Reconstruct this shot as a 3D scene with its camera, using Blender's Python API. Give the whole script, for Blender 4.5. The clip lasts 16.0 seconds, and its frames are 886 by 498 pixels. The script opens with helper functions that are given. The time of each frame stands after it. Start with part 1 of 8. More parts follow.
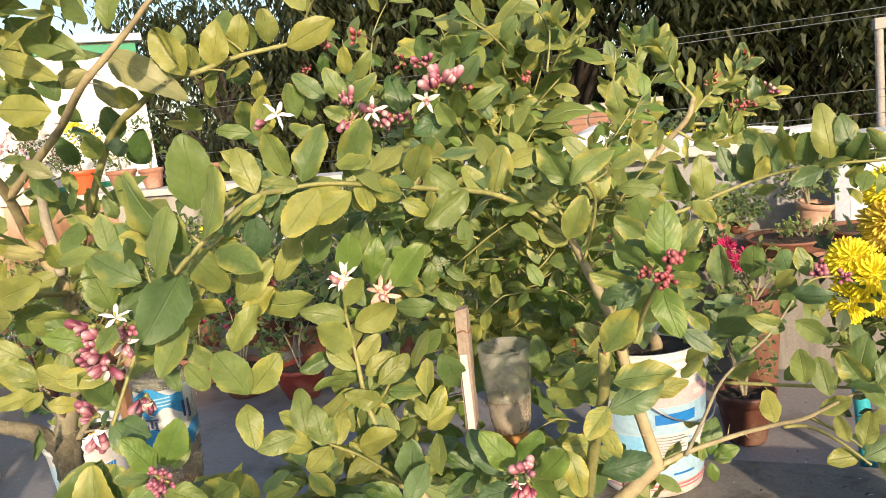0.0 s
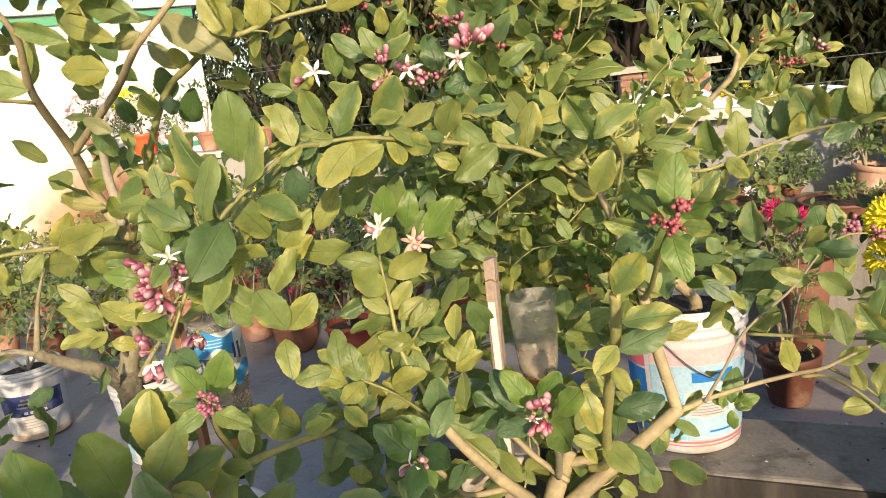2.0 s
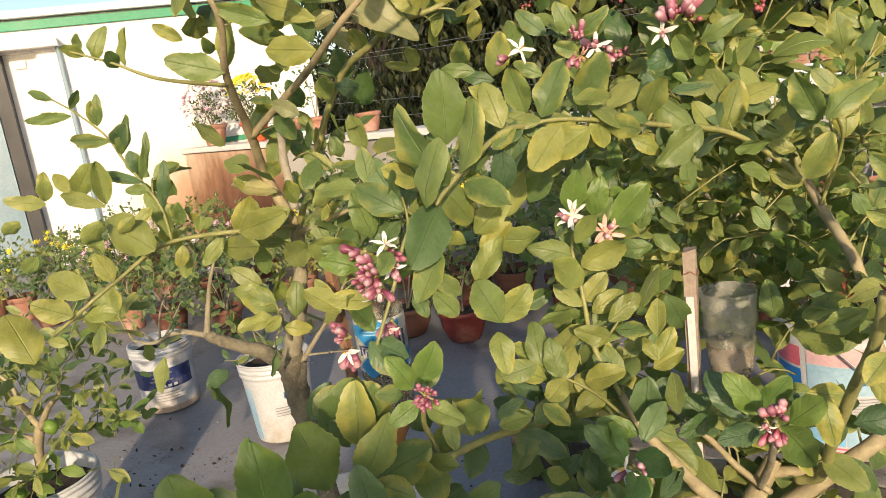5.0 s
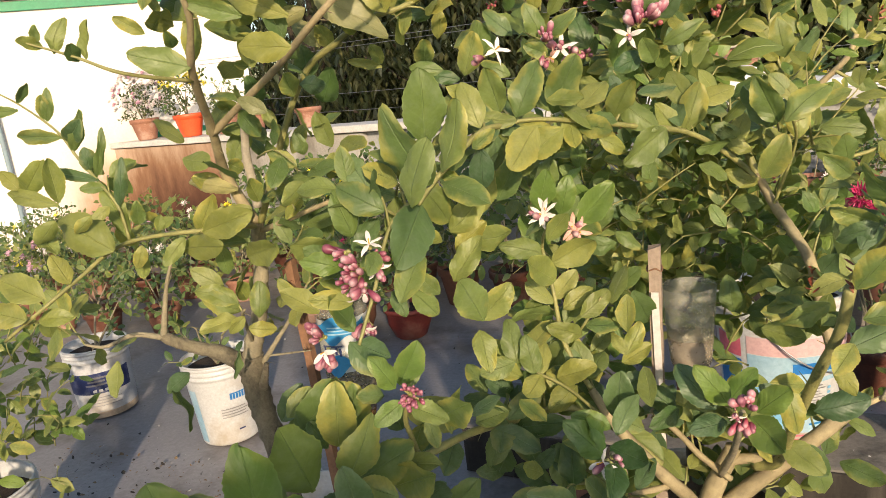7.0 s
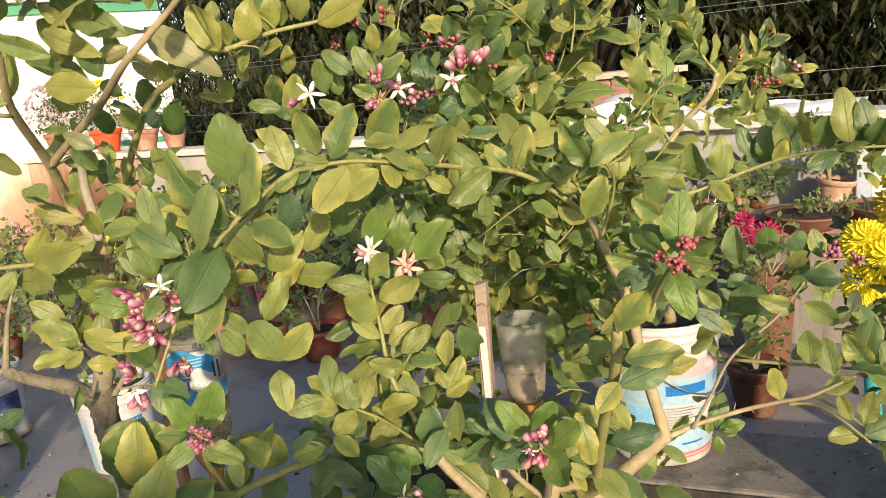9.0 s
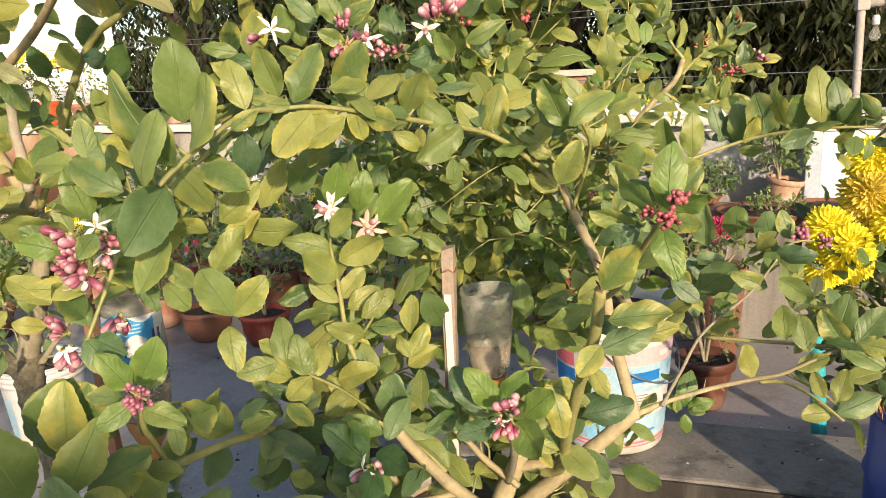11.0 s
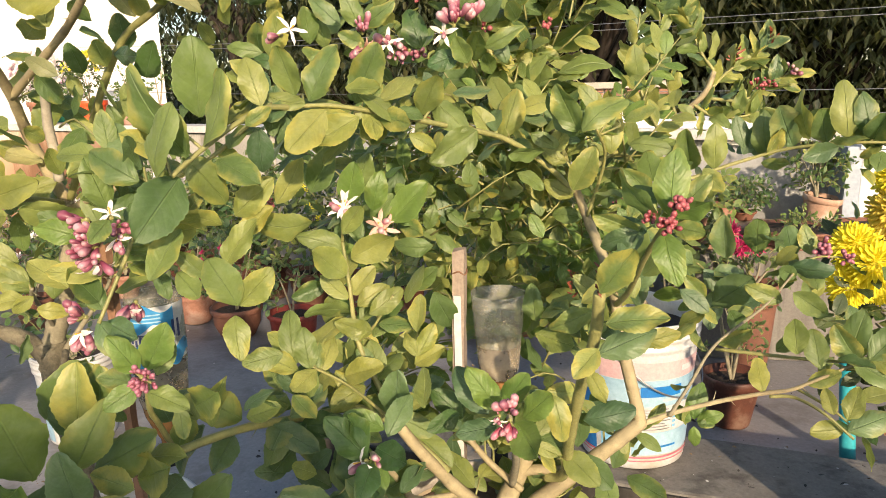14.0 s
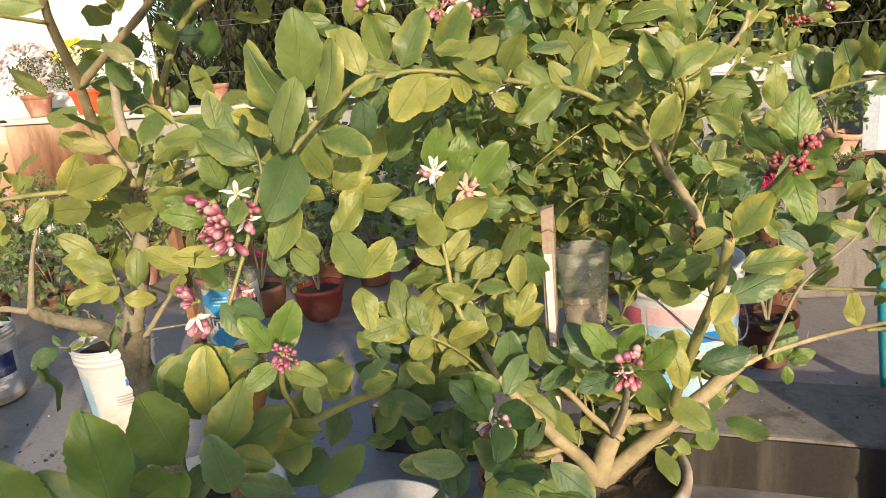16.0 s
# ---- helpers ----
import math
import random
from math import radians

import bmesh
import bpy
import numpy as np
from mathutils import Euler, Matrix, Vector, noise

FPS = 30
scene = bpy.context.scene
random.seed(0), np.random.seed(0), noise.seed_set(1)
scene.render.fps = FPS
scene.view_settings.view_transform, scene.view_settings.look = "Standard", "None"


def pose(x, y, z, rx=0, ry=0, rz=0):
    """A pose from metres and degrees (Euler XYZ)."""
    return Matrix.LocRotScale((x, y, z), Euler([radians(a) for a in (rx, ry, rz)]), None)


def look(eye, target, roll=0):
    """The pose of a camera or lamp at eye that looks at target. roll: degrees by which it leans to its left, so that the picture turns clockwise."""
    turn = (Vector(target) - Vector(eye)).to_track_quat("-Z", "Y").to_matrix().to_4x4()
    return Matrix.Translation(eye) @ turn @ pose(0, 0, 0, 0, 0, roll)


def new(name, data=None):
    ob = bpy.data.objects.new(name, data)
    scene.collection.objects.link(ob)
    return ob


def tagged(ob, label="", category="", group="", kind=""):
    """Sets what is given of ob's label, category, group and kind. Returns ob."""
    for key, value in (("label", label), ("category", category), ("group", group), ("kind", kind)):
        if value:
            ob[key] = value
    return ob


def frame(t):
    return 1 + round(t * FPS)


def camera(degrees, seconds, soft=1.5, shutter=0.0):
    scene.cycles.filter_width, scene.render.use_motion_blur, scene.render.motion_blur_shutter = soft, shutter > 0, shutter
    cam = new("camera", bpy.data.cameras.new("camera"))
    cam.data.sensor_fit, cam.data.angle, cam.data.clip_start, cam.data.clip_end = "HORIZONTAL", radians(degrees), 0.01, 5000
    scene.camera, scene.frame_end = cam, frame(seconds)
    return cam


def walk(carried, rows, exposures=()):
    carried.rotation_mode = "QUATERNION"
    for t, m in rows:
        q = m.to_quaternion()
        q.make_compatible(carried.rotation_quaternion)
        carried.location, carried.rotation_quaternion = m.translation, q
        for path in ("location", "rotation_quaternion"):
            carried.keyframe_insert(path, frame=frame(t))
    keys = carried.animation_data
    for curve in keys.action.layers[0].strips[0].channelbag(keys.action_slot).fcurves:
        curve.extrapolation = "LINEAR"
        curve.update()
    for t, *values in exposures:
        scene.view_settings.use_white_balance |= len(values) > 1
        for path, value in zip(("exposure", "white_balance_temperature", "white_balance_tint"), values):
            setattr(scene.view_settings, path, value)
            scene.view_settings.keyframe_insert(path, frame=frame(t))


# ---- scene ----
cam = camera(63.30, 16.0, soft=0.5)
walk(cam, [
    (0, look((0.2191, -0.1617, 1.2653), (-0.0242, 0.7918, 1.0875), -6.86)),
    (0.5, look((0.2399, -0.1826, 1.2652), (-0.0646, 0.7515, 1.0784), -5.75)),
    (1, look((0.2475, -0.1976, 1.2637), (-0.0972, 0.7200, 1.0659), -6.44)),
    (1.5, look((0.2554, -0.2005, 1.2592), (-0.0681, 0.7212, 1.0453), -6.81)),
    (2, look((0.2609, -0.2046, 1.2538), (-0.0549, 0.7190, 1.0367), -7.31)),
    (2.5, look((0.2937, -0.2001, 1.2503), (0.0044, 0.7335, 1.0389), -7.89)),
    (3, look((0.2841, -0.1925, 1.2466), (-0.0263, 0.7328, 1.0287), -7.77)),
    (3.5, look((0.2756, -0.1889, 1.2511), (-0.0763, 0.7227, 1.0386), -7.25)),
    (4, look((0.2474, -0.1988, 1.2523), (-0.1981, 0.6687, 1.0312), -6.82)),
    (4.5, look((0.1825, -0.1967, 1.2556), (-0.2764, 0.6601, 1.0207), -7.22)),
    (4.7, look((0.1514, -0.2000, 1.2622), (-0.2919, 0.6688, 1.0415), -7.72)),
    (6.8, look((0.0420, -0.2337, 1.2692), (-0.3189, 0.6673, 1.0287), -6.56)),
    (7, look((0.0694, -0.2261, 1.2743), (-0.2770, 0.6815, 1.0370), -7.14)),
    (7.5, look((0.1311, -0.2218, 1.2751), (-0.2310, 0.6776, 1.0302), -7.07)),
    (8, look((0.1683, -0.2114, 1.2861), (-0.1523, 0.7141, 1.0847), -2.54)),
    (8.5, look((0.1971, -0.1956, 1.3024), (-0.0836, 0.7425, 1.0994), -4.34)),
    (9, look((0.2222, -0.1955, 1.2889), (-0.0461, 0.7414, 1.0648), -5.85)),
    (9.2, look((0.2234, -0.1970, 1.2846), (-0.0375, 0.7349, 1.0324), -5.99)),
    (11.3, look((0.1807, -0.1521, 1.2311), (-0.0116, 0.8012, 0.9985), -3.08)),
    (11.5, look((0.2052, -0.1576, 1.2318), (0.0207, 0.7974, 0.9993), -3.48)),
    (12, look((0.2174, -0.1477, 1.2291), (0.0187, 0.8019, 0.9870), -0.58)),
    (12.5, look((0.2231, -0.1455, 1.2242), (0.0189, 0.8066, 0.9966), -0.20)),
    (13, look((0.2205, -0.1487, 1.2261), (-0.0017, 0.8002, 1.0020), -0.32)),
    (13.5, look((0.2229, -0.1523, 1.2259), (0.0005, 0.7968, 1.0027), -0.94)),
    (14, look((0.2161, -0.1593, 1.2244), (-0.0297, 0.7845, 1.0038), -1.63)),
    (14.5, look((0.1881, -0.1734, 1.2218), (-0.1082, 0.7559, 1.0012), -1.51)),
    (15, look((0.1467, -0.1783, 1.2302), (-0.1533, 0.7495, 1.0084), -1.61)),
    (15.5, look((0.1201, -0.1852, 1.2325), (-0.1544, 0.7499, 1.0084), -3.59)),
    (16, look((0.0945, -0.1886, 1.2285), (-0.1461, 0.7443, 0.9606), -5.81)),
], [(0, 0.69), (2, 0.635), (3.5, 0.54), (4.7, 0.43), (7, 0.34), (8, 0.38), (9, 0.54), (12.5, 0.69), (14.5, 0.66), (16, 0.58)])

# ---- light ----
SUN_FROM = Vector((0.46, -0.86, 0.30)).normalized()
world = bpy.data.worlds.new("world")
scene.world = world
world.use_nodes = True
_n, _l = world.node_tree.nodes, world.node_tree.links
_sky = _n.new("ShaderNodeTexSky")
_sky.sky_type = "NISHITA"
_sky.sun_disc = False
_sky.sun_elevation = math.asin(SUN_FROM.z)
_sky.sun_rotation = math.atan2(SUN_FROM.x, SUN_FROM.y)
_sky.dust_density = 1.6
_l.new(_sky.outputs[0], _n["Background"].inputs[0])
_n["Background"].inputs[1].default_value = 0.15
sun_data = bpy.data.lights.new("sun", "SUN")
sun_data.energy, sun_data.angle, sun_data.color = 4.6, radians(1.2), (1.0, 0.775, 0.535)
sun = new("sun", sun_data)
sun.matrix_world = look(SUN_FROM * 30, (0, 0, 0))

# ---- materials ----
def material(name, colour, rough=0.6, metal=0.0):
    m = bpy.data.materials.new(name)
    m.use_nodes = True
    b = m.node_tree.nodes["Principled BSDF"]
    b.inputs["Base Color"].default_value = (*colour, 1)
    b.inputs["Roughness"].default_value = rough
    b.inputs["Metallic"].default_value = metal
    return m, m.node_tree.nodes, m.node_tree.links, b


def noise_tex(n, l, scale, detail=4, rough=0.55, coord="Object", stretch=(1, 1, 1)):
    tc, mp, nt = n.new("ShaderNodeTexCoord"), n.new("ShaderNodeMapping"), n.new("ShaderNodeTexNoise")
    mp.inputs["Scale"].default_value = stretch
    nt.inputs["Scale"].default_value, nt.inputs["Detail"].default_value, nt.inputs["Roughness"].default_value = scale, detail, rough
    l.new(tc.outputs[coord], mp.inputs[0])
    l.new(mp.outputs[0], nt.inputs["Vector"])
    return nt.outputs["Fac"]


def ramp(n, l, fac, stops):
    r = n.new("ShaderNodeValToRGB")
    els = r.color_ramp.elements
    while len(els) < len(stops):
        els.new(0.5)
    for e, (p, c) in zip(els, stops):
        e.position, e.color = p, (*c, 1)
    l.new(fac, r.inputs[0])
    return r.outputs[0]


def mixed(n, l, fac, a, b, mode="MIX"):
    m = n.new("ShaderNodeMix")
    m.data_type, m.blend_type = "RGBA", mode
    for sock, v in ((m.inputs[0], fac), (m.inputs[6], a), (m.inputs[7], b)):
        if isinstance(v, (int, float)):
            sock.default_value = v
        elif isinstance(v, tuple):
            sock.default_value = (*v, 1)
        else:
            l.new(v, sock)
    return m.outputs[2]


def bumped(n, l, b, height, strength=0.3, distance=0.002):
    bp = n.new("ShaderNodeBump")
    bp.inputs["Strength"].default_value, bp.inputs["Distance"].default_value = strength, distance
    l.new(height, bp.inputs["Height"])
    l.new(bp.outputs[0], b.inputs["Normal"])


def surface(name, dark, light, scale, fine, rough=0.6, bump=0.3, metal=0.0, dist=0.002, stain=None, stain_scale=1.0, stretch=(1, 1, 1), coord="Object"):
    """A surface whose colour wanders at two scales, with relief, and stains of another colour."""
    m, n, l, b = material(name, light, rough, metal)
    big, small = noise_tex(n, l, scale, coord=coord, stretch=stretch), noise_tex(n, l, fine, 6, 0.7, coord=coord)
    c = ramp(n, l, big, [(0.3, dark), (0.7, light)])
    c = mixed(n, l, 0.35, c, ramp(n, l, small, [(0.3, tuple(v * 0.6 for v in dark)), (0.7, tuple(min(1, v * 1.15) for v in light))]))
    if stain:
        f = ramp(n, l, noise_tex(n, l, stain_scale, 5, 0.65, coord=coord, stretch=stretch), [(0.5, (0, 0, 0)), (0.66, (0.8, 0.8, 0.8))])
        c = mixed(n, l, f, c, stain)
    l.new(c, b.inputs["Base Color"])
    bumped(n, l, b, small, bump, dist)
    r = ramp(n, l, big, [(0.2, (rough * 0.8,) * 3), (0.8, (min(1, rough * 1.2),) * 3)])
    l.new(r, b.inputs["Roughness"])
    return m


def leaf_material(name, tones, edge, through_light=0.30, dusty=1.0, chlorosis=1.0):
    """Leaf: tone by its own random number, thin pale midrib, faint side veins, patches of yellow from the margin, light passing through."""
    m, n, l, b = material(name, tones[0], 0.42)
    info = n.new("ShaderNodeObjectInfo")
    geo = n.new("ShaderNodeNewGeometry")
    uv = n.new("ShaderNodeUVMap")
    sep = n.new("ShaderNodeSeparateXYZ")
    l.new(uv.outputs[0], sep.inputs[0])

    def calc(op, a, bb=0.0):
        q = n.new("ShaderNodeMath")
        q.operation = op
        for s, v in ((q.inputs[0], a), (q.inputs[1], bb)):
            if isinstance(v, (int, float)):
                s.default_value = v
            else:
                l.new(v, s)
        return q.outputs[0]

    rnd = calc("FRACT", calc("ADD", info.outputs["Random"], geo.outputs["Random Per Island"]))
    second = calc("FRACT", calc("MULTIPLY", rnd, 7.3))
    third = calc("FRACT", calc("MULTIPLY", rnd, 13.7))
    k = len(tones)
    base = ramp(n, l, rnd, [(i / max(1, k - 1), t) for i, t in enumerate(tones)])
    own = n.new("ShaderNodeCombineXYZ")  # each leaf's own place in the noise
    l.new(calc("MULTIPLY", sep.outputs[0], 0.55), own.inputs[0])
    l.new(sep.outputs[1], own.inputs[1])
    l.new(calc("MULTIPLY", rnd, 37.0), own.inputs[2])

    def grit(scale, detail, rough=0.55):
        nt = n.new("ShaderNodeTexNoise")
        nt.inputs["Scale"].default_value, nt.inputs["Detail"].default_value, nt.inputs["Roughness"].default_value = scale, detail, rough
        l.new(own.outputs[0], nt.inputs["Vector"])
        return nt.outputs["Fac"]

    across = calc("ABSOLUTE", calc("SUBTRACT", sep.outputs[0], 0.5))  # 0 at the midrib, 0.5 at the margin
    along = sep.outputs[1]
    wander = calc("MULTIPLY", grit(3.0, 2), 0.10)
    side = calc("SINE", calc("MULTIPLY", calc("ADD", calc("SUBTRACT", along, calc("MULTIPLY", across, 0.6)), wander), 40.0))
    rib = ramp(n, l, across, [(0.006, (1, 1, 1)), (0.026, (0, 0, 0))])
    vein = calc("MULTIPLY", ramp(n, l, side, [(0.70, (0, 0, 0)), (1.0, (1, 1, 1))]), calc("LESS_THAN", across, 0.43))
    blotch = grit(2.6, 3, 0.6)
    grain = grit(16, 4, 0.65)
    # yellow creeps in from margin and tip, in ragged patches, more on some leaves than on others
    reach = calc("ADD", calc("ADD", calc("MULTIPLY", across, 1.2), calc("MULTIPLY", along, 0.28)), calc("MULTIPLY", calc("SUBTRACT", blotch, 0.5), 1.5))
    reach = calc("ADD", reach, calc("MULTIPLY", calc("SUBTRACT", second, 0.62), 0.75 * chlorosis))
    amount = ramp(n, l, reach, [(0.56, (0, 0, 0)), (0.92, (0.85 * min(1, chlorosis),) * 3)])
    c = mixed(n, l, amount, base, edge)
    # green stays longest beside the veins
    c = mixed(n, l, calc("MULTIPLY", calc("MULTIPLY", vein, amount), 0.22), c, base)
    pale = tuple(min(1, v * 1.35 + 0.05) for v in tones[k // 2])
    c = mixed(n, l, calc("MAXIMUM", calc("MULTIPLY", rib, 0.55), calc("MULTIPLY", vein, 0.10)), c, pale)
    rim = ramp(n, l, across, [(0.462, (0, 0, 0)), (0.495, (0.4, 0.4, 0.4))])
    c = mixed(n, l, rim, c, pale)
    c = mixed(n, l, 1.0, c, ramp(n, l, third, [(0.0, (0.66, 0.74, 0.74)), (0.5, (1, 1, 1)), (1.0, (1.0, 0.98, 0.84))]), "MULTIPLY")
    c = mixed(n, l, 0.52, c, ramp(n, l, grit(1.8, 3, 0.55), [(0.34, (0.50, 0.58, 0.48)), (0.62, (1, 1, 1))]), "MULTIPLY")
    c = mixed(n, l, 0.42, c, ramp(n, l, grain, [(0.36, (0.62, 0.68, 0.55)), (0.64, (1, 1, 1))]), "MULTIPLY")
    dust = ramp(n, l, grit(6, 6, 0.75), [(0.46, (0, 0, 0)), (0.8, (0.16 * dusty,) * 3)])
    c = mixed(n, l, dust, c, (0.34, 0.37, 0.33))
    speck = ramp(n, l, grit(26, 2, 0.5), [(0.72, (0, 0, 0)), (0.80, (0.3, 0.3, 0.3))])
    c = mixed(n, l, speck, c, (0.10, 0.085, 0.04))
    l.new(c, b.inputs["Base Color"])
    l.new(ramp(n, l, calc("ADD", dust, calc("MULTIPLY", grain, 0.25)), [(0.05, (0.38,) * 3), (0.32, (0.62,) * 3)]), b.inputs["Roughness"])
    b.inputs["Specular IOR Level"].default_value = 0.5
    puff = calc("ADD", calc("SUBTRACT", calc("MULTIPLY", blotch, 1.0), calc("MAXIMUM", calc("MULTIPLY", rib, 0.9), calc("MULTIPLY", side, 0.10))), calc("MULTIPLY", grain, 0.16))
    bumped(n, l, b, puff, 0.7, 0.0024)
    tr = n.new("ShaderNodeBsdfTranslucent")
    l.new(mixed(n, l, 0.45, c, (0.42, 0.52, 0.06)), tr.inputs[0])
    sh = n.new("ShaderNodeMixShader")
    sh.inputs[0].default_value = through_light
    l.new(b.outputs[0], sh.inputs[1])
    l.new(tr.outputs[0], sh.inputs[2])
    l.new(sh.outputs[0], n["Material Output"].inputs[0])
    return m

# ---- mesh helpers ----
def mesh_of(bm, mat, smooth=True):
    me = bpy.data.meshes.new("mesh")
    bm.to_mesh(me)
    bm.free()
    for p in me.polygons:
        p.use_smooth = smooth
    if mat:
        me.materials.append(mat)
    return me


def part(name, bm, mat, parent=None, label="", smooth=True, at=None):
    me = bm if isinstance(bm, bpy.types.Mesh) else mesh_of(bm, mat, smooth)
    ob = new(name, me)
    ob.parent = parent
    if at is not None:
        ob.matrix_basis = at
    if label:
        ob["label"] = label
    return ob


def empty_mesh(name, parent, label, at):
    """A part whose mesh is filled in later."""
    return part(name, bpy.data.meshes.new("mesh"), None, parent, label, at=at)


def empty(name, at, label, category, group="", kind=""):
    ob = new(name)
    ob.empty_display_size = 0.05
    ob.matrix_basis = at
    return tagged(ob, label, category, group, kind)


def box(x0, x1, y0, y1, z0, z1, bev=0.0, bm=None):
    bm = bm or bmesh.new()
    made = bmesh.ops.create_cube(bm, size=1, matrix=Matrix.Translation(((x0 + x1) / 2, (y0 + y1) / 2, (z0 + z1) / 2)) @ Matrix.Diagonal((x1 - x0, y1 - y0, z1 - z0, 1)))
    if bev:
        es = {e for v in made["verts"] for e in v.link_edges}
        bmesh.ops.bevel(bm, geom=list(es), offset=bev, segments=2, affect="EDGES", profile=0.6)
    return bm


def lathe(profile, seg=32, bm=None, wobble=0.0, seed=0):
    """A turned body from (radius, height) pairs; a radius of 0 closes it."""
    bm = bm or bmesh.new()
    rings = []
    for r, z in profile:
        if r <= 1e-6:
            rings.append([bm.verts.new((0, 0, z))])
        else:
            rings.append([bm.verts.new((r * (1 + wobble * math.sin(3 * a + seed)) * math.cos(a), r * (1 + wobble * math.sin(2 * a + seed)) * math.sin(a), z)) for a in (2 * math.pi * i / seg for i in range(seg))])
    for a, b in zip(rings, rings[1:]):
        for i in range(seg):
            j = (i + 1) % seg
            if len(a) == 1 and len(b) > 1:
                bm.faces.new((a[0], b[j], b[i]))
            elif len(b) == 1 and len(a) > 1:
                bm.faces.new((a[i], a[j], b[0]))
            elif len(a) > 1:
                bm.faces.new((a[i], a[j], b[j], b[i]))
    bmesh.ops.recalc_face_normals(bm, faces=bm.faces)
    return bm


def curve_points(pts, n):
    """A smooth line of n points through pts."""
    pts = [Vector(p) for p in pts]
    if len(pts) == 2:
        return [pts[0].lerp(pts[1], i / (n - 1)) for i in range(n)]
    ext = [2 * pts[0] - pts[1], *pts, 2 * pts[-1] - pts[-2]]
    out = []
    for i in range(n):
        u = i / (n - 1) * (len(pts) - 1)
        k = min(int(u), len(pts) - 2)
        t = u - k
        a, b, c, d = ext[k : k + 4]
        out.append(0.5 * (2 * b + (c - a) * t + (2 * a - 5 * b + 4 * c - d) * t * t + (3 * b - 3 * c + d - a) * t**3))
    return out


def tube(pts, r0, r1, seg=8, steps=0, bm=None, knots=0.0, seed=1):
    bm = bm or bmesh.new()
    line = curve_points(pts, steps or max(2, 4 * len(pts)))
    rnd = random.Random(seed)
    prev, side = None, None
    for i, p in enumerate(line):
        d = (line[min(i + 1, len(line) - 1)] - line[max(i - 1, 0)]).normalized()
        side = d.orthogonal().normalized() if side is None else (side - d * side.dot(d)).normalized()
        up = d.cross(side)
        r = (r0 + (r1 - r0) * i / (len(line) - 1)) * (1 + knots * rnd.uniform(-1, 1))
        ring = [bm.verts.new(p + r * (math.cos(a) * side + math.sin(a) * up)) for a in (2 * math.pi * k / seg for k in range(seg))]
        if prev:
            for k in range(seg):
                bm.faces.new((prev[k], prev[(k + 1) % seg], ring[(k + 1) % seg], ring[k]))
        else:
            bm.faces.new(ring[::-1])
        prev = ring
    bm.faces.new(prev)
    return bm


def leaf_mesh(width, fold, droop, twist=0.0, tip=1.0, rows=8, bm=None, m=None, serrate=0.0, seed=0, cols=2, cup=0.0):
    """A leaf of unit length along +y, its upper side to +z: folded at the midrib, curved along its length, its margin waved."""
    bm = bm or bmesh.new()
    uvl = bm.loops.layers.uv.verify()
    rnd = random.Random(seed)
    ph, wave = rnd.uniform(0, 6.28), rnd.uniform(0.5, 1.3)
    m = m or Matrix()
    us = [k / cols for k in range(-cols, cols + 1)]
    rings = []
    for i in range(rows + 1):
        v = 0.45 * i / rows + 0.275 * (1 - math.cos(math.pi * i / rows))
        if v < 0.02:
            w = 0.03
        else:
            w = width * math.sin(math.pi * v ** 0.95) ** (0.76 - 0.30 * v * tip) * (1 - 0.04 * v) if v < 1 else 0.0
        w = max(w, 0.012 if v < 1 else 0.004)
        z = -droop * v * v + 0.02 * math.sin(6 * v + seed)
        y = v * (1 - 0.25 * abs(droop) * v)
        tw = twist * v
        ring = []
        for u in us:
            nick = 1 + (serrate * math.sin(62 * v + 2 * u + ph) + 0.9 * serrate * math.sin(17 * v + 5 * u + ph)) * (abs(u) > 0.9)
            x0 = u * w * nick
            z0 = abs(u) * w * fold - (0.35 * fold + cup) * w * u * u + 0.042 * wave * math.sin(11 * v + 2.4 * u + ph) * u * u * min(1, 4 * v)
            x1, z1 = x0 * math.cos(tw) - z0 * math.sin(tw), x0 * math.sin(tw) + z0 * math.cos(tw)
            ring.append((bm.verts.new(m @ Vector((x1, y, z + z1))), (0.5 + 0.5 * u, v)))
        rings.append(ring)
    for a, b in zip(rings, rings[1:]):
        for k in range(2 * cols):
            f = bm.faces.new((a[k][0], a[k + 1][0], b[k + 1][0], b[k][0]))
            f.smooth = True
            for lp, uvc in zip(f.loops, (a[k][1], a[k + 1][1], b[k + 1][1], b[k][1])):
                lp[uvl].uv = uvc
    return bm


def aim(base, tip, face, scale_w=1.0):
    """The pose of a unit leaf from base to tip, its upper side turned towards the direction face."""
    base, tip, face = Vector(base), Vector(tip), Vector(face)
    y = tip - base
    length = y.length
    y = y / length
    z = face - y * face.dot(y)
    z = z.normalized() if z.length > 1e-4 else y.orthogonal().normalized()
    x = y.cross(z)
    r = Matrix((x, y, z)).transposed().to_4x4()
    return Matrix.Translation(base) @ r @ Matrix.Diagonal((length * scale_w, length, length, 1))

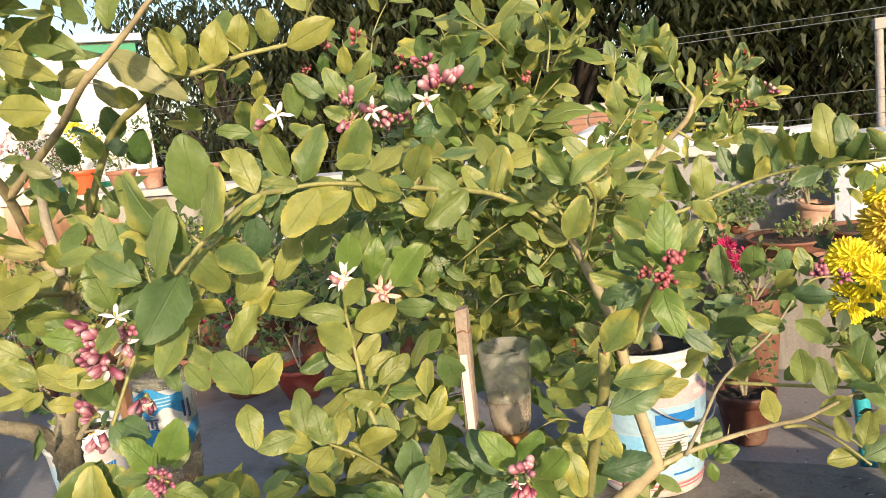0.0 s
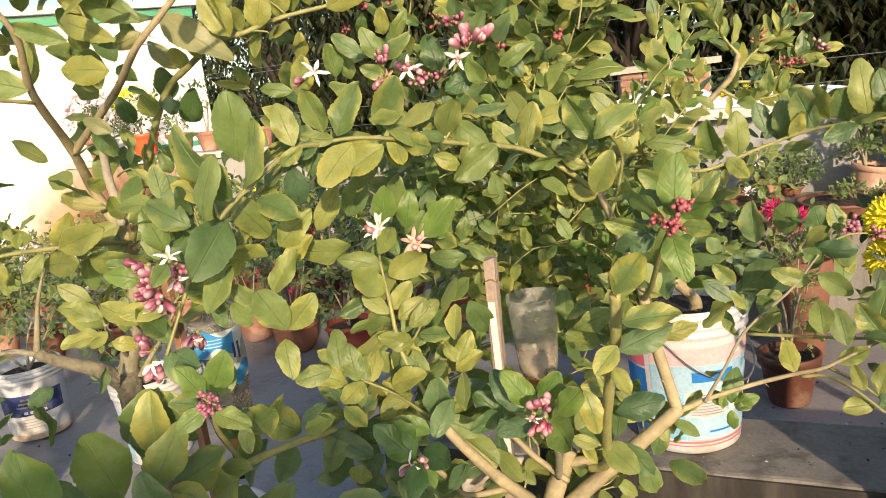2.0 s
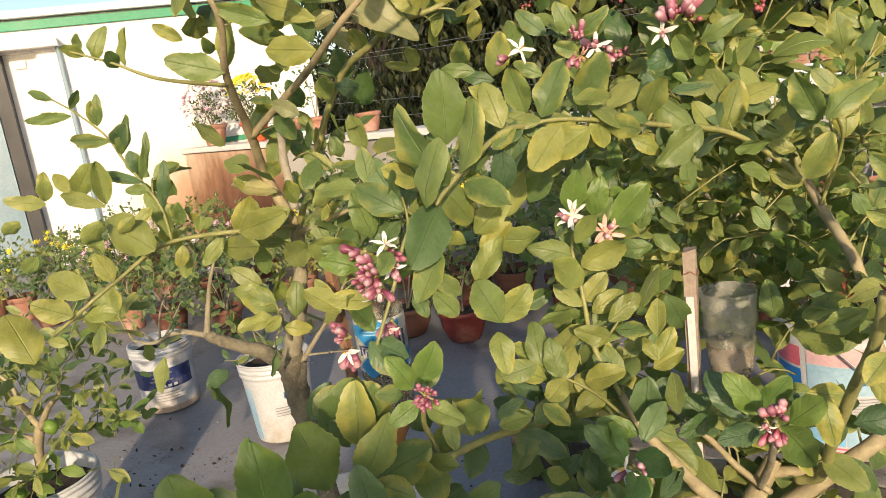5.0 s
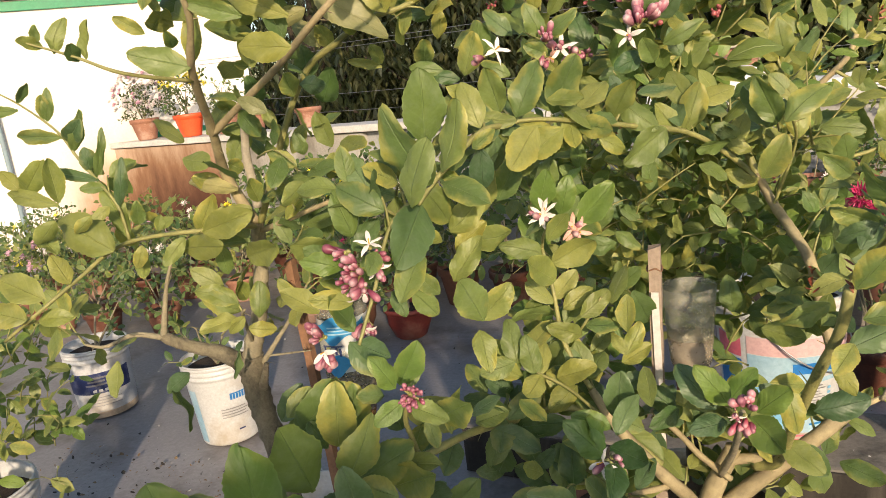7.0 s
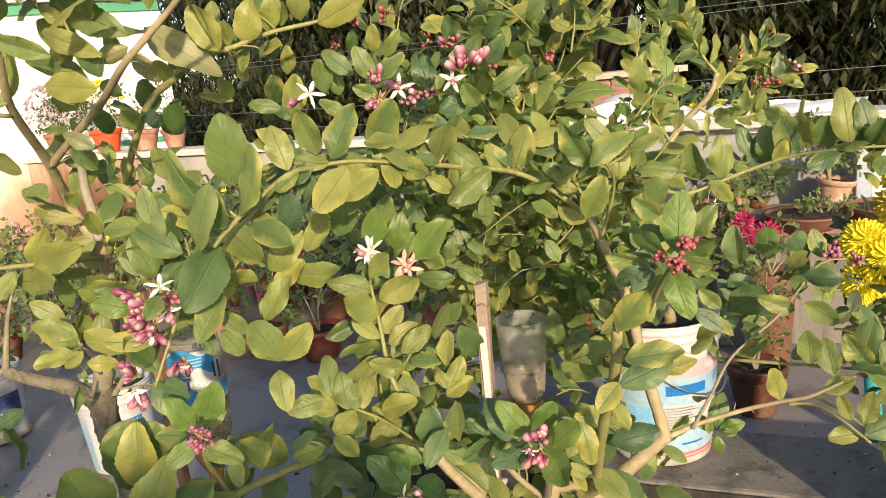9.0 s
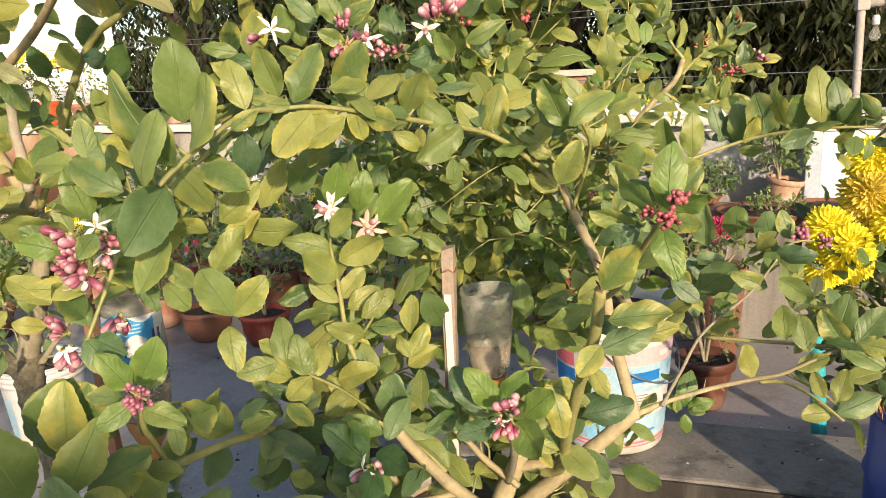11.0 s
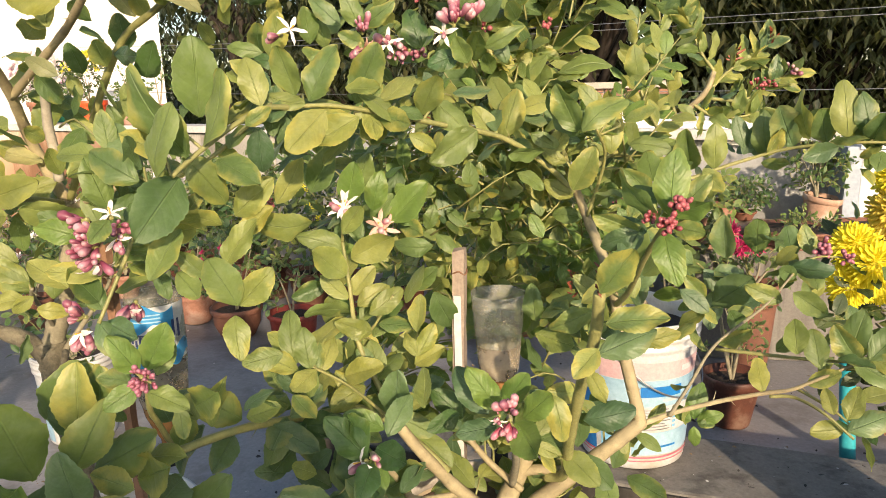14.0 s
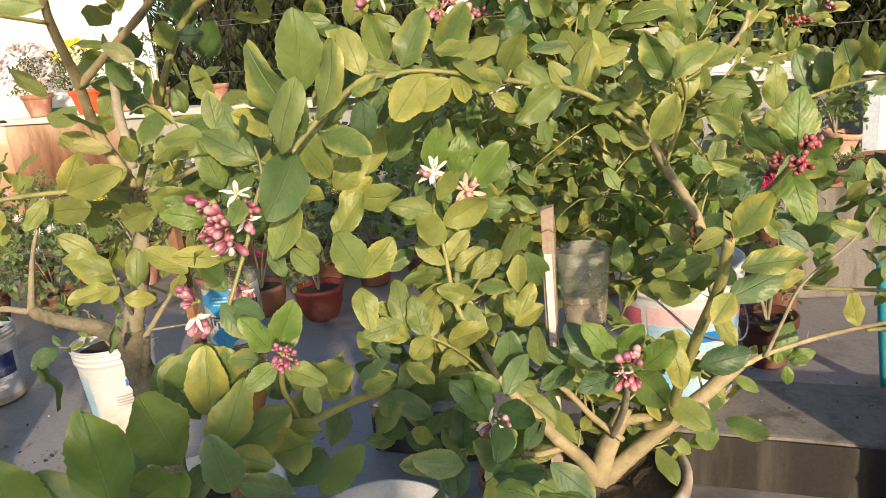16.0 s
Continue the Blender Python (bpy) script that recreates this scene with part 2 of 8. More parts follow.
# ---- structure ----
M_floor = surface("cement_floor", (0.165, 0.162, 0.172), (0.30, 0.290, 0.30), 1.6, 60, 0.50, 0.25, stain=(0.095, 0.082, 0.076), stain_scale=2.6)
M_curb = surface("weathered_cement", (0.105, 0.096, 0.086), (0.235, 0.218, 0.194), 7, 90, 0.8, 0.9, stain=(0.042, 0.037, 0.032), stain_scale=8.0, stretch=(1, 1, 0.12))
M_kerb_front = surface("dark_kerb_cement", (0.007, 0.006, 0.005), (0.034, 0.029, 0.024), 7, 90, 0.85, 1.0, stain=(0.072, 0.064, 0.054), stain_scale=7.0, stretch=(1, 1, 0.12))
M_plaster = surface("white_plaster", (0.715, 0.700, 0.685), (0.785, 0.770, 0.752), 1.2, 40, 0.8, 0.15)
M_stain = surface("stained_plaster", (0.36, 0.24, 0.17), (0.66, 0.58, 0.51), 2.2, 30, 0.85, 0.3, stain=(0.30, 0.17, 0.10), stain_scale=2.0, stretch=(1, 1, 0.7))


def blot(mat, centre, scale, stops, grain=0.7):
    """A leak's rust blot with a ragged edge, round a place on the wall; beyond it the wall keeps its own colour."""
    n, l = mat.node_tree.nodes, mat.node_tree.links
    b = n["Principled BSDF"]
    own = b.inputs["Base Color"].links[0].from_socket
    co = n.new("ShaderNodeTexCoord")
    mp = n.new("ShaderNodeMapping")
    mp.inputs["Location"].default_value = (-centre[0] * scale[0], 0, -centre[1] * scale[1])
    mp.inputs["Scale"].default_value = (scale[0], 0, scale[1])
    l.new(co.outputs["Object"], mp.inputs[0])
    ln = n.new("ShaderNodeVectorMath")
    ln.operation = "LENGTH"
    l.new(mp.outputs[0], ln.inputs[0])
    add = n.new("ShaderNodeMath")
    add.operation = "MULTIPLY_ADD"
    l.new(noise_tex(n, l, 2.2, 6, 0.7, stretch=(1.9, 1, 0.8)), add.inputs[0])
    add.inputs[1].default_value = grain
    l.new(ln.outputs["Value"], add.inputs[2])
    half = n.new("ShaderNodeMath")
    half.operation = "MULTIPLY"
    half.inputs[1].default_value = 0.5
    l.new(add.outputs[0], half.inputs[0])
    tone = ramp(n, l, half.outputs[0], [(p / 2, c) for p, c in stops])
    fade = ramp(n, l, half.outputs[0], [(stops[-2][0] / 2, (0, 0, 0)), (min(1, stops[-1][0] / 2 + 0.12), (1, 1, 1))])
    l.new(mixed(n, l, fade, tone, own), b.inputs["Base Color"])


blot(M_stain, (1.15, 0.0), (0.50, 0.92), [(0.55, (0.030, 0.010, 0.006)), (0.85, (0.10, 0.040, 0.020)), (1.10, (0.23, 0.120, 0.065)), (1.32, (0.44, 0.31, 0.22)), (1.55, (0.68, 0.62, 0.57))], 0.8)
M_house = surface("white_house_plaster", (0.715, 0.700, 0.685), (0.785, 0.770, 0.752), 1.2, 40, 0.8, 0.15)
blot(M_house, (3.05, 0.25), (0.95, 0.85), [(0.30, (0.26, 0.14, 0.075)), (0.60, (0.42, 0.28, 0.19)), (0.95, (0.62, 0.52, 0.44))], 0.4)
M_green = surface("green_paint", (0.015, 0.19, 0.095), (0.03, 0.27, 0.14), 3, 50, 0.5, 0.1)
M_grey_wall = surface("grey_plaster", (0.29, 0.293, 0.298), (0.39, 0.392, 0.40), 2.5, 60, 0.85, 0.35, stain=(0.2, 0.19, 0.18), stain_scale=3)
M_old_white = surface("dirty_white_plaster", (0.25, 0.23, 0.20), (0.46, 0.44, 0.40), 2.5, 60, 0.85, 0.3, stain=(0.14, 0.12, 0.10), stain_scale=3, stretch=(1, 1, 0.4))
M_white_top = surface("white_coping", (0.42, 0.42, 0.41), (0.62, 0.61, 0.59), 4, 60, 0.8, 0.3)
M_brick = surface("old_brick", (0.18, 0.095, 0.065), (0.32, 0.175, 0.12), 8, 90, 0.9, 0.5)
M_earth = surface("far_ground", (0.10, 0.085, 0.06), (0.22, 0.19, 0.14), 0.3, 8, 0.95, 0.3)
M_blue_door = surface("pale_blue_door", (0.17, 0.25, 0.30), (0.23, 0.31, 0.36), 2, 40, 0.5, 0.1)
M_dark = surface("dark_frame", (0.004, 0.005, 0.008), (0.010, 0.012, 0.017), 4, 60, 0.5, 0.1)

bm = bmesh.new()
bmesh.ops.create_grid(bm, x_segments=24, y_segments=24, size=4.0)
for v in bm.verts:
    v.co.x, v.co.y = v.co.x * 1.68, v.co.y * 1.07
    v.co.z = 0.004 * noise.noise(v.co * 1.3)
terrace = part("floor", bm, M_floor, at=pose(-3.75, 1.9, 0))
tagged(terrace, "grey cement roof terrace floor, worn and stained", "floor", kind="structure")
ground = part("ground", box(-400, 400, -400, 400, -4.2, -4.0), M_earth, smooth=False)
tagged(ground, "dusty brown ground far below the roof terrace", "ground", kind="structure")
slab = part("trim", box(-10.5, 3.0, -2.4, 9.4, -4.0, -0.012), M_curb, smooth=False)
tagged(slab, "cement roof slab under the terrace floor", "slab", kind="structure")

# low kerb across the terrace
bm = box(-0.80, 3.0, -0.17, 0.17, 0.0, 0.163, 0.012)
bmesh.ops.subdivide_edges(bm, edges=[e for e in bm.edges if e.calc_length() > 0.5], cuts=24, use_grid_fill=True)
for v in bm.verts:
    v.co += Vector((0, 0.006 * noise.noise(v.co * 6), 0.004 * noise.noise(v.co * 5 + Vector((4, 0, 0)))))
curb = part("trim", bm, M_curb, at=pose(0.12, 1.835, 0.002, 0, 0, -6.5), smooth=False)
# thin sheet over the front face, far darker than the kerb's top
front = part("trim", box(-0.80, 3.0, -0.182, -0.172, 0.004, 0.156, 0.003), M_kerb_front, at=pose(0.12, 1.835, 0.002, 0, 0, -6.5), smooth=False)
tagged(front, "very dark front face of the cement kerb with pale runs", "kerb", kind="structure")
tagged(curb, "low dark weathered cement kerb with water stains", "kerb", kind="structure")

# parapet at the far side, with its coping
PARAPET = pose(-5.47, 5.56, 0, 0, 0, math.degrees(math.atan2(3.62 - 5.56, 0.74 + 5.47)))
parapet = part("wall_north", box(0, 8.8, 0, 0.12, 0, 0.93), M_grey_wall, at=PARAPET, smooth=False)
tagged(parapet, "grey plastered roof parapet wall", "wall", kind="structure")
stained = part("wall_north_stained", box(0, 1.72, -0.055, -0.003, 0, 0.925), M_stain, at=PARAPET, smooth=False)
tagged(stained, "brown water-stained plaster face of the parapet", "wall", kind="structure")
fresh = part("wall_north_white", box(1.725, 3.4, -0.05, -0.003, 0, 0.925), M_old_white, at=PARAPET, smooth=False)
tagged(fresh, "dirty white plastered stretch of the parapet", "wall", kind="structure")
coping = part("trim", box(-0.02, 8.8, -0.09, 0.2, 0.933, 0.985, 0.008), M_white_top, at=PARAPET, smooth=False)
tagged(coping, "white weathered coping on the parapet", "coping", kind="structure")
# low planting ledge in front of the parapet
ledge = part("wall_ledge", box(-0.1, 2.2, 0, 0.42, 0, 0.501, 0.01), M_curb, at=pose(0.62, 3.08, 0, 0, 0, 4), smooth=False)
tagged(ledge, "rough grey cement planting ledge before the parapet", "ledge", kind="structure")
ledge_top = part("trim", box(-0.12, 2.2, -0.02, 0.42, 0.504, 0.526, 0.004), M_brick, at=pose(0.62, 3.08, 0, 0, 0, 4), smooth=False)
tagged(ledge_top, "reddish brown top course of the planting ledge", "coping", kind="structure")

# plain parapets that close the terrace behind and beside the walk
south = part("wall_south", box(-10.4, 2.95, -2.3, -2.15, 0, 0.85), M_grey_wall, smooth=False)
# unseen pier, added only to cast shade over the lower left leaves and floor
pier = part("wall_pier", box(0.72, 1.26, -2.145, -1.95, 0, 1.74), M_grey_wall, smooth=False)
tagged(pier, "plain grey pier out of view, added to shade the plants", "wall", kind="structure")
east = part("wall_east", box(2.80, 2.95, -2.145, 2.65, 0, 0.85), M_grey_wall, smooth=False)
tagged(east, "grey plastered parapet wall at the end of the terrace", "wall", kind="structure")
tagged(south, "grey plastered parapet wall behind the plants", "wall", kind="structure")

# ---- white house on the terrace ----
def build_house():
    # x runs along the wall towards the far corner, y into the house
    at = pose(-7.6, 3.44, 0, 0, 0, 45)
    house = empty("house", at, "white plastered rooftop room with a green painted band under its roof", "house")
    L, H = 4.42, 2.40
    d0, d1, dt = 1.50, 1.82, 2.10
    part("wall", box(-1.5, 1.392, 0, 0.2, 0, H), M_plaster, house, smooth=False)
    part("wall", box(d1, L, 0, 0.2, 0, H), M_house, house, smooth=False)
    part("wall", box(1.394, d1 - 0.002, 0, 0.2, dt + 0.002, H), M_plaster, house, smooth=False)
    part("side_wall", box(L - 0.2, L, 0.203, 3.4, 0, H), M_plaster, house, smooth=False)
    part("back_wall", box(-1.5, L - 0.203, 3.2, 3.4, 0, H), M_plaster, house, smooth=False)
    part("roof", box(-1.6, L + 0.06, -0.10, 3.5, H + 0.004, H + 0.075, 0.01), M_plaster, house, smooth=False)
    part("green_band", box(-1.5, L, -0.03, -0.002, 2.300, 2.385, 0.004), M_green, house, "glossy green painted band", smooth=False)
    part("plinth_band", box(3.28, L + 0.002, -0.012, -0.002, 0.985, 1.04), M_green, house, "narrow green painted stripe", smooth=False)
    part("lintel", box(0.3, d1 + 0.22, -0.16, -0.002, dt + 0.02, dt + 0.09, 0.006), M_plaster, house, smooth=False)
    door = part("door", box(0.42, 1.39, -0.07, -0.03, 0.02, dt - 0.02, 0.004), M_blue_door, house, "pale blue painted door standing open against the wall")
    part("frame", box(1.395, d0 + 0.012, -0.05, 0.205, 0, dt), M_dark, door, "dark steel door frame", smooth=False)
    part("recess", box(d0 + 0.014, d1 - 0.002, 0.10, 0.19, 0, dt), M_plaster, house, "plastered back of the doorway", smooth=False)
    part("downpipe", tube([(2.02, -0.05, 0.1), (2.02, -0.05, 2.2)], 0.022, 0.022, 10), M_blue_door, house, "pale green drain pipe")
    part("switch_box", box(1.60, 1.70, 0.07, 0.098, 1.96, 2.04, 0.004), M_plaster, house)
    return house


build_house()

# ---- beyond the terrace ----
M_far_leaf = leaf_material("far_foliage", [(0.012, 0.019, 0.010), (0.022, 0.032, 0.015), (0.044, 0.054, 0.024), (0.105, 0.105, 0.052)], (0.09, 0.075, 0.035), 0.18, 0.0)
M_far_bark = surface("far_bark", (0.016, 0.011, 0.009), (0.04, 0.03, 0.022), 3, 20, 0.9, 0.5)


def far_tree(x, y, z0, height, spread, leaves, seed, label):
    """A big tree with drooping narrow leaves in many clumps."""
    rnd = random.Random(seed)
    tree = empty("tree", pose(x, y, z0), label, "tree", "big trees behind the terrace")
    bm = tube([(0, 0, 0), (0.15, 0.1, height * 0.25), (0.0, 0.2, height * 0.5), (0.2, 0, height * 0.85)], 0.30, 0.06, 9, knots=0.08, seed=seed)
    clumps = []
    for i in range(44):
        a, h = rnd.uniform(0, 2 * math.pi), rnd.uniform(0.22, 0.95)
        r = spread * (0.35 + 0.65 * math.sin(math.pi * min(1, h * 0.95) ** 0.8)) * rnd.uniform(0.6, 1.0)
        tip = Vector((r * math.cos(a), 0.8 * r * math.sin(a), height * h))
        root = Vector((0.08, 0.1, height * max(0.15, h - 0.25)))
        mid = root.lerp(tip, 0.5) + Vector((0, 0, 0.3))
        tube([root, mid, tip], 0.09, 0.02, 6, steps=6, bm=bm, seed=i)
        clumps += [tip, mid.lerp(tip, 0.5), tip + Vector((rnd.uniform(-0.8, 0.8), rnd.uniform(-0.6, 0.6), -0.6))]
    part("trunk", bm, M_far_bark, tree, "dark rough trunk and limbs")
    verts, faces = [], []
    for i in range(int(leaves * 1.6)):
        c = clumps[i % len(clumps)]
        o = Vector((rnd.gauss(0, 0.5), rnd.gauss(0, 0.45), rnd.gauss(0, 0.42)))
        p = c + o
        a = rnd.uniform(0, 2 * math.pi)
        ln, wd = rnd.uniform(0.13, 0.26), rnd.uniform(0.026, 0.046)
        d = Vector((0.55 * math.cos(a), 0.55 * math.sin(a), -rnd.uniform(0.1, 1.1))).normalized()
        s = Vector((-math.sin(a), math.cos(a), rnd.uniform(-0.6, 0.6))).normalized()
        k = len(verts)
        verts += [p, p + d * ln * 0.4 + s * wd, p + d * ln + Vector((0, 0, -0.03)), p + d * ln * 0.4 - s * wd]
        faces.append((k, k + 1, k + 2, k + 3))
    me = bpy.data.meshes.new("mesh")
    me.from_pydata(verts, [], faces)
    uvl = me.uv_layers.new(name="UVMap")
    for f in range(len(faces)):
        for q, uvc in enumerate(((0.5, 0), (1, 0.4), (0.5, 1), (0, 0.4))):
            uvl.data[f * 4 + q].uv = uvc
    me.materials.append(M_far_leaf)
    crown = part("crown", me, None, tree)
    tagged(crown, kind="stuff")
    return tree


MANGO = "large dark mango tree with hanging narrow leaves"
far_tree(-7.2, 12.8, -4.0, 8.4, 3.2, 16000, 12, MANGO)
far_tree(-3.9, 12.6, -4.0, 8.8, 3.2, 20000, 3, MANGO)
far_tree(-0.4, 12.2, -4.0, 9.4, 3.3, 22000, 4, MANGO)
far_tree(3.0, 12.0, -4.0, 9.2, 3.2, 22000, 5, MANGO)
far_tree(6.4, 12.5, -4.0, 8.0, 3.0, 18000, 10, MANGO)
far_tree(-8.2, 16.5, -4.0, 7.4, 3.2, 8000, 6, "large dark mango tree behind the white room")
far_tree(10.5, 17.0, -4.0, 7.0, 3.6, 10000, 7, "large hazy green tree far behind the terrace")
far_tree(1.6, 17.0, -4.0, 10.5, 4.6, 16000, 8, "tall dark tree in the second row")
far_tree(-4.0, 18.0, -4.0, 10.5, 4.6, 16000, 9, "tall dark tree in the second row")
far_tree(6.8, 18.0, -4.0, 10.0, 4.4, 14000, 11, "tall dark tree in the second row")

M_mortar = surface("mortar", (0.30, 0.27, 0.23), (0.42, 0.39, 0.34), 8, 60, 0.9, 0.4)


def brick_hut():
    """An unplastered brick room on the next roof."""
    hut = empty("brick_room", pose(0.1, 8.2, -0.9, 0, 0, 5), "small unplastered brick room on the neighbouring roof", "building")
    part("wall", box(-0.4, 0.55, 0.02, 1.5, 0, 2.05), M_mortar, hut, smooth=False)
    part("roof", box(-0.5, 0.65, -0.08, 1.6, 2.053, 2.12), M_mortar, hut, smooth=False)
    me = mesh_of(box(0, 0.215, 0, 0.03, 0, 0.065, 0.004), M_brick, False)
    for row in range(18):
        for k in range(4):
            part("brick", me, None, hut, at=Matrix.Translation((-0.4 + 0.2375 * k + (0.01 if row % 2 else 0.0), -0.012, 1.20 - 0.36 + 0.067 * row)))
    return hut


brick_hut()
roof2 = part("roof_far", box(-9, 9, 5.6, 10.5, -1.1, -0.9), M_mortar, smooth=False)
tagged(roof2, "flat dusty roof of the neighbouring house", "roof", kind="structure")

# ---- pots and buckets ----
M_white_plastic = surface("white_plastic", (0.46, 0.475, 0.49), (0.58, 0.59, 0.60), 4, 120, 0.38, 0.08, stain=(0.36, 0.31, 0.24), stain_scale=4.5)
M_soil = surface("dark_soil", (0.018, 0.013, 0.010), (0.06, 0.042, 0.03), 14, 120, 0.95, 1.0, dist=0.008)
M_clay = surface("terracotta", (0.24, 0.105, 0.066), (0.36, 0.18, 0.125), 7, 90, 0.8, 0.3, stain=(0.42, 0.30, 0.24), stain_scale=7)
M_red_clay = surface("red_painted_clay", (0.14, 0.022, 0.016), (0.23, 0.038, 0.026), 6, 90, 0.55, 0.2, stain=(0.28, 0.12, 0.08), stain_scale=6)
M_pale_clay = surface("pale_terracotta", (0.34, 0.19, 0.125), (0.52, 0.35, 0.26), 9, 90, 0.85, 0.3, stain=(0.58, 0.50, 0.43), stain_scale=10)
M_sandy = surface("sandy_brick", (0.24, 0.19, 0.14), (0.42, 0.345, 0.265), 9, 90, 0.9, 0.6, stain=(0.15, 0.115, 0.085), stain_scale=6)
M_brown_clay = surface("brown_clay", (0.13, 0.055, 0.035), (0.22, 0.095, 0.06), 6, 90, 0.7, 0.3)
M_red_brown = surface("red_brown_clay", (0.065, 0.022, 0.013), (0.13, 0.045, 0.026), 7, 90, 0.6, 0.3, stain=(0.22, 0.14, 0.10), stain_scale=9)
M_orange_pot = surface("orange_plastic", (0.62, 0.07, 0.02), (0.72, 0.11, 0.035), 4, 80, 0.45, 0.1)
M_pink = surface("pink_print", (0.55, 0.10, 0.16), (0.65, 0.17, 0.22), 5, 80, 0.4, 0.05)
M_pale_pink = surface("pale_pink_print", (0.55, 0.34, 0.36), (0.64, 0.46, 0.46), 5, 80, 0.4, 0.05)
M_pale_cyan = surface("pale_blue_print", (0.20, 0.38, 0.52), (0.38, 0.53, 0.63), 9, 60, 0.4, 0.05)
M_cyan = surface("light_blue_print", (0.10, 0.36, 0.62), (0.34, 0.60, 0.78), 9, 60, 0.4, 0.05)
M_blue = surface("blue_print", (0.01, 0.12, 0.42), (0.02, 0.20, 0.52), 5, 80, 0.4, 0.05)
M_navy = surface("navy_print", (0.012, 0.022, 0.09), (0.03, 0.045, 0.15), 12, 100, 0.45, 0.1, stain=(0.12, 0.13, 0.18), stain_scale=26)
M_wire = surface("grey_wire", (0.25, 0.25, 0.26), (0.4, 0.4, 0.4), 9, 80, 0.4, 0.1, metal=0.8)
M_drum_blue = surface("blue_drum_plastic", (0.006, 0.03, 0.20), (0.012, 0.06, 0.32), 4, 90, 0.42, 0.1)
M_cream = surface("cream_plastic", (0.50, 0.40, 0.28), (0.62, 0.50, 0.36), 5, 80, 0.5, 0.15, stain=(0.28, 0.2, 0.14), stain_scale=6)


def wrap(r0, r1, z0, z1, a0, a1, off=0.0015, wave=0.0):
    """A printed patch that lies round a turned body."""
    bm = bmesh.new()
    n = max(4, int(abs(a1 - a0) / 0.08))
    cols = []
    for i in range(n + 1):
        a = a0 + (a1 - a0) * i / n
        zz0 = z0 + wave * math.sin(5 * a)
        zz1 = z1 + wave * math.sin(4 * a + 1)
        cols.append([bm.verts.new(((r + off) * math.cos(a), (r + off) * math.sin(a), z)) for r, z in ((r0, zz0), ((r0 + r1) / 2, (zz0 + zz1) / 2), (r1, zz1))])
    for a, b in zip(cols, cols[1:]):
        for k in range(2):
            bm.faces.new((a[k], b[k], b[k + 1], a[k + 1]))
    return bm


def soil(parent, r, z, seed=0, mat=None):
    bm = bmesh.new()
    rnd = random.Random(seed)
    rings = []
    for i in range(7):
        rr = r * i / 6
        rings.append([bm.verts.new((0, 0, z + 0.01))] if i == 0 else [bm.verts.new((rr * math.cos(a), rr * math.sin(a), z + rnd.uniform(-0.006, 0.009) * (i < 6))) for a in (2 * math.pi * k / 24 for k in range(24))])
    for a, b in zip(rings, rings[1:]):
        for k in range(24):
            j = (k + 1) % 24
            bm.faces.new((a[0], b[k], b[j]) if len(a) == 1 else (a[k], b[k], b[j], a[j]))
    part("soil", bm, mat or M_soil, parent, "dark crumbly potting soil")


def bucket(at, rim, base, height, label, bands=(), bars=(), handle=0.0, mat=None, seed=0, group="plastic buckets used as planters"):
    """A plastic paint bucket with ribs below the rim, filled with soil. bands: (z0, z1, a0, a1, material)."""
    ob = empty("planter_bucket", at, label, "bucket", group)
    mat = mat or M_white_plastic
    h, t = height, 0.004
    R = lambda z: base + (rim - base) * z / h
    prof = [(0, 0.004), (base - 0.008, 0.002), (base, 0.008)]
    prof += [(R(0.05 * h), 0.05 * h), (R(0.5 * h), 0.5 * h), (R(0.80 * h), 0.80 * h)]
    for k in range(3):
        z = h * (0.82 + 0.06 * k)
        prof += [(R(z), z), (R(z) + 0.006, z + 0.003), (R(z) + 0.006, z + 0.012), (R(z), z + 0.016)]
    prof += [(rim + 0.002, h - 0.006), (rim + 0.003, h), (rim - t, h), (rim - t - 0.004, h * 0.9), (rim - 0.02, h * 0.80), (0, h * 0.80)]
    part("body", lathe(prof, 40), mat, ob)
    soil(ob, rim - 0.012, h * 0.875, seed)
    for z0, z1, a0, a1, m in bands:
        part("print", wrap(R(z0), R(z1), z0, z1, radians(a0), radians(a1), 0.0012 + 0.0006 * (m in (M_blue, M_navy))), m, ob)
    for z0, z1, a0, a1, m in bars:
        part("print", wrap(R(z0), R(z1), z0, z1, radians(a0), radians(a1), 0.0026), m, ob)
    if handle:
        a = radians(handle)
        d, s = Vector((math.cos(a), math.sin(a), 0)), Vector((-math.sin(a), math.cos(a), 0))
        r = rim + 0.008
        pts = [s * r * 0.98 + Vector((0, 0, h * 0.88)), s * r * 0.75 + d * r * 0.72 + Vector((0, 0, h * 0.62)), d * r * 1.02 + Vector((0, 0, h * 0.5)), -s * r * 0.75 + d * r * 0.72 + Vector((0, 0, h * 0.62)), -s * r * 0.98 + Vector((0, 0, h * 0.88))]
        part("handle", tube(pts, 0.0025, 0.0025, 6, 24), M_wire, ob, "thin grey wire handle")
    return ob


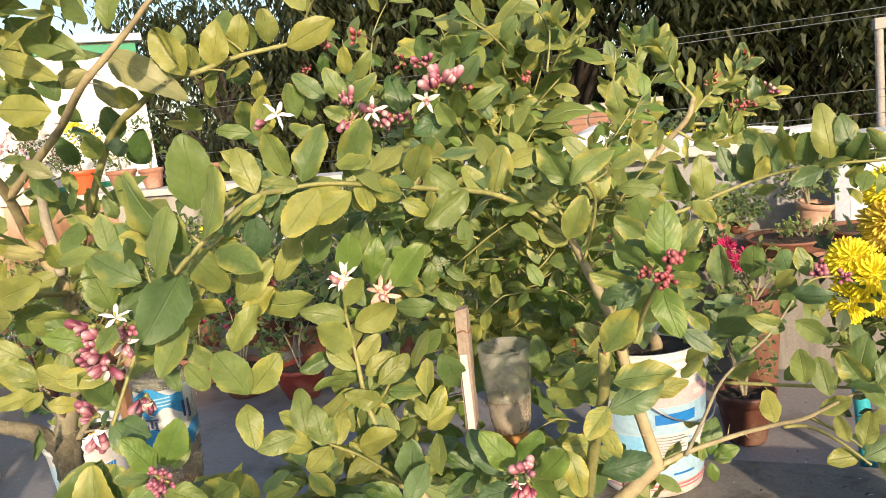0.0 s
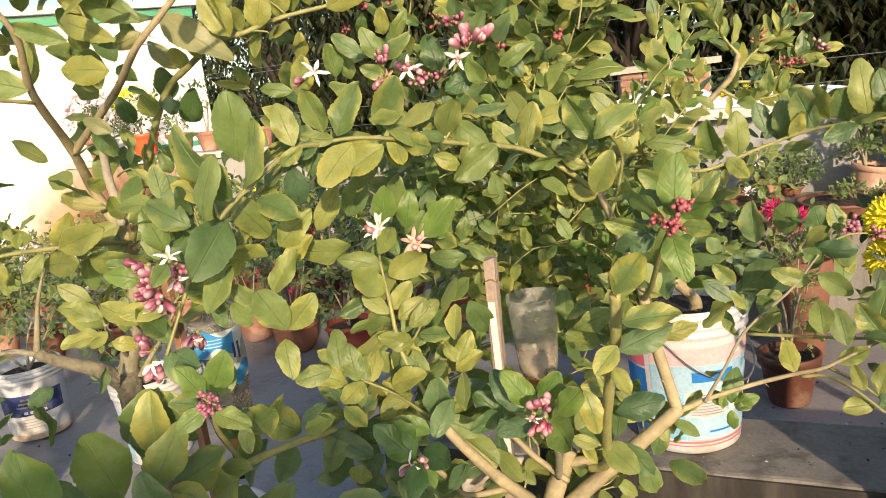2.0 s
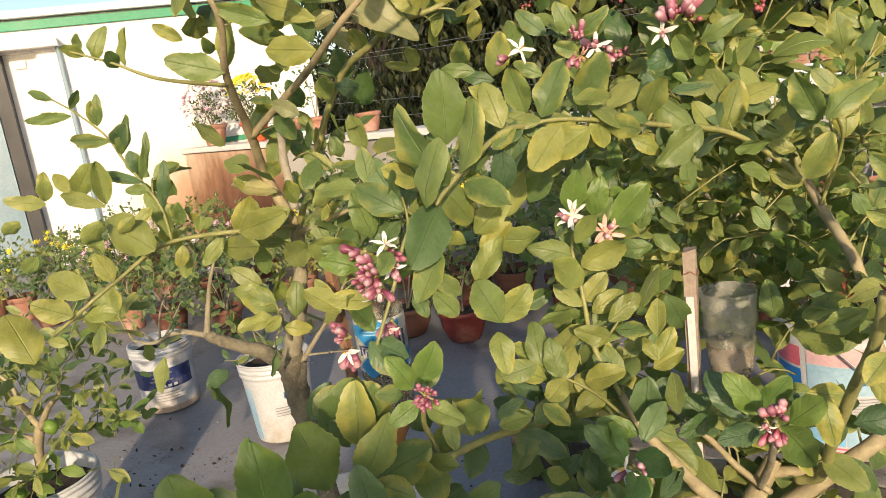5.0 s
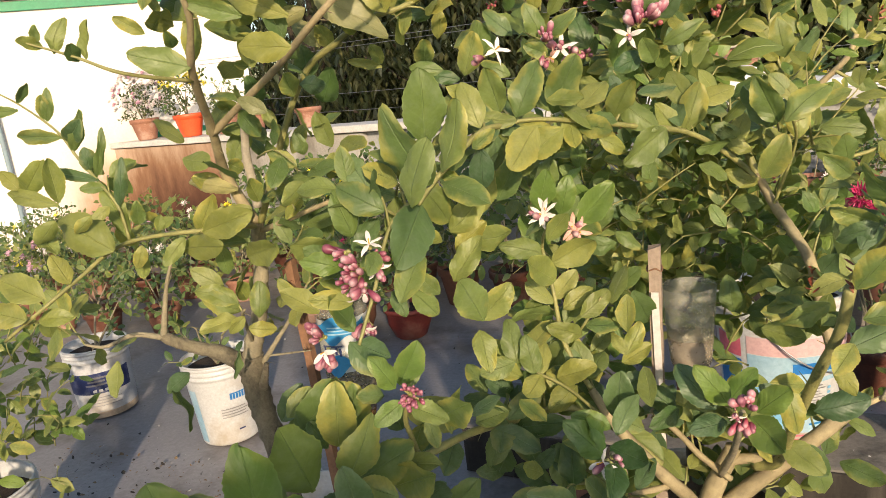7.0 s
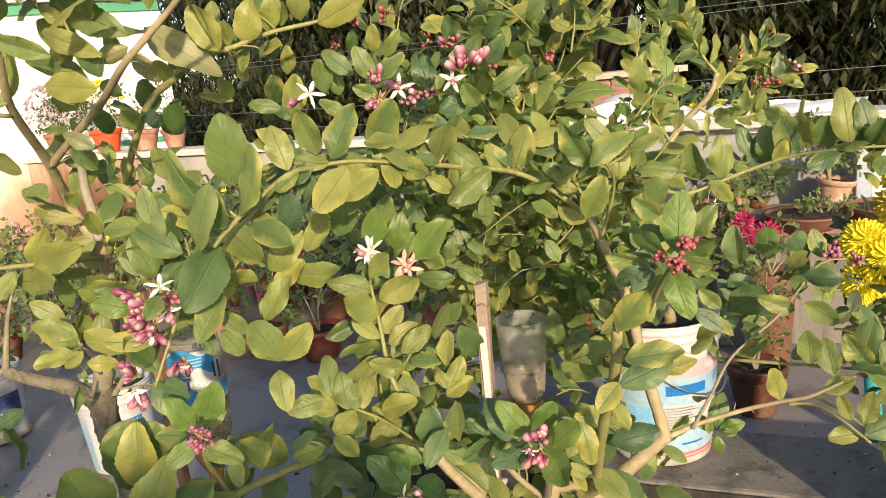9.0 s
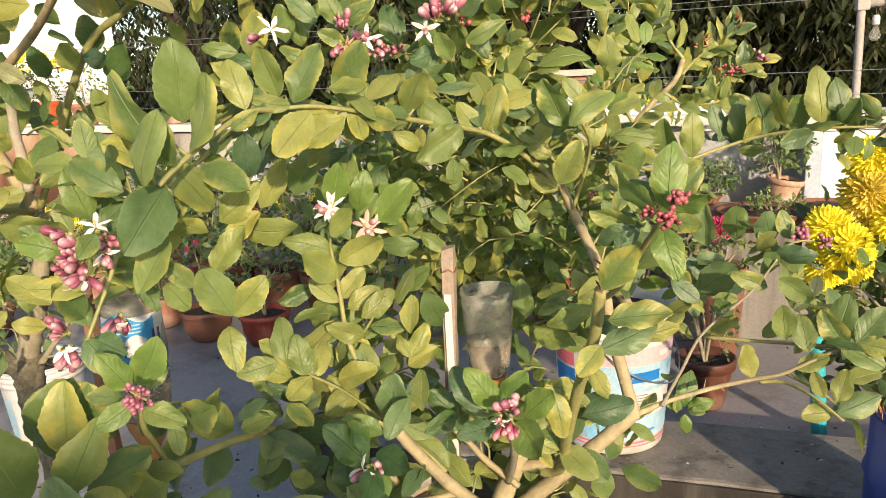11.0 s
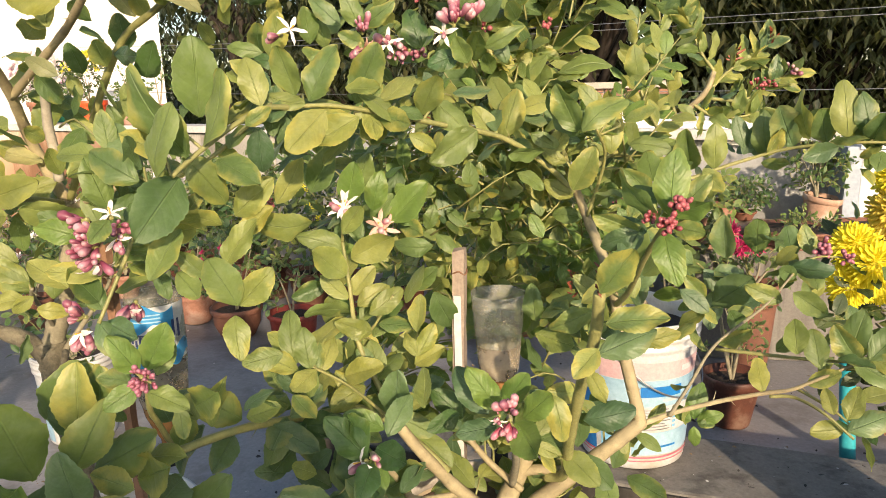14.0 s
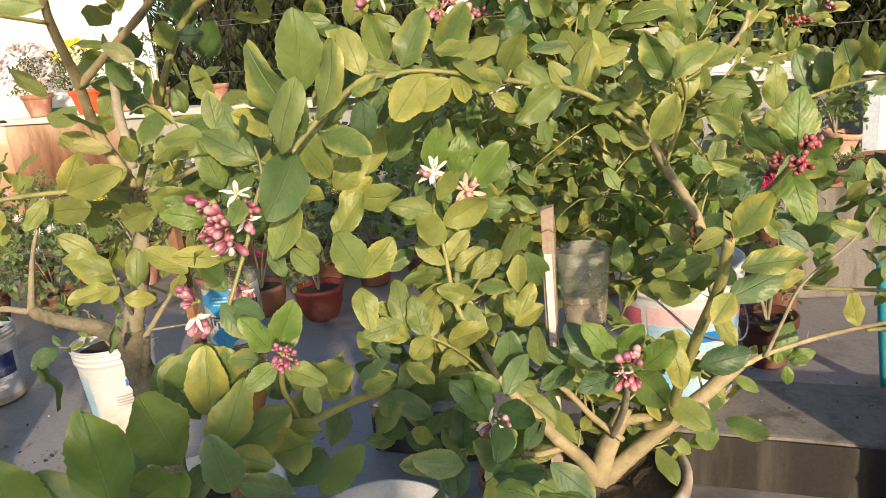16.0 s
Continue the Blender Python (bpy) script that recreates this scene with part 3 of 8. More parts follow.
def clay_pot(at, rim, height, label, mat, seed=0, rounded=False, scalloped=False, group="clay flower pots"):
    ob = empty("flower_pot", at, label, "flower pot", group)
    b = rim * (0.62 if not rounded else 0.6)
    if rounded:
        prof = [(0, 0.002), (b, 0.0), (b + 0.012, 0.01), (rim * 0.93, height * 0.45), (rim * 0.97, height * 0.78), (rim * 1.0, height * 0.82), (rim * 1.05, height * 0.86), (rim * 1.06, height), (rim * 0.96, height), (rim * 0.93, height * 0.82), (0, height * 0.80)]
    else:
        prof = [(0, 0.002), (b, 0.0), (b + 0.004, 0.008), (rim * 0.90, height * 0.76), (rim * 0.905, height * 0.78), (rim, height * 0.80), (rim * 1.02, height * 0.98), (rim * 1.0, height), (rim * 0.92, height), (rim * 0.88, height * 0.8), (0, height * 0.78)]
    bm = lathe(prof, 36, wobble=0.008, seed=seed)
    if scalloped:
        for v in bm.verts:
            if v.co.z > height * 0.84:
                a = math.atan2(v.co.y, v.co.x)
                v.co.xy *= 1 + 0.025 * math.cos(12 * a)
    part("body", bm, mat, ob)
    soil(ob, rim * 0.91, height * 0.84, seed)
    return ob


# the printed bucket on the kerb: its writing faces the walk
P_A = pose(0.25, 1.868, 0.166, 0, 0, 0)
bucket(P_A, 0.176, 0.145, 0.43, "white paint bucket with pink and blue print on the kerb",
       bands=[(0.278, 0.328, 236, 352, M_pale_pink), (0.262, 0.318, 198, 230, M_pink), (0.198, 0.276, 236, 352, M_pale_cyan), (0.050, 0.195, 236, 268, M_cyan), (0.050, 0.120, 269, 352, M_pale_cyan), (0.045, 0.255, 198, 230, M_blue)],
       bars=[(0.228, 0.258, 276, 318, M_blue), (0.212, 0.220, 298, 316, M_white_plastic), (0.072, 0.078, 292, 318, M_blue), (0.040, 0.045, 200, 352, M_pink), (0.030, 0.033, 200, 352, M_pink), (0.296, 0.312, 316, 330, M_white_plastic)] + [(0.128 + 0.0085 * k, 0.1305 + 0.0085 * k, 274, 308 - 3 * (k % 3), M_wire) for k in range(8)] + [(0.130 + 0.014 * k, 0.138 + 0.014 * k, 311, 315, M_cyan) for k in range(4)],
       handle=330, seed=1)
bucket(pose(-1.71, 1.885, 0.003, 0, 0, 0), 0.138, 0.112, 0.335, "white ribbed paint bucket with light blue lettering bars",
       bands=[(0.02, 0.235, 236, 258, M_pale_cyan)], bars=[(0.190, 0.212, 316 + 5 * k, 319.5 + 5 * k, M_blue) for k in range(7)] + [(0.212, 0.216, 316, 350, M_blue)] + [(0.120 + 0.011 * k, 0.124 + 0.011 * k, 298, 344 - 4 * (k % 2), M_wire) for k in range(4)] + [(0.060, 0.066, 322, 334, M_navy)], seed=2)
bucket(pose(-2.475, 2.03, 0.003, 0, 0, 0), 0.134, 0.120, 0.315, "white paint bucket with a worn navy label",
       bands=[(0.118, 0.212, 232, 372, M_navy), (0.005, 0.032, 230, 410, M_cream)],
       bars=[(0.126, 0.138, 296 + 11 * k, 303 + 11 * k, M_white_plastic) for k in range(4)] + [(0.155 + 0.016 * k, 0.163 + 0.016 * k, 285 + 5 * k, 330 - 9 * (k % 2), M_wire) for k in range(3)] + [(0.060 + 0.013 * k, 0.064 + 0.013 * k, 290, 345 - 8 * (k % 2), M_wire) for k in range(4)], seed=3)
clay_pot(pose(-1.36, 2.93, 0.003), 0.118, 0.165, "red painted scalloped clay pot on the floor", M_red_clay, 4, True, True)
clay_pot(pose(-1.70, 2.98, 0.003), 0.125, 0.16, "dark brown clay pot with a rolled rim", M_brown_clay, 5, True)
clay_pot(pose(-2.05, 3.15, 0.003), 0.11, 0.17, "orange terracotta pot on the floor", M_clay, 6, True)
clay_pot(pose(0.60, 2.43, 0.003), 0.105, 0.19, "brown terracotta pot with small weeds", M_red_brown, 7)

# ---- lemon trees ----
LEAF = {
    "g": leaf_material("leaf_green", [(0.112, 0.180, 0.060), (0.160, 0.228, 0.070), (0.220, 0.272, 0.080)], (0.430, 0.390, 0.095)),
    "y": leaf_material("leaf_yellow_green", [(0.205, 0.255, 0.075), (0.270, 0.302, 0.085), (0.335, 0.338, 0.100)], (0.480, 0.420, 0.100)),
    "Y": leaf_material("leaf_yellow", [(0.270, 0.285, 0.075), (0.330, 0.325, 0.082)], (0.410, 0.360, 0.080)),
    "b": leaf_material("leaf_blue_green", [(0.072, 0.134, 0.062), (0.104, 0.176, 0.078), (0.150, 0.220, 0.092)], (0.340, 0.325, 0.110), 0.22, 1.2, 0.8),
    "d": leaf_material("leaf_dark", [(0.038, 0.094, 0.030), (0.058, 0.124, 0.034), (0.092, 0.156, 0.042)], (0.200, 0.220, 0.055), 0.20, 0.9, 0.5),
    "l": leaf_material("leaf_fresh", [(0.125, 0.215, 0.048), (0.185, 0.275, 0.062)], (0.330, 0.350, 0.085), 0.28, 0.6, 0.5),
    "p": leaf_material("leaf_pale", [(0.349, 0.323, 0.160), (0.429, 0.389, 0.180)], (0.452, 0.366, 0.130)),
}
M_green_stem = surface("green_stem", (0.16, 0.17, 0.058), (0.31, 0.295, 0.11), 24, 110, 0.5, 0.7)
M_tan_stem = surface("tan_bark", (0.23, 0.185, 0.105), (0.43, 0.365, 0.215), 16, 120, 0.75, 0.6, stain=(0.17, 0.14, 0.085), stain_scale=30)
M_grey_stem = surface("grey_bark", (0.16, 0.142, 0.095), (0.33, 0.295, 0.20), 22, 120, 0.85, 0.7, dist=0.003)
M_gnarled = surface("gnarled_bark", (0.075, 0.066, 0.046), (0.27, 0.24, 0.165), 34, 150, 0.9, 1.0, dist=0.006, stain=(0.045, 0.040, 0.030), stain_scale=22, stretch=(1, 1, 0.45))
M_pale_stem = surface("pale_dead_bark", (0.26, 0.23, 0.18), (0.42, 0.38, 0.31), 20, 120, 0.8, 0.6)
def bud_material(name, stops, rough=0.42):
    """A bud's colour runs from its base to its tip; a little of it wanders."""
    m, n, l, b = material(name, stops[0][1], rough)
    co = n.new("ShaderNodeTexCoord")
    sep = n.new("ShaderNodeSeparateXYZ")
    l.new(co.outputs["Generated"], sep.inputs[0])
    c = ramp(n, l, sep.outputs[2], stops)
    info = n.new("ShaderNodeObjectInfo")
    c = mixed(n, l, 1.0, c, ramp(n, l, info.outputs["Random"], [(0, (0.72, 0.62, 0.66)), (0.5, (1, 1, 1)), (1, (1, 0.86, 0.9))]), "MULTIPLY")
    c = mixed(n, l, 0.3, c, ramp(n, l, noise_tex(n, l, 5, 3), [(0.35, (0.6, 0.4, 0.48)), (0.65, (1, 1, 1))]), "MULTIPLY")
    l.new(c, b.inputs["Base Color"])
    return m


M_bud = bud_material("pink_bud", [(0.0, (0.14, 0.030, 0.060)), (0.4, (0.29, 0.100, 0.150)), (0.8, (0.42, 0.22, 0.26)), (1.0, (0.58, 0.44, 0.45))])
M_bud_red = bud_material("red_pink_bud", [(0.0, (0.17, 0.030, 0.050)), (0.5, (0.37, 0.085, 0.130)), (1.0, (0.58, 0.33, 0.36))])
M_bud_deep = bud_material("deep_pink_bud", [(0.0, (0.10, 0.016, 0.034)), (0.5, (0.23, 0.055, 0.100)), (1.0, (0.38, 0.17, 0.22))])
M_bud_dark = bud_material("dark_red_bud", [(0.0, (0.08, 0.03, 0.02)), (0.5, (0.20, 0.030, 0.042)), (1.0, (0.36, 0.11, 0.12))])
M_petal = surface("white_petal", (0.60, 0.54, 0.52), (0.80, 0.77, 0.72), 70, 160, 0.5, 0.1)
M_petal_pink = surface("faded_pink_petal", (0.46, 0.20, 0.16), (0.70, 0.46, 0.38), 60, 160, 0.5, 0.1)
M_stamen = surface("orange_stamen", (0.60, 0.32, 0.04), (0.72, 0.45, 0.08), 40, 160, 0.6, 0.1)
M_sprout = surface("red_sprout", (0.14, 0.03, 0.015), (0.26, 0.07, 0.03), 40, 160, 0.5, 0.1)
EYE = Vector((0.2, -0.15, 1.25))  # the side from which the trees are seen and on which they grew towards the light
LEAF_CACHE = {}


def leaf_shape(tone, width, k):
    key = (tone, round(width, 2), k)
    if key not in LEAF_CACHE:
        fold, droop, twist, tip, cup = ((0.50, 0.16, 0.2, 0.9, 0.1), (0.30, 0.32, -0.4, 0.6, 0.3), (0.72, 0.08, 0.3, 1.0, 0.0), (0.24, -0.14, -0.3, 0.8, 0.25), (0.46, 0.42, 0.55, 0.5, 0.2),
                                        (0.16, 0.22, 0.5, 0.95, 0.5), (0.60, -0.22, -0.2, 0.7, -0.1), (0.36, 0.55, -0.5, 0.85, 0.35))[k]
        LEAF_CACHE[key] = mesh_of(leaf_mesh(width, fold, droop, twist, tip, rows=30, seed=k * 7 + int(width * 100), serrate=0.034, cols=3, cup=cup), LEAF[tone])
    return LEAF_CACHE[key]


class Tree:
    """A lemon tree: an Empty with its stems, leaves and blossoms as parts."""

    def __init__(self, base, label, seed=0, name="lemon_tree", category="lemon tree", group="potted lemon trees"):
        self.root = empty(name, Matrix.Translation(base), label, category, group)
        self.inv = self.root.matrix_basis.inverted()
        self.rnd = random.Random(seed)
        self.courses = []
        self.gaps = []

    def shut(self, p):
        """True where a gap in the crown, seen from the walk, has to stay open."""
        for c, r in self.gaps:
            d = Vector(c) - EYE
            k = (p - EYE).dot(d) / d.length_squared
            if 0 < k < 1 and (EYE + d * k - p).length < r * k:
                return True
        return False

    def clothe(self, count, size, mats, seed, back=0.5, rows=6):
        """Short leafy twigs along the branches, mostly on their far side."""
        rnd = random.Random(seed)
        spans = [c for c in self.courses for _ in range(max(1, int(10 * (c[0] - c[-1]).length)))]
        twigs = []
        while len(twigs) < count:
            c = rnd.choice(spans)
            p = c[rnd.randrange(3, len(c))]
            d = Vector((rnd.uniform(-1, 1), rnd.uniform(-0.6, 0.6) + back, rnd.uniform(-0.5, 1.0))).normalized() * rnd.uniform(0.03, 0.10)
            twigs.append((p, p + d, rnd.randrange(3, 6), size * rnd.uniform(0.8, 1.2)))
        k = len(twigs) // len(mats)
        for i, m in enumerate(mats):
            self.foliage(twigs[i * k : (i + 1) * k], m, rows=rows)

    def stem(self, pts, r0, r1, mat, name="branch", thorns=0, seg=8, knots=0.07):
        if name == "branch":
            self.courses.append(curve_points([Vector(p) for p in pts], 20))
        if r0 > 0.008:
            self.gaps += [(tuple(Vector(p)), 0.026) for p in curve_points([Vector(p) for p in pts], 8)]
        pts = [self.inv @ Vector(p) for p in pts]
        bm = tube(pts, r0, r1, seg, steps=6 * len(pts), knots=knots, seed=len(pts) * 7 + int(r0 * 9999))
        line = curve_points(pts, 20)
        for i in range(thorns):
            k = self.rnd.randrange(2, 18)
            p, d = line[k], (line[k + 1] - line[k]).normalized()
            out = (d.orthogonal() * self.rnd.uniform(-1, 1) + d.cross(d.orthogonal()) * self.rnd.uniform(-1, 1) + 0.5 * d).normalized()
            tube([p, p + out * self.rnd.uniform(0.012, 0.022)], 0.0012, 0.0002, 5, 2, bm)
        return part(name, bm, mat, self.root)

    def leaf(self, tone, base, tip, width, turn=0.0):
        base, tip = Vector(base), Vector(tip)
        axis = (tip - base).normalized()
        face = EYE - (base + tip) / 2
        face = face - axis * face.dot(axis)
        face = Matrix.Rotation(radians(turn), 3, axis) @ face
        m = self.inv @ aim(base, tip, face)
        self.gaps.append((tuple((base + tip) / 2), 0.024))
        return part("leaf", leaf_shape(tone, width, self.rnd.randrange(8)), None, self.root, at=m)

    def foliage(self, twigs, mat, rows=4):
        """Leaves too many to pick apart, joined: twigs are (start, end, leaves, size)."""
        bm = bmesh.new()
        stems = bmesh.new()
        rnd = self.rnd
        for a, b, n, size in twigs:
            a, b = self.inv @ Vector(a), self.inv @ Vector(b)
            mid = a.lerp(b, 0.5) + Vector((rnd.uniform(-1, 1), rnd.uniform(-1, 1), rnd.uniform(0, 1.5))) * 0.015
            kept = 0
            line = curve_points([a, mid, b], n + 1)
            ang = rnd.uniform(0, 6.28)
            for i in range(1, n + 1):
                d = (line[i] - line[i - 1]).normalized()
                ang += 2.4
                s = d.orthogonal().normalized()
                out = (s * math.cos(ang) + d.cross(s) * math.sin(ang)) * 0.9 + d * 0.55 + Vector((0, -0.15, 0.1))
                ln = size * rnd.uniform(0.7, 1.15)
                p = line[i] + out.normalized() * 0.006
                if self.gaps and self.shut(self.root.matrix_basis @ (p + out.normalized() * ln * 0.6)):
                    continue
                face = Vector((rnd.uniform(-0.6, 0.6), -0.7 + rnd.uniform(-0.4, 0.4), 0.8))
                leaf_mesh(rnd.uniform(0.24, 0.30), rnd.uniform(0.2, 0.7), rnd.uniform(-0.08, 0.38), rnd.uniform(-0.3, 0.3), rows=rows, bm=bm, m=aim(p, p + out.normalized() * ln, face), seed=rnd.randrange(99), cup=rnd.uniform(0, 0.4), tip=rnd.uniform(0.5, 1.0))
                kept += 1
            if kept > 0.75 * n:
                tube([a, mid, b], 0.0018, 0.0010, 5, 5, stems)
        tagged(part("twig", stems, M_green_stem, self.root, "thin green twigs"), kind="stuff")
        return tagged(part("foliage", bm, mat, self.root), kind="stuff")

    def blossom(self, at, buds=10, petals=4, size=0.02, mat=None, spread=0.016, toward=(0, -0.8, 0.3), pink=False, loose=0.8):
        """A cluster: club-shaped buds on short stalks round a small knob, and open flowers with strap-like petals."""
        self.gaps.append((tuple(at), 0.036))
        at = self.inv @ Vector(at)
        rnd = self.rnd
        knob = empty_mesh("blossom", self.root, "cluster of lemon blossom and buds", Matrix.Translation(at))
        toward = Vector(toward).normalized()
        shape = [(0, 0), (0.07, 0.01), (0.10, 0.10), (0.16, 0.35), (0.205, 0.62), (0.20, 0.78), (0.14, 0.93), (0.06, 0.985), (0, 1.0)]
        kinds = [mesh_of(lathe(shape, 10), m) for m in ((mat,) if mat == M_bud_dark else (mat or M_bud, M_bud_deep, mat or M_bud))]
        stalks = lathe([(0, -0.003), (0.002, -0.002), (0.003, 0), (0.002, 0.002), (0, 0.003)], 8)
        for i in range(buds):
            d = (Vector((rnd.gauss(0, 1), rnd.gauss(0, 1), rnd.gauss(0, 1))).normalized() * loose + toward * 0.9).normalized()
            p = d * spread * rnd.uniform(0.25, 1.0)
            s = size * rnd.choice((0.45, 0.6, 0.7, 0.85, 1.0))
            fat = rnd.uniform(1.0, 1.4)
            y = (d * 0.55 + toward * 0.55 + Vector((rnd.uniform(-0.35, 0.35), rnd.uniform(-0.35, 0.35), rnd.uniform(-0.35, 0.35)))).normalized()
            q = y.to_track_quat("Z", "Y").to_matrix().to_4x4()
            part("bud", kinds[i % len(kinds)], None, knob, at=Matrix.Translation(p) @ q @ Matrix.Diagonal((s * fat, s * fat, s, 1)))
            tube([Vector((0, 0, 0)), p + y * s * 0.06], 0.0009, 0.0011, 5, 2, stalks)
        stalks.to_mesh(knob.data)
        stalks.free()
        knob.data.materials.append(M_green_stem)
        if petals:
            pm = mesh_of(leaf_mesh(0.145, 0.35, 0.55, 0.25, 0.6, rows=9, seed=3, cup=0.4), M_petal_pink if pink else M_petal)
            sm = mesh_of(lathe([(0, 0), (0.10, 0.05), (0.11, 0.6), (0.17, 0.8), (0.10, 1.0), (0, 1.0)], 8), M_stamen)
            for f in range(max(1, petals // 5)):
                d = (Vector((rnd.gauss(0, 0.5), rnd.gauss(0, 0.5), rnd.gauss(0, 0.5))) + toward).normalized()
                c = d * spread * 1.1
                side = d.orthogonal().normalized()
                for k in range(min(5, petals)):
                    a = 2 * math.pi * k / 5 + f
                    o = (side * math.cos(a) + d.cross(side) * math.sin(a))
                    tipv = c + (o * rnd.uniform(0.6, 0.95) + d * rnd.uniform(0.3, 0.9)).normalized() * size * rnd.uniform(0.9, 1.15)
                    part("petal", pm, None, knob, at=aim(c, tipv, d))
                q = d.to_track_quat("Z", "Y").to_matrix().to_4x4()
                part("stamen", sm, None, knob, at=Matrix.Translation(c) @ q @ Matrix.Diagonal((size * 0.35, size * 0.35, size * 0.45, 1)))
        return knob

    def sprout(self, at, n=9, size=0.014):
        at = self.inv @ Vector(at)
        bm = bmesh.new()
        for i in range(n):
            d = Vector((self.rnd.uniform(-1, 1), self.rnd.uniform(-1, 1), self.rnd.uniform(0.0, 1))).normalized()
            p = Vector((0, 0, 0.03 * i / n))
            leaf_mesh(0.10, 0.4, -0.2, 0, rows=4, bm=bm, m=aim(p, p + d * size * self.rnd.uniform(0.6, 1.1), (0, -1, 0.3)))
        part("sprout", bm, M_sprout, self.root, "tuft of new dark red leaves", at=Matrix.Translation(at))


def build_main_tree():
    tree = Tree((0.035, 0.735, 0.60), "lemon tree with yellowing leaves, pink buds and white blossom", 11)
    st = tree.stem
    # open places in the crown: bottle, buckets and pots show through
    tree.gaps += [((0.040, 0.822, 0.880), 0.062), ((0.03, 0.82, 0.80), 0.05), ((0.0, 0.757, 0.95), 0.028), ((0.0, 0.757, 0.86), 0.028), ((0.27, 1.90, 0.36), 0.13), ((-0.52, 0.80, 0.83), 0.085), ((0.60, 2.43, 0.12), 0.14), ((0.72, 1.38, 0.85), 0.13), ((0.30, 1.89, 0.52), 0.09), ((0.62, 3.20, 0.62), 0.26), ((1.00, 3.25, 0.72), 0.24), ((0.80, 3.40, 0.62), 0.16), ((-1.54, 2.52, 0), 0.20), ((-0.98, 1.75, 0), 0.16), ((-1.57, 2.06, 0), 0.16), ((-1.07, 1.85, 0), 0.16), ((-1.59, 2.57, 0), 0.16), ((0.85, 2.60, 0), 0.30), ((-1.6, 3.2, 0), 0.15)]
    st([(0.052, 0.735, 0.585), (0.056, 0.735, 0.620), (0.064, 0.735, 0.655), (0.078, 0.735, 0.690), (0.093, 0.735, 0.726)], 0.0185, 0.0105, M_tan_stem, "trunk", seg=14, knots=0.03)
    st([(0.050, 0.738, 0.606), (0.034, 0.706, 0.658), (-0.001, 0.662, 0.724), (-0.047, 0.630, 0.803), (-0.081, 0.648, 0.847)], 0.0112, 0.0055, M_tan_stem, thorns=4, seg=10, knots=0.04)
    st([(-0.081, 0.648, 0.847), (-0.114, 0.661, 0.907), (-0.125, 0.670, 0.978), (-0.139, 0.689, 1.032)], 0.0042, 0.0022, M_green_stem, thorns=3)
    st([(0.058, 0.735, 0.606), (0.090, 0.735, 0.642), (0.152, 0.736, 0.704), (0.200, 0.750, 0.742), (0.245, 0.766, 0.779)], 0.0130, 0.0095, M_tan_stem, thorns=5, seg=12, knots=0.04)
    st([(0.088, 0.734, 0.706), (0.120, 0.733, 0.712), (0.156, 0.736, 0.710)], 0.0078, 0.0070, M_tan_stem, seg=10, knots=0.03)
    st([(0.245, 0.766, 0.775), (0.287, 0.790, 0.784), (0.345, 0.800, 0.801), (0.398, 0.795, 0.819), (0.428, 0.785, 0.831), (0.455, 0.775, 0.851), (0.513, 0.760, 0.892), (0.550, 0.750, 0.914)], 0.0040, 0.0017, M_tan_stem, thorns=6)
    st([(0.436, 0.785, 0.832), (0.466, 0.750, 0.825), (0.492, 0.730, 0.807)], 0.0022, 0.0014, M_green_stem, thorns=2)
    st([(0.243, 0.766, 0.775), (0.227, 0.776, 0.835), (0.214, 0.794, 0.883), (0.200, 0.798, 0.961), (0.182, 0.828, 1.000), (0.161, 0.895, 1.030), (0.141, 0.921, 1.072)], 0.0085, 0.0064, M_tan_stem, thorns=5)
    st([(0.141, 0.921, 1.070), (0.117, 0.945, 1.127), (0.075, 0.999, 1.188), (0.027, 1.038, 1.227), (-0.017, 1.049, 1.290), (-0.052, 1.038, 1.334)], 0.0062, 0.0028, M_green_stem, thorns=3)
    st([(0.139, 0.905, 1.066), (0.111, 0.891, 1.100), (0.050, 0.837, 1.151), (-0.030, 0.748, 1.179), (-0.080, 0.680, 1.196), (-0.128, 0.628, 1.207), (-0.179, 0.581, 1.203)], 0.0048, 0.0022, M_green_stem, thorns=3)
    st([(-0.150, 0.600, 1.205), (-0.161, 0.556, 1.207), (-0.173, 0.514, 1.194), (-0.194, 0.475, 1.169), (-0.206, 0.441, 1.148)], 0.0034, 0.0026, M_green_stem)
    st([(0.120, 0.734, 0.700), (0.146, 0.710, 0.722), (0.157, 0.647, 0.803), (0.173, 0.583, 0.898), (0.189, 0.530, 0.977), (0.194, 0.506, 1.031)], 0.0075, 0.0058, M_green_stem, thorns=6)
    st([(0.001, 0.662, 0.735), (-0.060, 0.660, 0.790), (-0.112, 0.647, 0.821), (-0.169, 0.618, 0.818), (-0.214, 0.539, 0.837), (-0.253, 0.461, 0.843), (-0.279, 0.408, 0.841)], 0.0055, 0.0048, M_green_stem, thorns=3)
    st([(0.146, 0.921, 1.072), (0.195, 0.985, 1.118), (0.245, 1.070, 1.080), (0.305, 1.141, 1.055), (0.399, 1.165, 1.083), (0.477, 1.155, 1.107), (0.560, 1.106, 1.120), (0.638, 1.082, 1.121)], 0.0046, 0.0022, M_green_stem, thorns=3)
    st([(0.280, 0.780, 0.783), (0.309, 0.827, 0.812), (0.343, 0.863, 0.858), (0.405, 0.873, 0.915), (0.443, 0.898, 0.955)], 0.0029, 0.0016, M_grey_stem, thorns=3)
    st([(0.344, 0.862, 0.852), (0.449, 0.814, 0.863), (0.482, 0.758, 0.883)], 0.0028, 0.0018, M_green_stem, thorns=2)
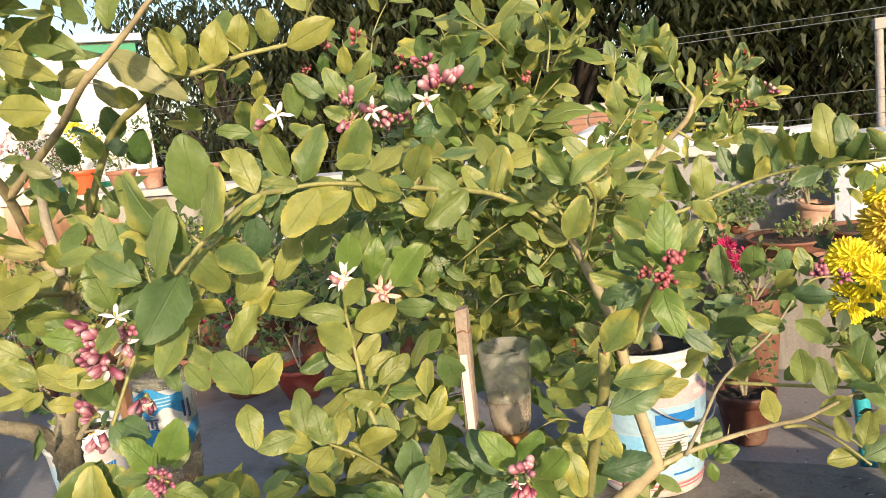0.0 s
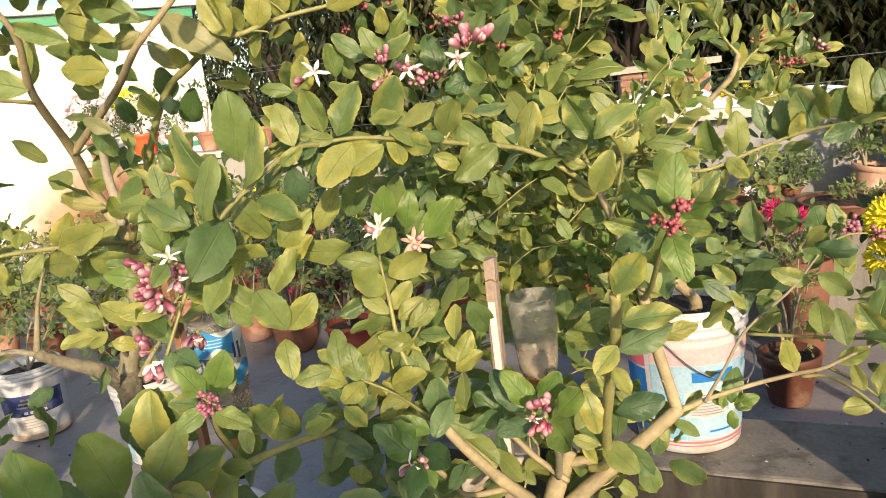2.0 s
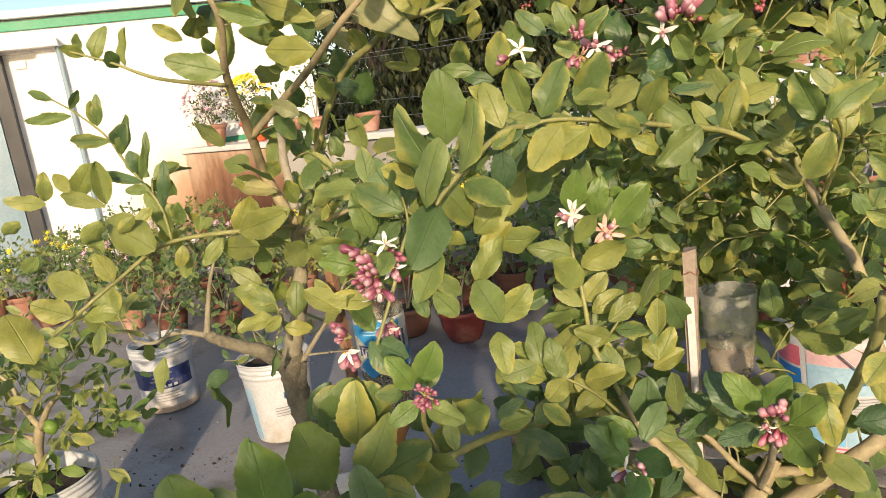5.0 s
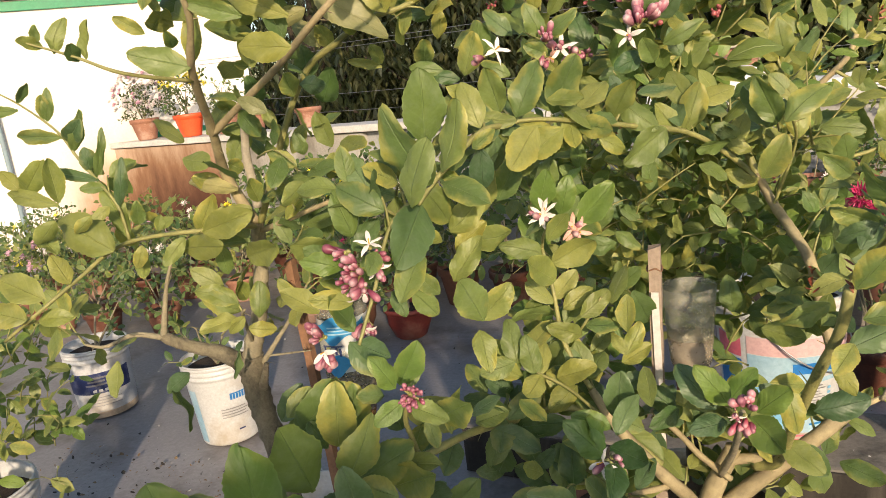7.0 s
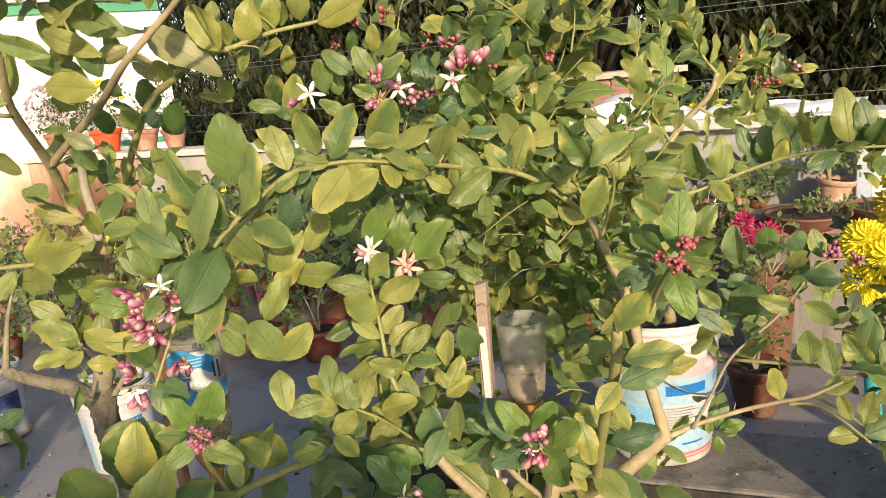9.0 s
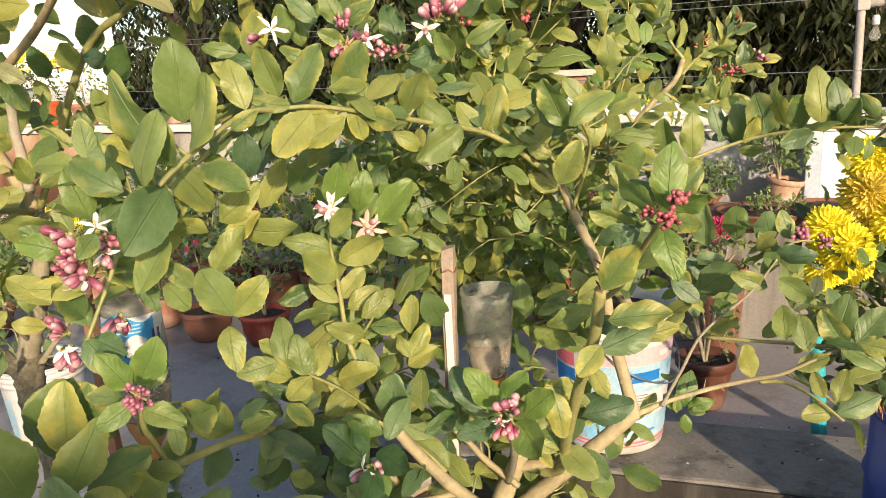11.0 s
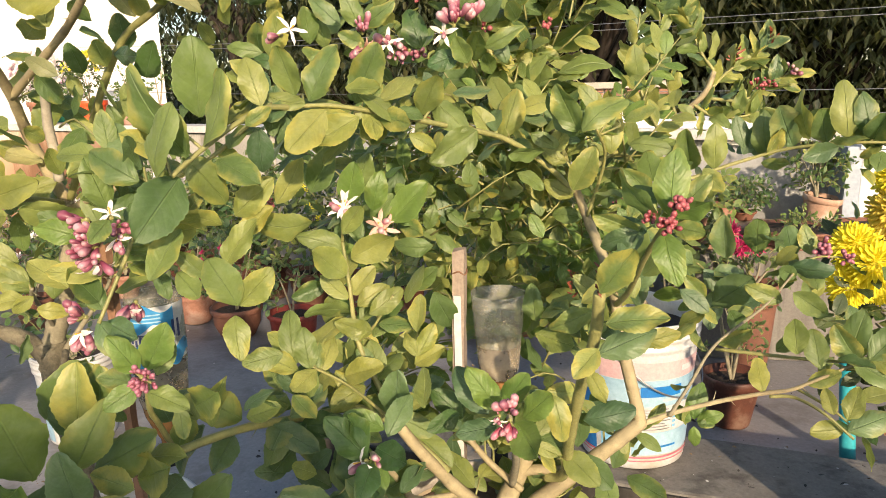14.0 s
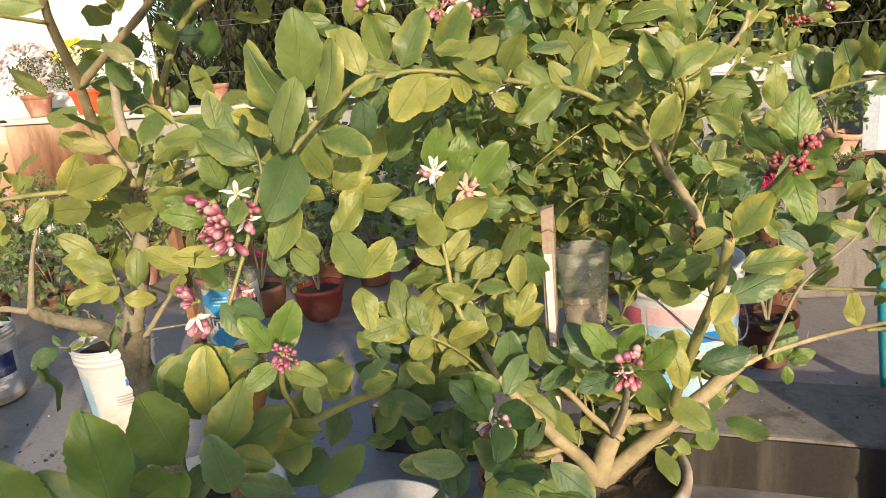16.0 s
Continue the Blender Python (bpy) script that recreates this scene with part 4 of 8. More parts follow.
    st([(0.405, 0.793, 0.816), (0.432, 0.781, 0.822), (0.457, 0.739, 0.822), (0.487, 0.721, 0.800)], 0.0026, 0.0016, M_green_stem)
    st([(0.443, 0.898, 0.955), (0.470, 0.990, 0.945), (0.520, 1.080, 0.940), (0.575, 1.095, 0.935)], 0.0022, 0.0016, M_green_stem)
    st([(0.088, 0.722, 0.684), (0.050, 0.708, 0.725), (0.024, 0.696, 0.763), (-0.010, 0.690, 0.800)], 0.0048, 0.0038, M_tan_stem, thorns=3)
    st([(0.075, 0.722, 0.690), (0.090, 0.660, 0.760), (0.096, 0.603, 0.820), (0.099, 0.555, 0.872)], 0.0055, 0.0036, M_grey_stem)
    st([(0.020, 0.690, 0.690), (-0.031, 0.618, 0.719), (-0.032, 0.543, 0.795), (-0.038, 0.495, 0.846)], 0.0046, 0.0030, M_tan_stem)
    st([(-0.253, 0.461, 0.843), (-0.247, 0.432, 0.890), (-0.242, 0.414, 0.917), (-0.229, 0.398, 0.955)], 0.0032, 0.0026, M_green_stem)
    st([(0.206, 0.797, 0.930), (0.222, 0.680, 0.985), (0.238, 0.590, 1.050), (0.254, 0.530, 1.096)], 0.0040, 0.0028, M_green_stem)
    st([(-0.179, 0.581, 1.203), (-0.215, 0.535, 1.160), (-0.250, 0.470, 1.125), (-0.262, 0.425, 1.060), (-0.276, 0.400, 1.010)], 0.0026, 0.0020, M_green_stem)
    st([(-0.139, 0.689, 1.032), (-0.132, 0.680, 1.055), (-0.118, 0.690, 1.075)], 0.0022, 0.0018, M_green_stem)
    st([(-0.114, 0.661, 0.907), (-0.090, 0.655, 0.930), (-0.060, 0.650, 0.975)], 0.0022, 0.0016, M_green_stem)
    st([(0.160, 0.893, 1.030), (0.185, 0.860, 1.120), (0.176, 0.800, 1.165)], 0.0026, 0.0018, M_green_stem)
    st([(-0.060, 0.660, 0.790), (-0.100, 0.600, 0.870), (-0.140, 0.560, 0.915)], 0.0022, 0.0016, M_green_stem)
    tree.leaf("g", (-0.222, 0.524, 1.200), (-0.205, 0.499, 1.281), 0.29, 8)
    tree.leaf("g", (-0.193, 0.450, 1.166), (-0.210, 0.381, 1.231), 0.25, -34)
    tree.leaf("g", (-0.200, 0.410, 1.151), (-0.186, 0.387, 1.220), 0.25, -69)
    tree.leaf("g", (-0.247, 0.446, 1.142), (-0.287, 0.416, 1.174), 0.29, -11)
    tree.leaf("g", (-0.209, 0.456, 1.144), (-0.209, 0.384, 1.099), 0.29, -3)
    tree.leaf("g", (-0.187, 0.472, 1.174), (-0.156, 0.485, 1.245), 0.25, -62)
    tree.leaf("y", (-0.166, 0.553, 1.209), (-0.178, 0.545, 1.265), 0.28, -3)
    tree.leaf("y", (-0.232, 0.501, 1.160), (-0.185, 0.515, 1.111), 0.27, -10)
    tree.leaf("g", (-0.292, 0.452, 1.115), (-0.282, 0.423, 1.159), 0.29, 3)
    tree.leaf("g", (-0.300, 0.462, 1.096), (-0.266, 0.465, 1.128), 0.29, -14)
    tree.leaf("g", (-0.224, 0.369, 1.118), (-0.222, 0.341, 1.105), 0.29, 8)
    tree.leaf("g", (-0.292, 0.409, 1.096), (-0.307, 0.379, 1.121), 0.29, 10)
    tree.leaf("y", (-0.227, 0.582, 1.084), (-0.177, 0.578, 1.124), 0.28, 1)
    tree.leaf("Y", (-0.222, 0.581, 1.061), (-0.182, 0.590, 1.094), 0.26, -9)
    tree.leaf("y", (-0.231, 0.559, 1.078), (-0.256, 0.513, 1.101), 0.25, -46)
    tree.leaf("y", (-0.266, 0.562, 1.073), (-0.280, 0.518, 1.072), 0.29, -6)
    tree.leaf("g", (-0.289, 0.539, 1.070), (-0.300, 0.481, 1.063), 0.29, 12)
    tree.leaf("g", (-0.294, 0.452, 1.076), (-0.250, 0.468, 1.050), 0.25, 54)
    tree.leaf("g", (-0.166, 0.517, 1.191), (-0.139, 0.512, 1.206), 0.29, 3)
    tree.leaf("g", (-0.222, 0.548, 1.172), (-0.191, 0.547, 1.143), 0.25, -44)
    tree.leaf("g", (-0.342, 0.595, 1.145), (-0.296, 0.590, 1.133), 0.29, -1)
    tree.leaf("g", (-0.162, 0.628, 1.218), (-0.169, 0.611, 1.281), 0.25, -20)
    tree.leaf("g", (-0.140, 0.618, 1.212), (-0.106, 0.615, 1.279), 0.27, -13)
    tree.leaf("g", (-0.110, 0.687, 1.207), (-0.073, 0.681, 1.281), 0.26, -1)
    tree.leaf("y", (-0.110, 0.655, 1.227), (-0.062, 0.655, 1.217), 0.25, -35)
    tree.leaf("y", (-0.178, 0.583, 1.221), (-0.136, 0.599, 1.204), 0.25, -36)
    tree.leaf("y", (-0.110, 0.595, 1.203), (-0.139, 0.543, 1.157), 0.27, -4)
    tree.leaf("y", (-0.089, 0.640, 1.193), (-0.138, 0.601, 1.157), 0.25, 8)
    tree.leaf("y", (-0.045, 0.750, 1.188), (-0.014, 0.727, 1.244), 0.28, 10)
    tree.leaf("y", (-0.037, 0.777, 1.206), (0.014, 0.751, 1.173), 0.28, -8)
    tree.leaf("g", (-0.081, 0.684, 1.194), (-0.031, 0.670, 1.179), 0.28, -4)
    tree.leaf("y", (0.021, 0.784, 1.166), (-0.030, 0.734, 1.129), 0.26, -5)
    tree.leaf("g", (-0.218, 0.774, 1.083), (-0.182, 0.777, 1.145), 0.28, 4)
    tree.leaf("y", (-0.228, 0.689, 1.080), (-0.184, 0.692, 1.134), 0.25, 14)
    tree.leaf("g", (-0.164, 0.806, 1.080), (-0.137, 0.785, 1.134), 0.29, -13)
    tree.leaf("l", (-0.152, 0.745, 1.072), (-0.129, 0.723, 1.129), 0.28, 9)
    tree.leaf("l", (-0.127, 0.773, 1.058), (-0.109, 0.752, 1.111), 0.29, -10)
    tree.leaf("g", (-0.133, 0.786, 1.040), (-0.101, 0.774, 1.078), 0.29, -5)
    tree.leaf("l", (-0.106, 0.793, 1.039), (-0.052, 0.795, 1.096), 0.27, 4)
    tree.leaf("g", (-0.090, 0.919, 1.003), (-0.075, 0.906, 1.042), 0.29, -4)
    tree.leaf("b", (-0.067, 0.971, 1.001), (-0.074, 0.947, 1.049), 0.29, -1)
    tree.leaf("y", (-0.176, 0.683, 1.057), (-0.219, 0.615, 1.044), 0.25, -50)
    tree.leaf("y", (-0.137, 0.689, 1.023), (-0.174, 0.648, 1.055), 0.25, 23)
    tree.leaf("y", (-0.123, 0.654, 1.050), (-0.093, 0.651, 1.090), 0.25, -1)
    tree.leaf("y", (-0.128, 0.689, 1.010), (-0.066, 0.698, 1.044), 0.28, 11)
    tree.leaf("y", (-0.114, 0.635, 1.003), (-0.150, 0.599, 1.044), 0.28, 4)
    tree.leaf("g", (-0.060, 0.844, 0.994), (-0.113, 0.814, 0.990), 0.25, -22)
    tree.leaf("g", (-0.065, 0.877, 1.004), (-0.024, 0.870, 0.981), 0.27, -12)
    tree.leaf("g", (-0.298, 0.433, 1.012), (-0.306, 0.421, 1.054), 0.29, 5)
    tree.leaf("b", (-0.305, 0.432, 1.000), (-0.263, 0.418, 0.970), 0.29, -4)
    tree.leaf("l", (-0.246, 0.410, 0.957), (-0.250, 0.385, 1.000), 0.29, 9)
    tree.leaf("l", (-0.248, 0.425, 0.954), (-0.217, 0.423, 1.003), 0.29, 13)
    tree.leaf("g", (-0.247, 0.438, 0.943), (-0.239, 0.460, 0.980), 0.29, -1)
    tree.leaf("l", (-0.229, 0.388, 0.954), (-0.252, 0.360, 0.939), 0.29, 5)
    tree.leaf("g", (-0.225, 0.393, 0.946), (-0.182, 0.386, 0.939), 0.29, -4)
    tree.leaf("b", (-0.272, 0.431, 0.937), (-0.279, 0.397, 0.954), 0.29, -4)
    tree.leaf("g", (-0.239, 0.575, 0.828), (-0.265, 0.525, 0.884), 0.29, 13)
    tree.leaf("b", (-0.252, 0.574, 0.806), (-0.248, 0.517, 0.790), 0.29, 4)
    tree.leaf("g", (-0.475, 0.543, 0.797), (-0.448, 0.546, 0.859), 0.29, -3)
    tree.leaf("g", (-0.280, 0.501, 0.825), (-0.264, 0.510, 0.874), 0.29, 6)
    tree.leaf("g", (-0.358, 0.516, 0.845), (-0.363, 0.498, 0.867), 0.29, 13)
    tree.leaf("g", (-0.152, 0.447, 1.019), (-0.169, 0.427, 1.076), 0.29, -11)
    tree.leaf("y", (-0.161, 0.466, 1.013), (-0.123, 0.470, 1.051), 0.29, 13)
    tree.leaf("y", (-0.160, 0.453, 1.007), (-0.142, 0.420, 0.979), 0.29, 9)
    tree.leaf("g", (-0.246, 0.488, 1.040), (-0.213, 0.478, 1.012), 0.29, -1)
    tree.leaf("y", (-0.217, 0.497, 1.033), (-0.240, 0.483, 1.063), 0.27, 2)
    tree.leaf("y", (-0.206, 0.518, 1.041), (-0.170, 0.519, 1.093), 0.25, -25)
    tree.leaf("g", (-0.273, 0.493, 1.038), (-0.253, 0.476, 1.016), 0.29, 9)
    tree.leaf("y", (-0.151, 0.553, 0.924), (-0.156, 0.550, 0.979), 0.27, -11)
    tree.leaf("y", (-0.130, 0.550, 0.912), (-0.134, 0.545, 0.962), 0.28, -5)
    tree.leaf("y", (-0.145, 0.552, 0.909), (-0.176, 0.519, 0.938), 0.26, -2)
    tree.leaf("g", (-0.134, 0.571, 0.900), (-0.127, 0.579, 0.936), 0.27, 13)
    tree.leaf("y", (-0.120, 0.546, 0.915), (-0.134, 0.504, 0.901), 0.29, 3)
    tree.leaf("y", (-0.141, 0.510, 0.946), (-0.179, 0.485, 0.940), 0.29, 0)
    tree.leaf("y", (-0.137, 0.592, 0.892), (-0.118, 0.606, 0.934), 0.29, 12)
    tree.leaf("Y", (-0.086, 0.639, 0.928), (-0.114, 0.604, 0.949), 0.29, -10)
    tree.leaf("Y", (-0.121, 0.627, 0.873), (-0.068, 0.621, 0.893), 0.29, -7)
    tree.leaf("Y", (-0.086, 0.634, 0.954), (-0.046, 0.655, 0.983), 0.25, 9)
    tree.leaf("Y", (-0.111, 0.660, 0.956), (-0.075, 0.656, 0.985), 0.28, -7)
    tree.leaf("y", (-0.125, 0.676, 0.965), (-0.093, 0.679, 1.003), 0.28, -7)
    tree.leaf("g", (-0.185, 0.732, 0.962), (-0.224, 0.701, 0.948), 0.26, -6)
    tree.leaf("g", (-0.130, 0.696, 0.936), (-0.186, 0.656, 0.953), 0.25, -67)
    tree.leaf("y", (-0.033, 0.653, 0.896), (-0.052, 0.657, 0.926), 0.25, -6)
    tree.leaf("y", (-0.033, 0.657, 0.894), (-0.010, 0.666, 0.935), 0.25, 18)
    tree.leaf("y", (-0.042, 0.671, 0.877), (-0.003, 0.677, 0.901), 0.27, -1)
    tree.leaf("b", (-0.042, 0.579, 0.844), (-0.032, 0.586, 0.913), 0.26, -13)
    tree.leaf("b", (-0.039, 0.548, 0.839), (-0.015, 0.566, 0.889), 0.25, 11)
    tree.leaf("d", (-0.045, 0.500, 0.838), (-0.073, 0.472, 0.891), 0.28, 3)
    tree.leaf("d", (-0.049, 0.514, 0.842), (-0.075, 0.499, 0.888), 0.25, 23)
    tree.leaf("d", (-0.043, 0.522, 0.838), (0.007, 0.498, 0.831), 0.29, -3)
    tree.leaf("d", (-0.032, 0.479, 0.844), (-0.032, 0.433, 0.829), 0.29, -1)
    tree.leaf("l", (-0.032, 0.512, 0.823), (-0.034, 0.473, 0.807), 0.29, 9)
    tree.leaf("g", (-0.190, 0.603, 0.815), (-0.190, 0.548, 0.797), 0.29, 4)
    tree.leaf("b", (-0.188, 0.608, 0.778), (-0.195, 0.553, 0.768), 0.29, -1)
    tree.leaf("d", (-0.133, 0.592, 0.738), (-0.177, 0.582, 0.767), 0.29, 1)
    tree.leaf("b", (-0.154, 0.657, 0.813), (-0.155, 0.602, 0.791), 0.29, -12)
    tree.leaf("Y", (-0.096, 0.632, 0.860), (-0.119, 0.581, 0.855), 0.28, 8)
    tree.leaf("y", (-0.117, 0.634, 0.850), (-0.128, 0.620, 0.877), 0.29, -5)
    tree.leaf("b", (-0.191, 0.667, 0.828), (-0.213, 0.636, 0.863), 0.29, 6)
    tree.leaf("b", (-0.128, 0.683, 0.803), (-0.153, 0.653, 0.830), 0.29, 3)
    tree.leaf("l", (0.086, 0.567, 0.874), (0.059, 0.550, 0.925), 0.28, 6)
    tree.leaf("b", (0.071, 0.579, 0.862), (0.029, 0.581, 0.915), 0.27, -10)
    tree.leaf("l", (0.086, 0.587, 0.867), (0.116, 0.594, 0.912), 0.27, 8)
    tree.leaf("l", (0.113, 0.558, 0.871), (0.151, 0.547, 0.909), 0.28, -13)
    tree.leaf("l", (0.107, 0.553, 0.867), (0.144, 0.505, 0.846), 0.29, 7)
    tree.leaf("b", (0.083, 0.565, 0.855), (0.050, 0.531, 0.862), 0.29, 7)
    tree.leaf("d", (0.029, 0.615, 0.842), (0.006, 0.576, 0.838), 0.29, -11)
    tree.leaf("d", (0.024, 0.650, 0.818), (-0.002, 0.629, 0.862), 0.28, 12)
    tree.leaf("g", (0.186, 0.568, 0.994), (0.139, 0.553, 0.971), 0.25, -10)
    tree.leaf("g", (0.201, 0.484, 1.008), (0.256, 0.473, 1.024), 0.25, -21)
    tree.leaf("b", (0.193, 0.509, 0.968), (0.248, 0.511, 0.999), 0.25, -7)
    tree.leaf("Y", (0.233, 0.554, 0.966), (0.271, 0.542, 0.982), 0.25, 9)
    tree.leaf("y", (0.194, 0.485, 0.983), (0.174, 0.454, 0.967), 0.29, 7)
    tree.leaf("y", (0.185, 0.526, 0.943), (0.199, 0.500, 0.928), 0.29, 4)
    tree.leaf("b", (0.176, 0.604, 0.852), (0.232, 0.593, 0.873), 0.28, 10)
    tree.leaf("y", (0.123, 0.609, 0.950), (0.171, 0.592, 0.941), 0.28, -7)
    tree.leaf("g", (0.099, 0.788, 0.904), (0.093, 0.772, 0.956), 0.29, -11)
    tree.leaf("y", (0.143, 0.583, 0.889), (0.163, 0.551, 0.853), 0.27, -12)
    tree.leaf("y", (0.148, 0.677, 0.771), (0.193, 0.640, 0.750), 0.29, 5)
    tree.leaf("g", (0.195, 0.486, 1.036), (0.226, 0.479, 1.084), 0.28, 9)
    tree.leaf("b", (0.233, 0.781, 0.958), (0.252, 0.766, 1.010), 0.28, -4)
    tree.leaf("g", (0.167, 0.648, 0.829), (0.190, 0.638, 0.844), 0.29, 8)
    tree.leaf("y", (0.172, 0.648, 0.863), (0.135, 0.622, 0.878), 0.28, 4)
    tree.leaf("y", (0.143, 0.851, 1.078), (0.174, 0.834, 1.138), 0.28, 13)
    tree.leaf("y", (0.042, 0.859, 1.150), (0.068, 0.839, 1.216), 0.28, 3)
    tree.leaf("g", (0.155, 0.759, 1.165), (0.129, 0.735, 1.223), 0.26, -12)
    tree.leaf("g", (0.161, 0.732, 1.167), (0.203, 0.732, 1.223), 0.25, -30)
    tree.leaf("b", (0.147, 0.772, 1.161), (0.115, 0.764, 1.213), 0.25, -49)
    tree.leaf("g", (0.143, 0.779, 1.157), (0.158, 0.761, 1.186), 0.29, -14)
    tree.leaf("y", (0.192, 0.892, 1.125), (0.192, 0.870, 1.185), 0.28, -5)
    tree.leaf("y", (0.217, 0.877, 1.139), (0.274, 0.862, 1.145), 0.25, -40)
    tree.leaf("g", (0.250, 0.861, 1.089), (0.236, 0.834, 1.139), 0.29, 10)
    tree.leaf("l", (0.256, 0.538, 1.101), (0.252, 0.515, 1.158), 0.28, -10)
    tree.leaf("g", (0.245, 0.526, 1.100), (0.197, 0.522, 1.134), 0.25, -41)
    tree.leaf("g", (0.228, 0.567, 1.079), (0.184, 0.551, 1.097), 0.25, -25)
    tree.leaf("b", (0.228, 0.560, 1.079), (0.188, 0.554, 1.063), 0.27, -4)
    tree.leaf("l", (0.251, 0.534, 1.085), (0.257, 0.495, 1.048), 0.28, 12)
    tree.leaf("l", (0.261, 0.548, 1.097), (0.295, 0.534, 1.120), 0.25, 24)
    tree.leaf("g", (0.261, 0.584, 1.081), (0.294, 0.571, 1.075), 0.29, -11)
    tree.leaf("g", (0.275, 0.654, 1.090), (0.299, 0.631, 1.122), 0.29, 6)
    tree.leaf("g", (0.245, 0.808, 1.083), (0.212, 0.783, 1.114), 0.29, 2)
    tree.leaf("y", (0.006, 1.346, 1.002), (-0.054, 1.292, 1.031), 0.29, 12)
    tree.leaf("y", (0.139, 0.902, 1.062), (0.105, 0.875, 1.081), 0.29, -9)
    tree.leaf("g", (0.057, 1.136, 1.203), (0.075, 1.093, 1.266), 0.29, -9)
    tree.leaf("g", (-0.007, 1.050, 1.214), (0.021, 1.019, 1.258), 0.29, 4)
    tree.leaf("y", (0.238, 1.535, 1.215), (0.216, 1.492, 1.293), 0.29, -14)
    tree.leaf("b", (0.250, 1.526, 1.215), (0.303, 1.494, 1.262), 0.25, 48)
    tree.leaf("g", (0.074, 1.146, 1.280), (0.152, 1.145, 1.330), 0.25, 22)
    tree.leaf("y", (0.066, 1.163, 1.322), (0.105, 1.119, 1.366), 0.29, -11)
    tree.leaf("g", (0.047, 1.129, 1.279), (0.102, 1.117, 1.269), 0.25, -34)
    tree.leaf("g", (0.103, 0.851, 1.132), (0.052, 0.823, 1.141), 0.25, -50)
    tree.leaf("g", (0.120, 0.909, 1.126), (0.087, 0.878, 1.153), 0.28, 4)
    tree.leaf("y", (0.132, 0.871, 1.114), (0.099, 0.853, 1.127), 0.25, -19)
    tree.leaf("g", (0.060, 0.870, 1.149), (0.087, 0.850, 1.128), 0.29, -9)
    tree.leaf("g", (0.327, 1.205, 1.065), (0.311, 1.165, 1.138), 0.29, -12)
    tree.leaf("y", (0.365, 1.193, 1.068), (0.361, 1.162, 1.146), 0.27, 3)
    tree.leaf("g", (0.447, 1.182, 1.090), (0.431, 1.144, 1.156), 0.29, -2)
    tree.leaf("y", (0.448, 1.163, 1.094), (0.460, 1.154, 1.147), 0.25, 25)
    tree.leaf("b", (0.486, 1.175, 1.109), (0.448, 1.143, 1.192), 0.29, 1)
    tree.leaf("y", (0.500, 1.124, 1.125), (0.462, 1.127, 1.199), 0.25, -38)
    tree.leaf("g", (0.537, 1.167, 1.114), (0.511, 1.127, 1.181), 0.29, 5)
    tree.leaf("y", (0.556, 1.124, 1.126), (0.536, 1.092, 1.208), 0.26, 2)
    tree.leaf("g", (0.587, 1.118, 1.131), (0.567, 1.088, 1.189), 0.29, 9)
    tree.leaf("g", (0.587, 1.118, 1.116), (0.594, 1.079, 1.164), 0.29, -1)
    tree.leaf("g", (0.630, 1.094, 1.133), (0.598, 1.085, 1.170), 0.26, -6)
    tree.leaf("b", (0.536, 1.091, 1.115), (0.484, 1.101, 1.097), 0.29, -13)
    tree.leaf("g", (0.436, 1.163, 1.082), (0.480, 1.146, 1.076), 0.25, 18)
    tree.leaf("g", (0.531, 1.125, 1.122), (0.573, 1.086, 1.138), 0.25, -52)
    tree.leaf("y", (0.342, 1.149, 1.074), (0.374, 1.124, 1.039), 0.29, -3)
    tree.leaf("Y", (0.397, 0.795, 0.820), (0.383, 0.796, 0.872), 0.26, 11)
    tree.leaf("y", (0.430, 0.779, 0.882), (0.422, 0.779, 0.936), 0.28, 2)
    tree.leaf("y", (0.454, 0.762, 0.871), (0.445, 0.779, 0.919), 0.29, 6)
    tree.leaf("g", (0.487, 0.777, 0.878), (0.493, 0.753, 0.942), 0.29, 2)
    tree.leaf("g", (0.497, 0.767, 0.880), (0.466, 0.764, 0.927), 0.29, -7)
    tree.leaf("g", (0.505, 0.753, 0.889), (0.540, 0.758, 0.935), 0.29, 1)
    tree.leaf("g", (0.488, 0.758, 0.886), (0.535, 0.734, 0.865), 0.29, -13)
    tree.leaf("y", (0.505, 0.754, 0.890), (0.546, 0.738, 0.884), 0.29, -2)
    tree.leaf("g", (0.470, 0.752, 0.888), (0.501, 0.719, 0.893), 0.25, -48)
    tree.leaf("y", (0.444, 0.778, 0.843), (0.483, 0.768, 0.864), 0.26, -10)
    tree.leaf("y", (0.468, 0.737, 0.822), (0.457, 0.752, 0.851), 0.29, -14)
    tree.leaf("Y", (0.483, 0.736, 0.816), (0.495, 0.739, 0.860), 0.29, 6)
    tree.leaf("b", (0.481, 0.726, 0.807), (0.529, 0.724, 0.836), 0.29, 4)
    tree.leaf("Y", (0.481, 0.738, 0.804), (0.442, 0.723, 0.806), 0.29, 8)
    tree.leaf("y", (0.496, 0.722, 0.804), (0.508, 0.697, 0.773), 0.25, 58)
    tree.leaf("l", (0.317, 0.839, 0.754), (0.321, 0.829, 0.805), 0.29, -1)
    tree.leaf("l", (0.312, 0.824, 0.757), (0.284, 0.834, 0.774), 0.29, -13)
    tree.leaf("l", (0.316, 0.821, 0.751), (0.317, 0.807, 0.723), 0.29, 1)
    tree.leaf("l", (0.320, 0.831, 0.754), (0.350, 0.819, 0.775), 0.29, -11)
    tree.leaf("g", (0.321, 0.826, 0.753), (0.342, 0.817, 0.758), 0.29, -8)
    tree.leaf("b", (0.346, 0.956, 0.889), (0.404, 0.927, 0.945), 0.29, -1)
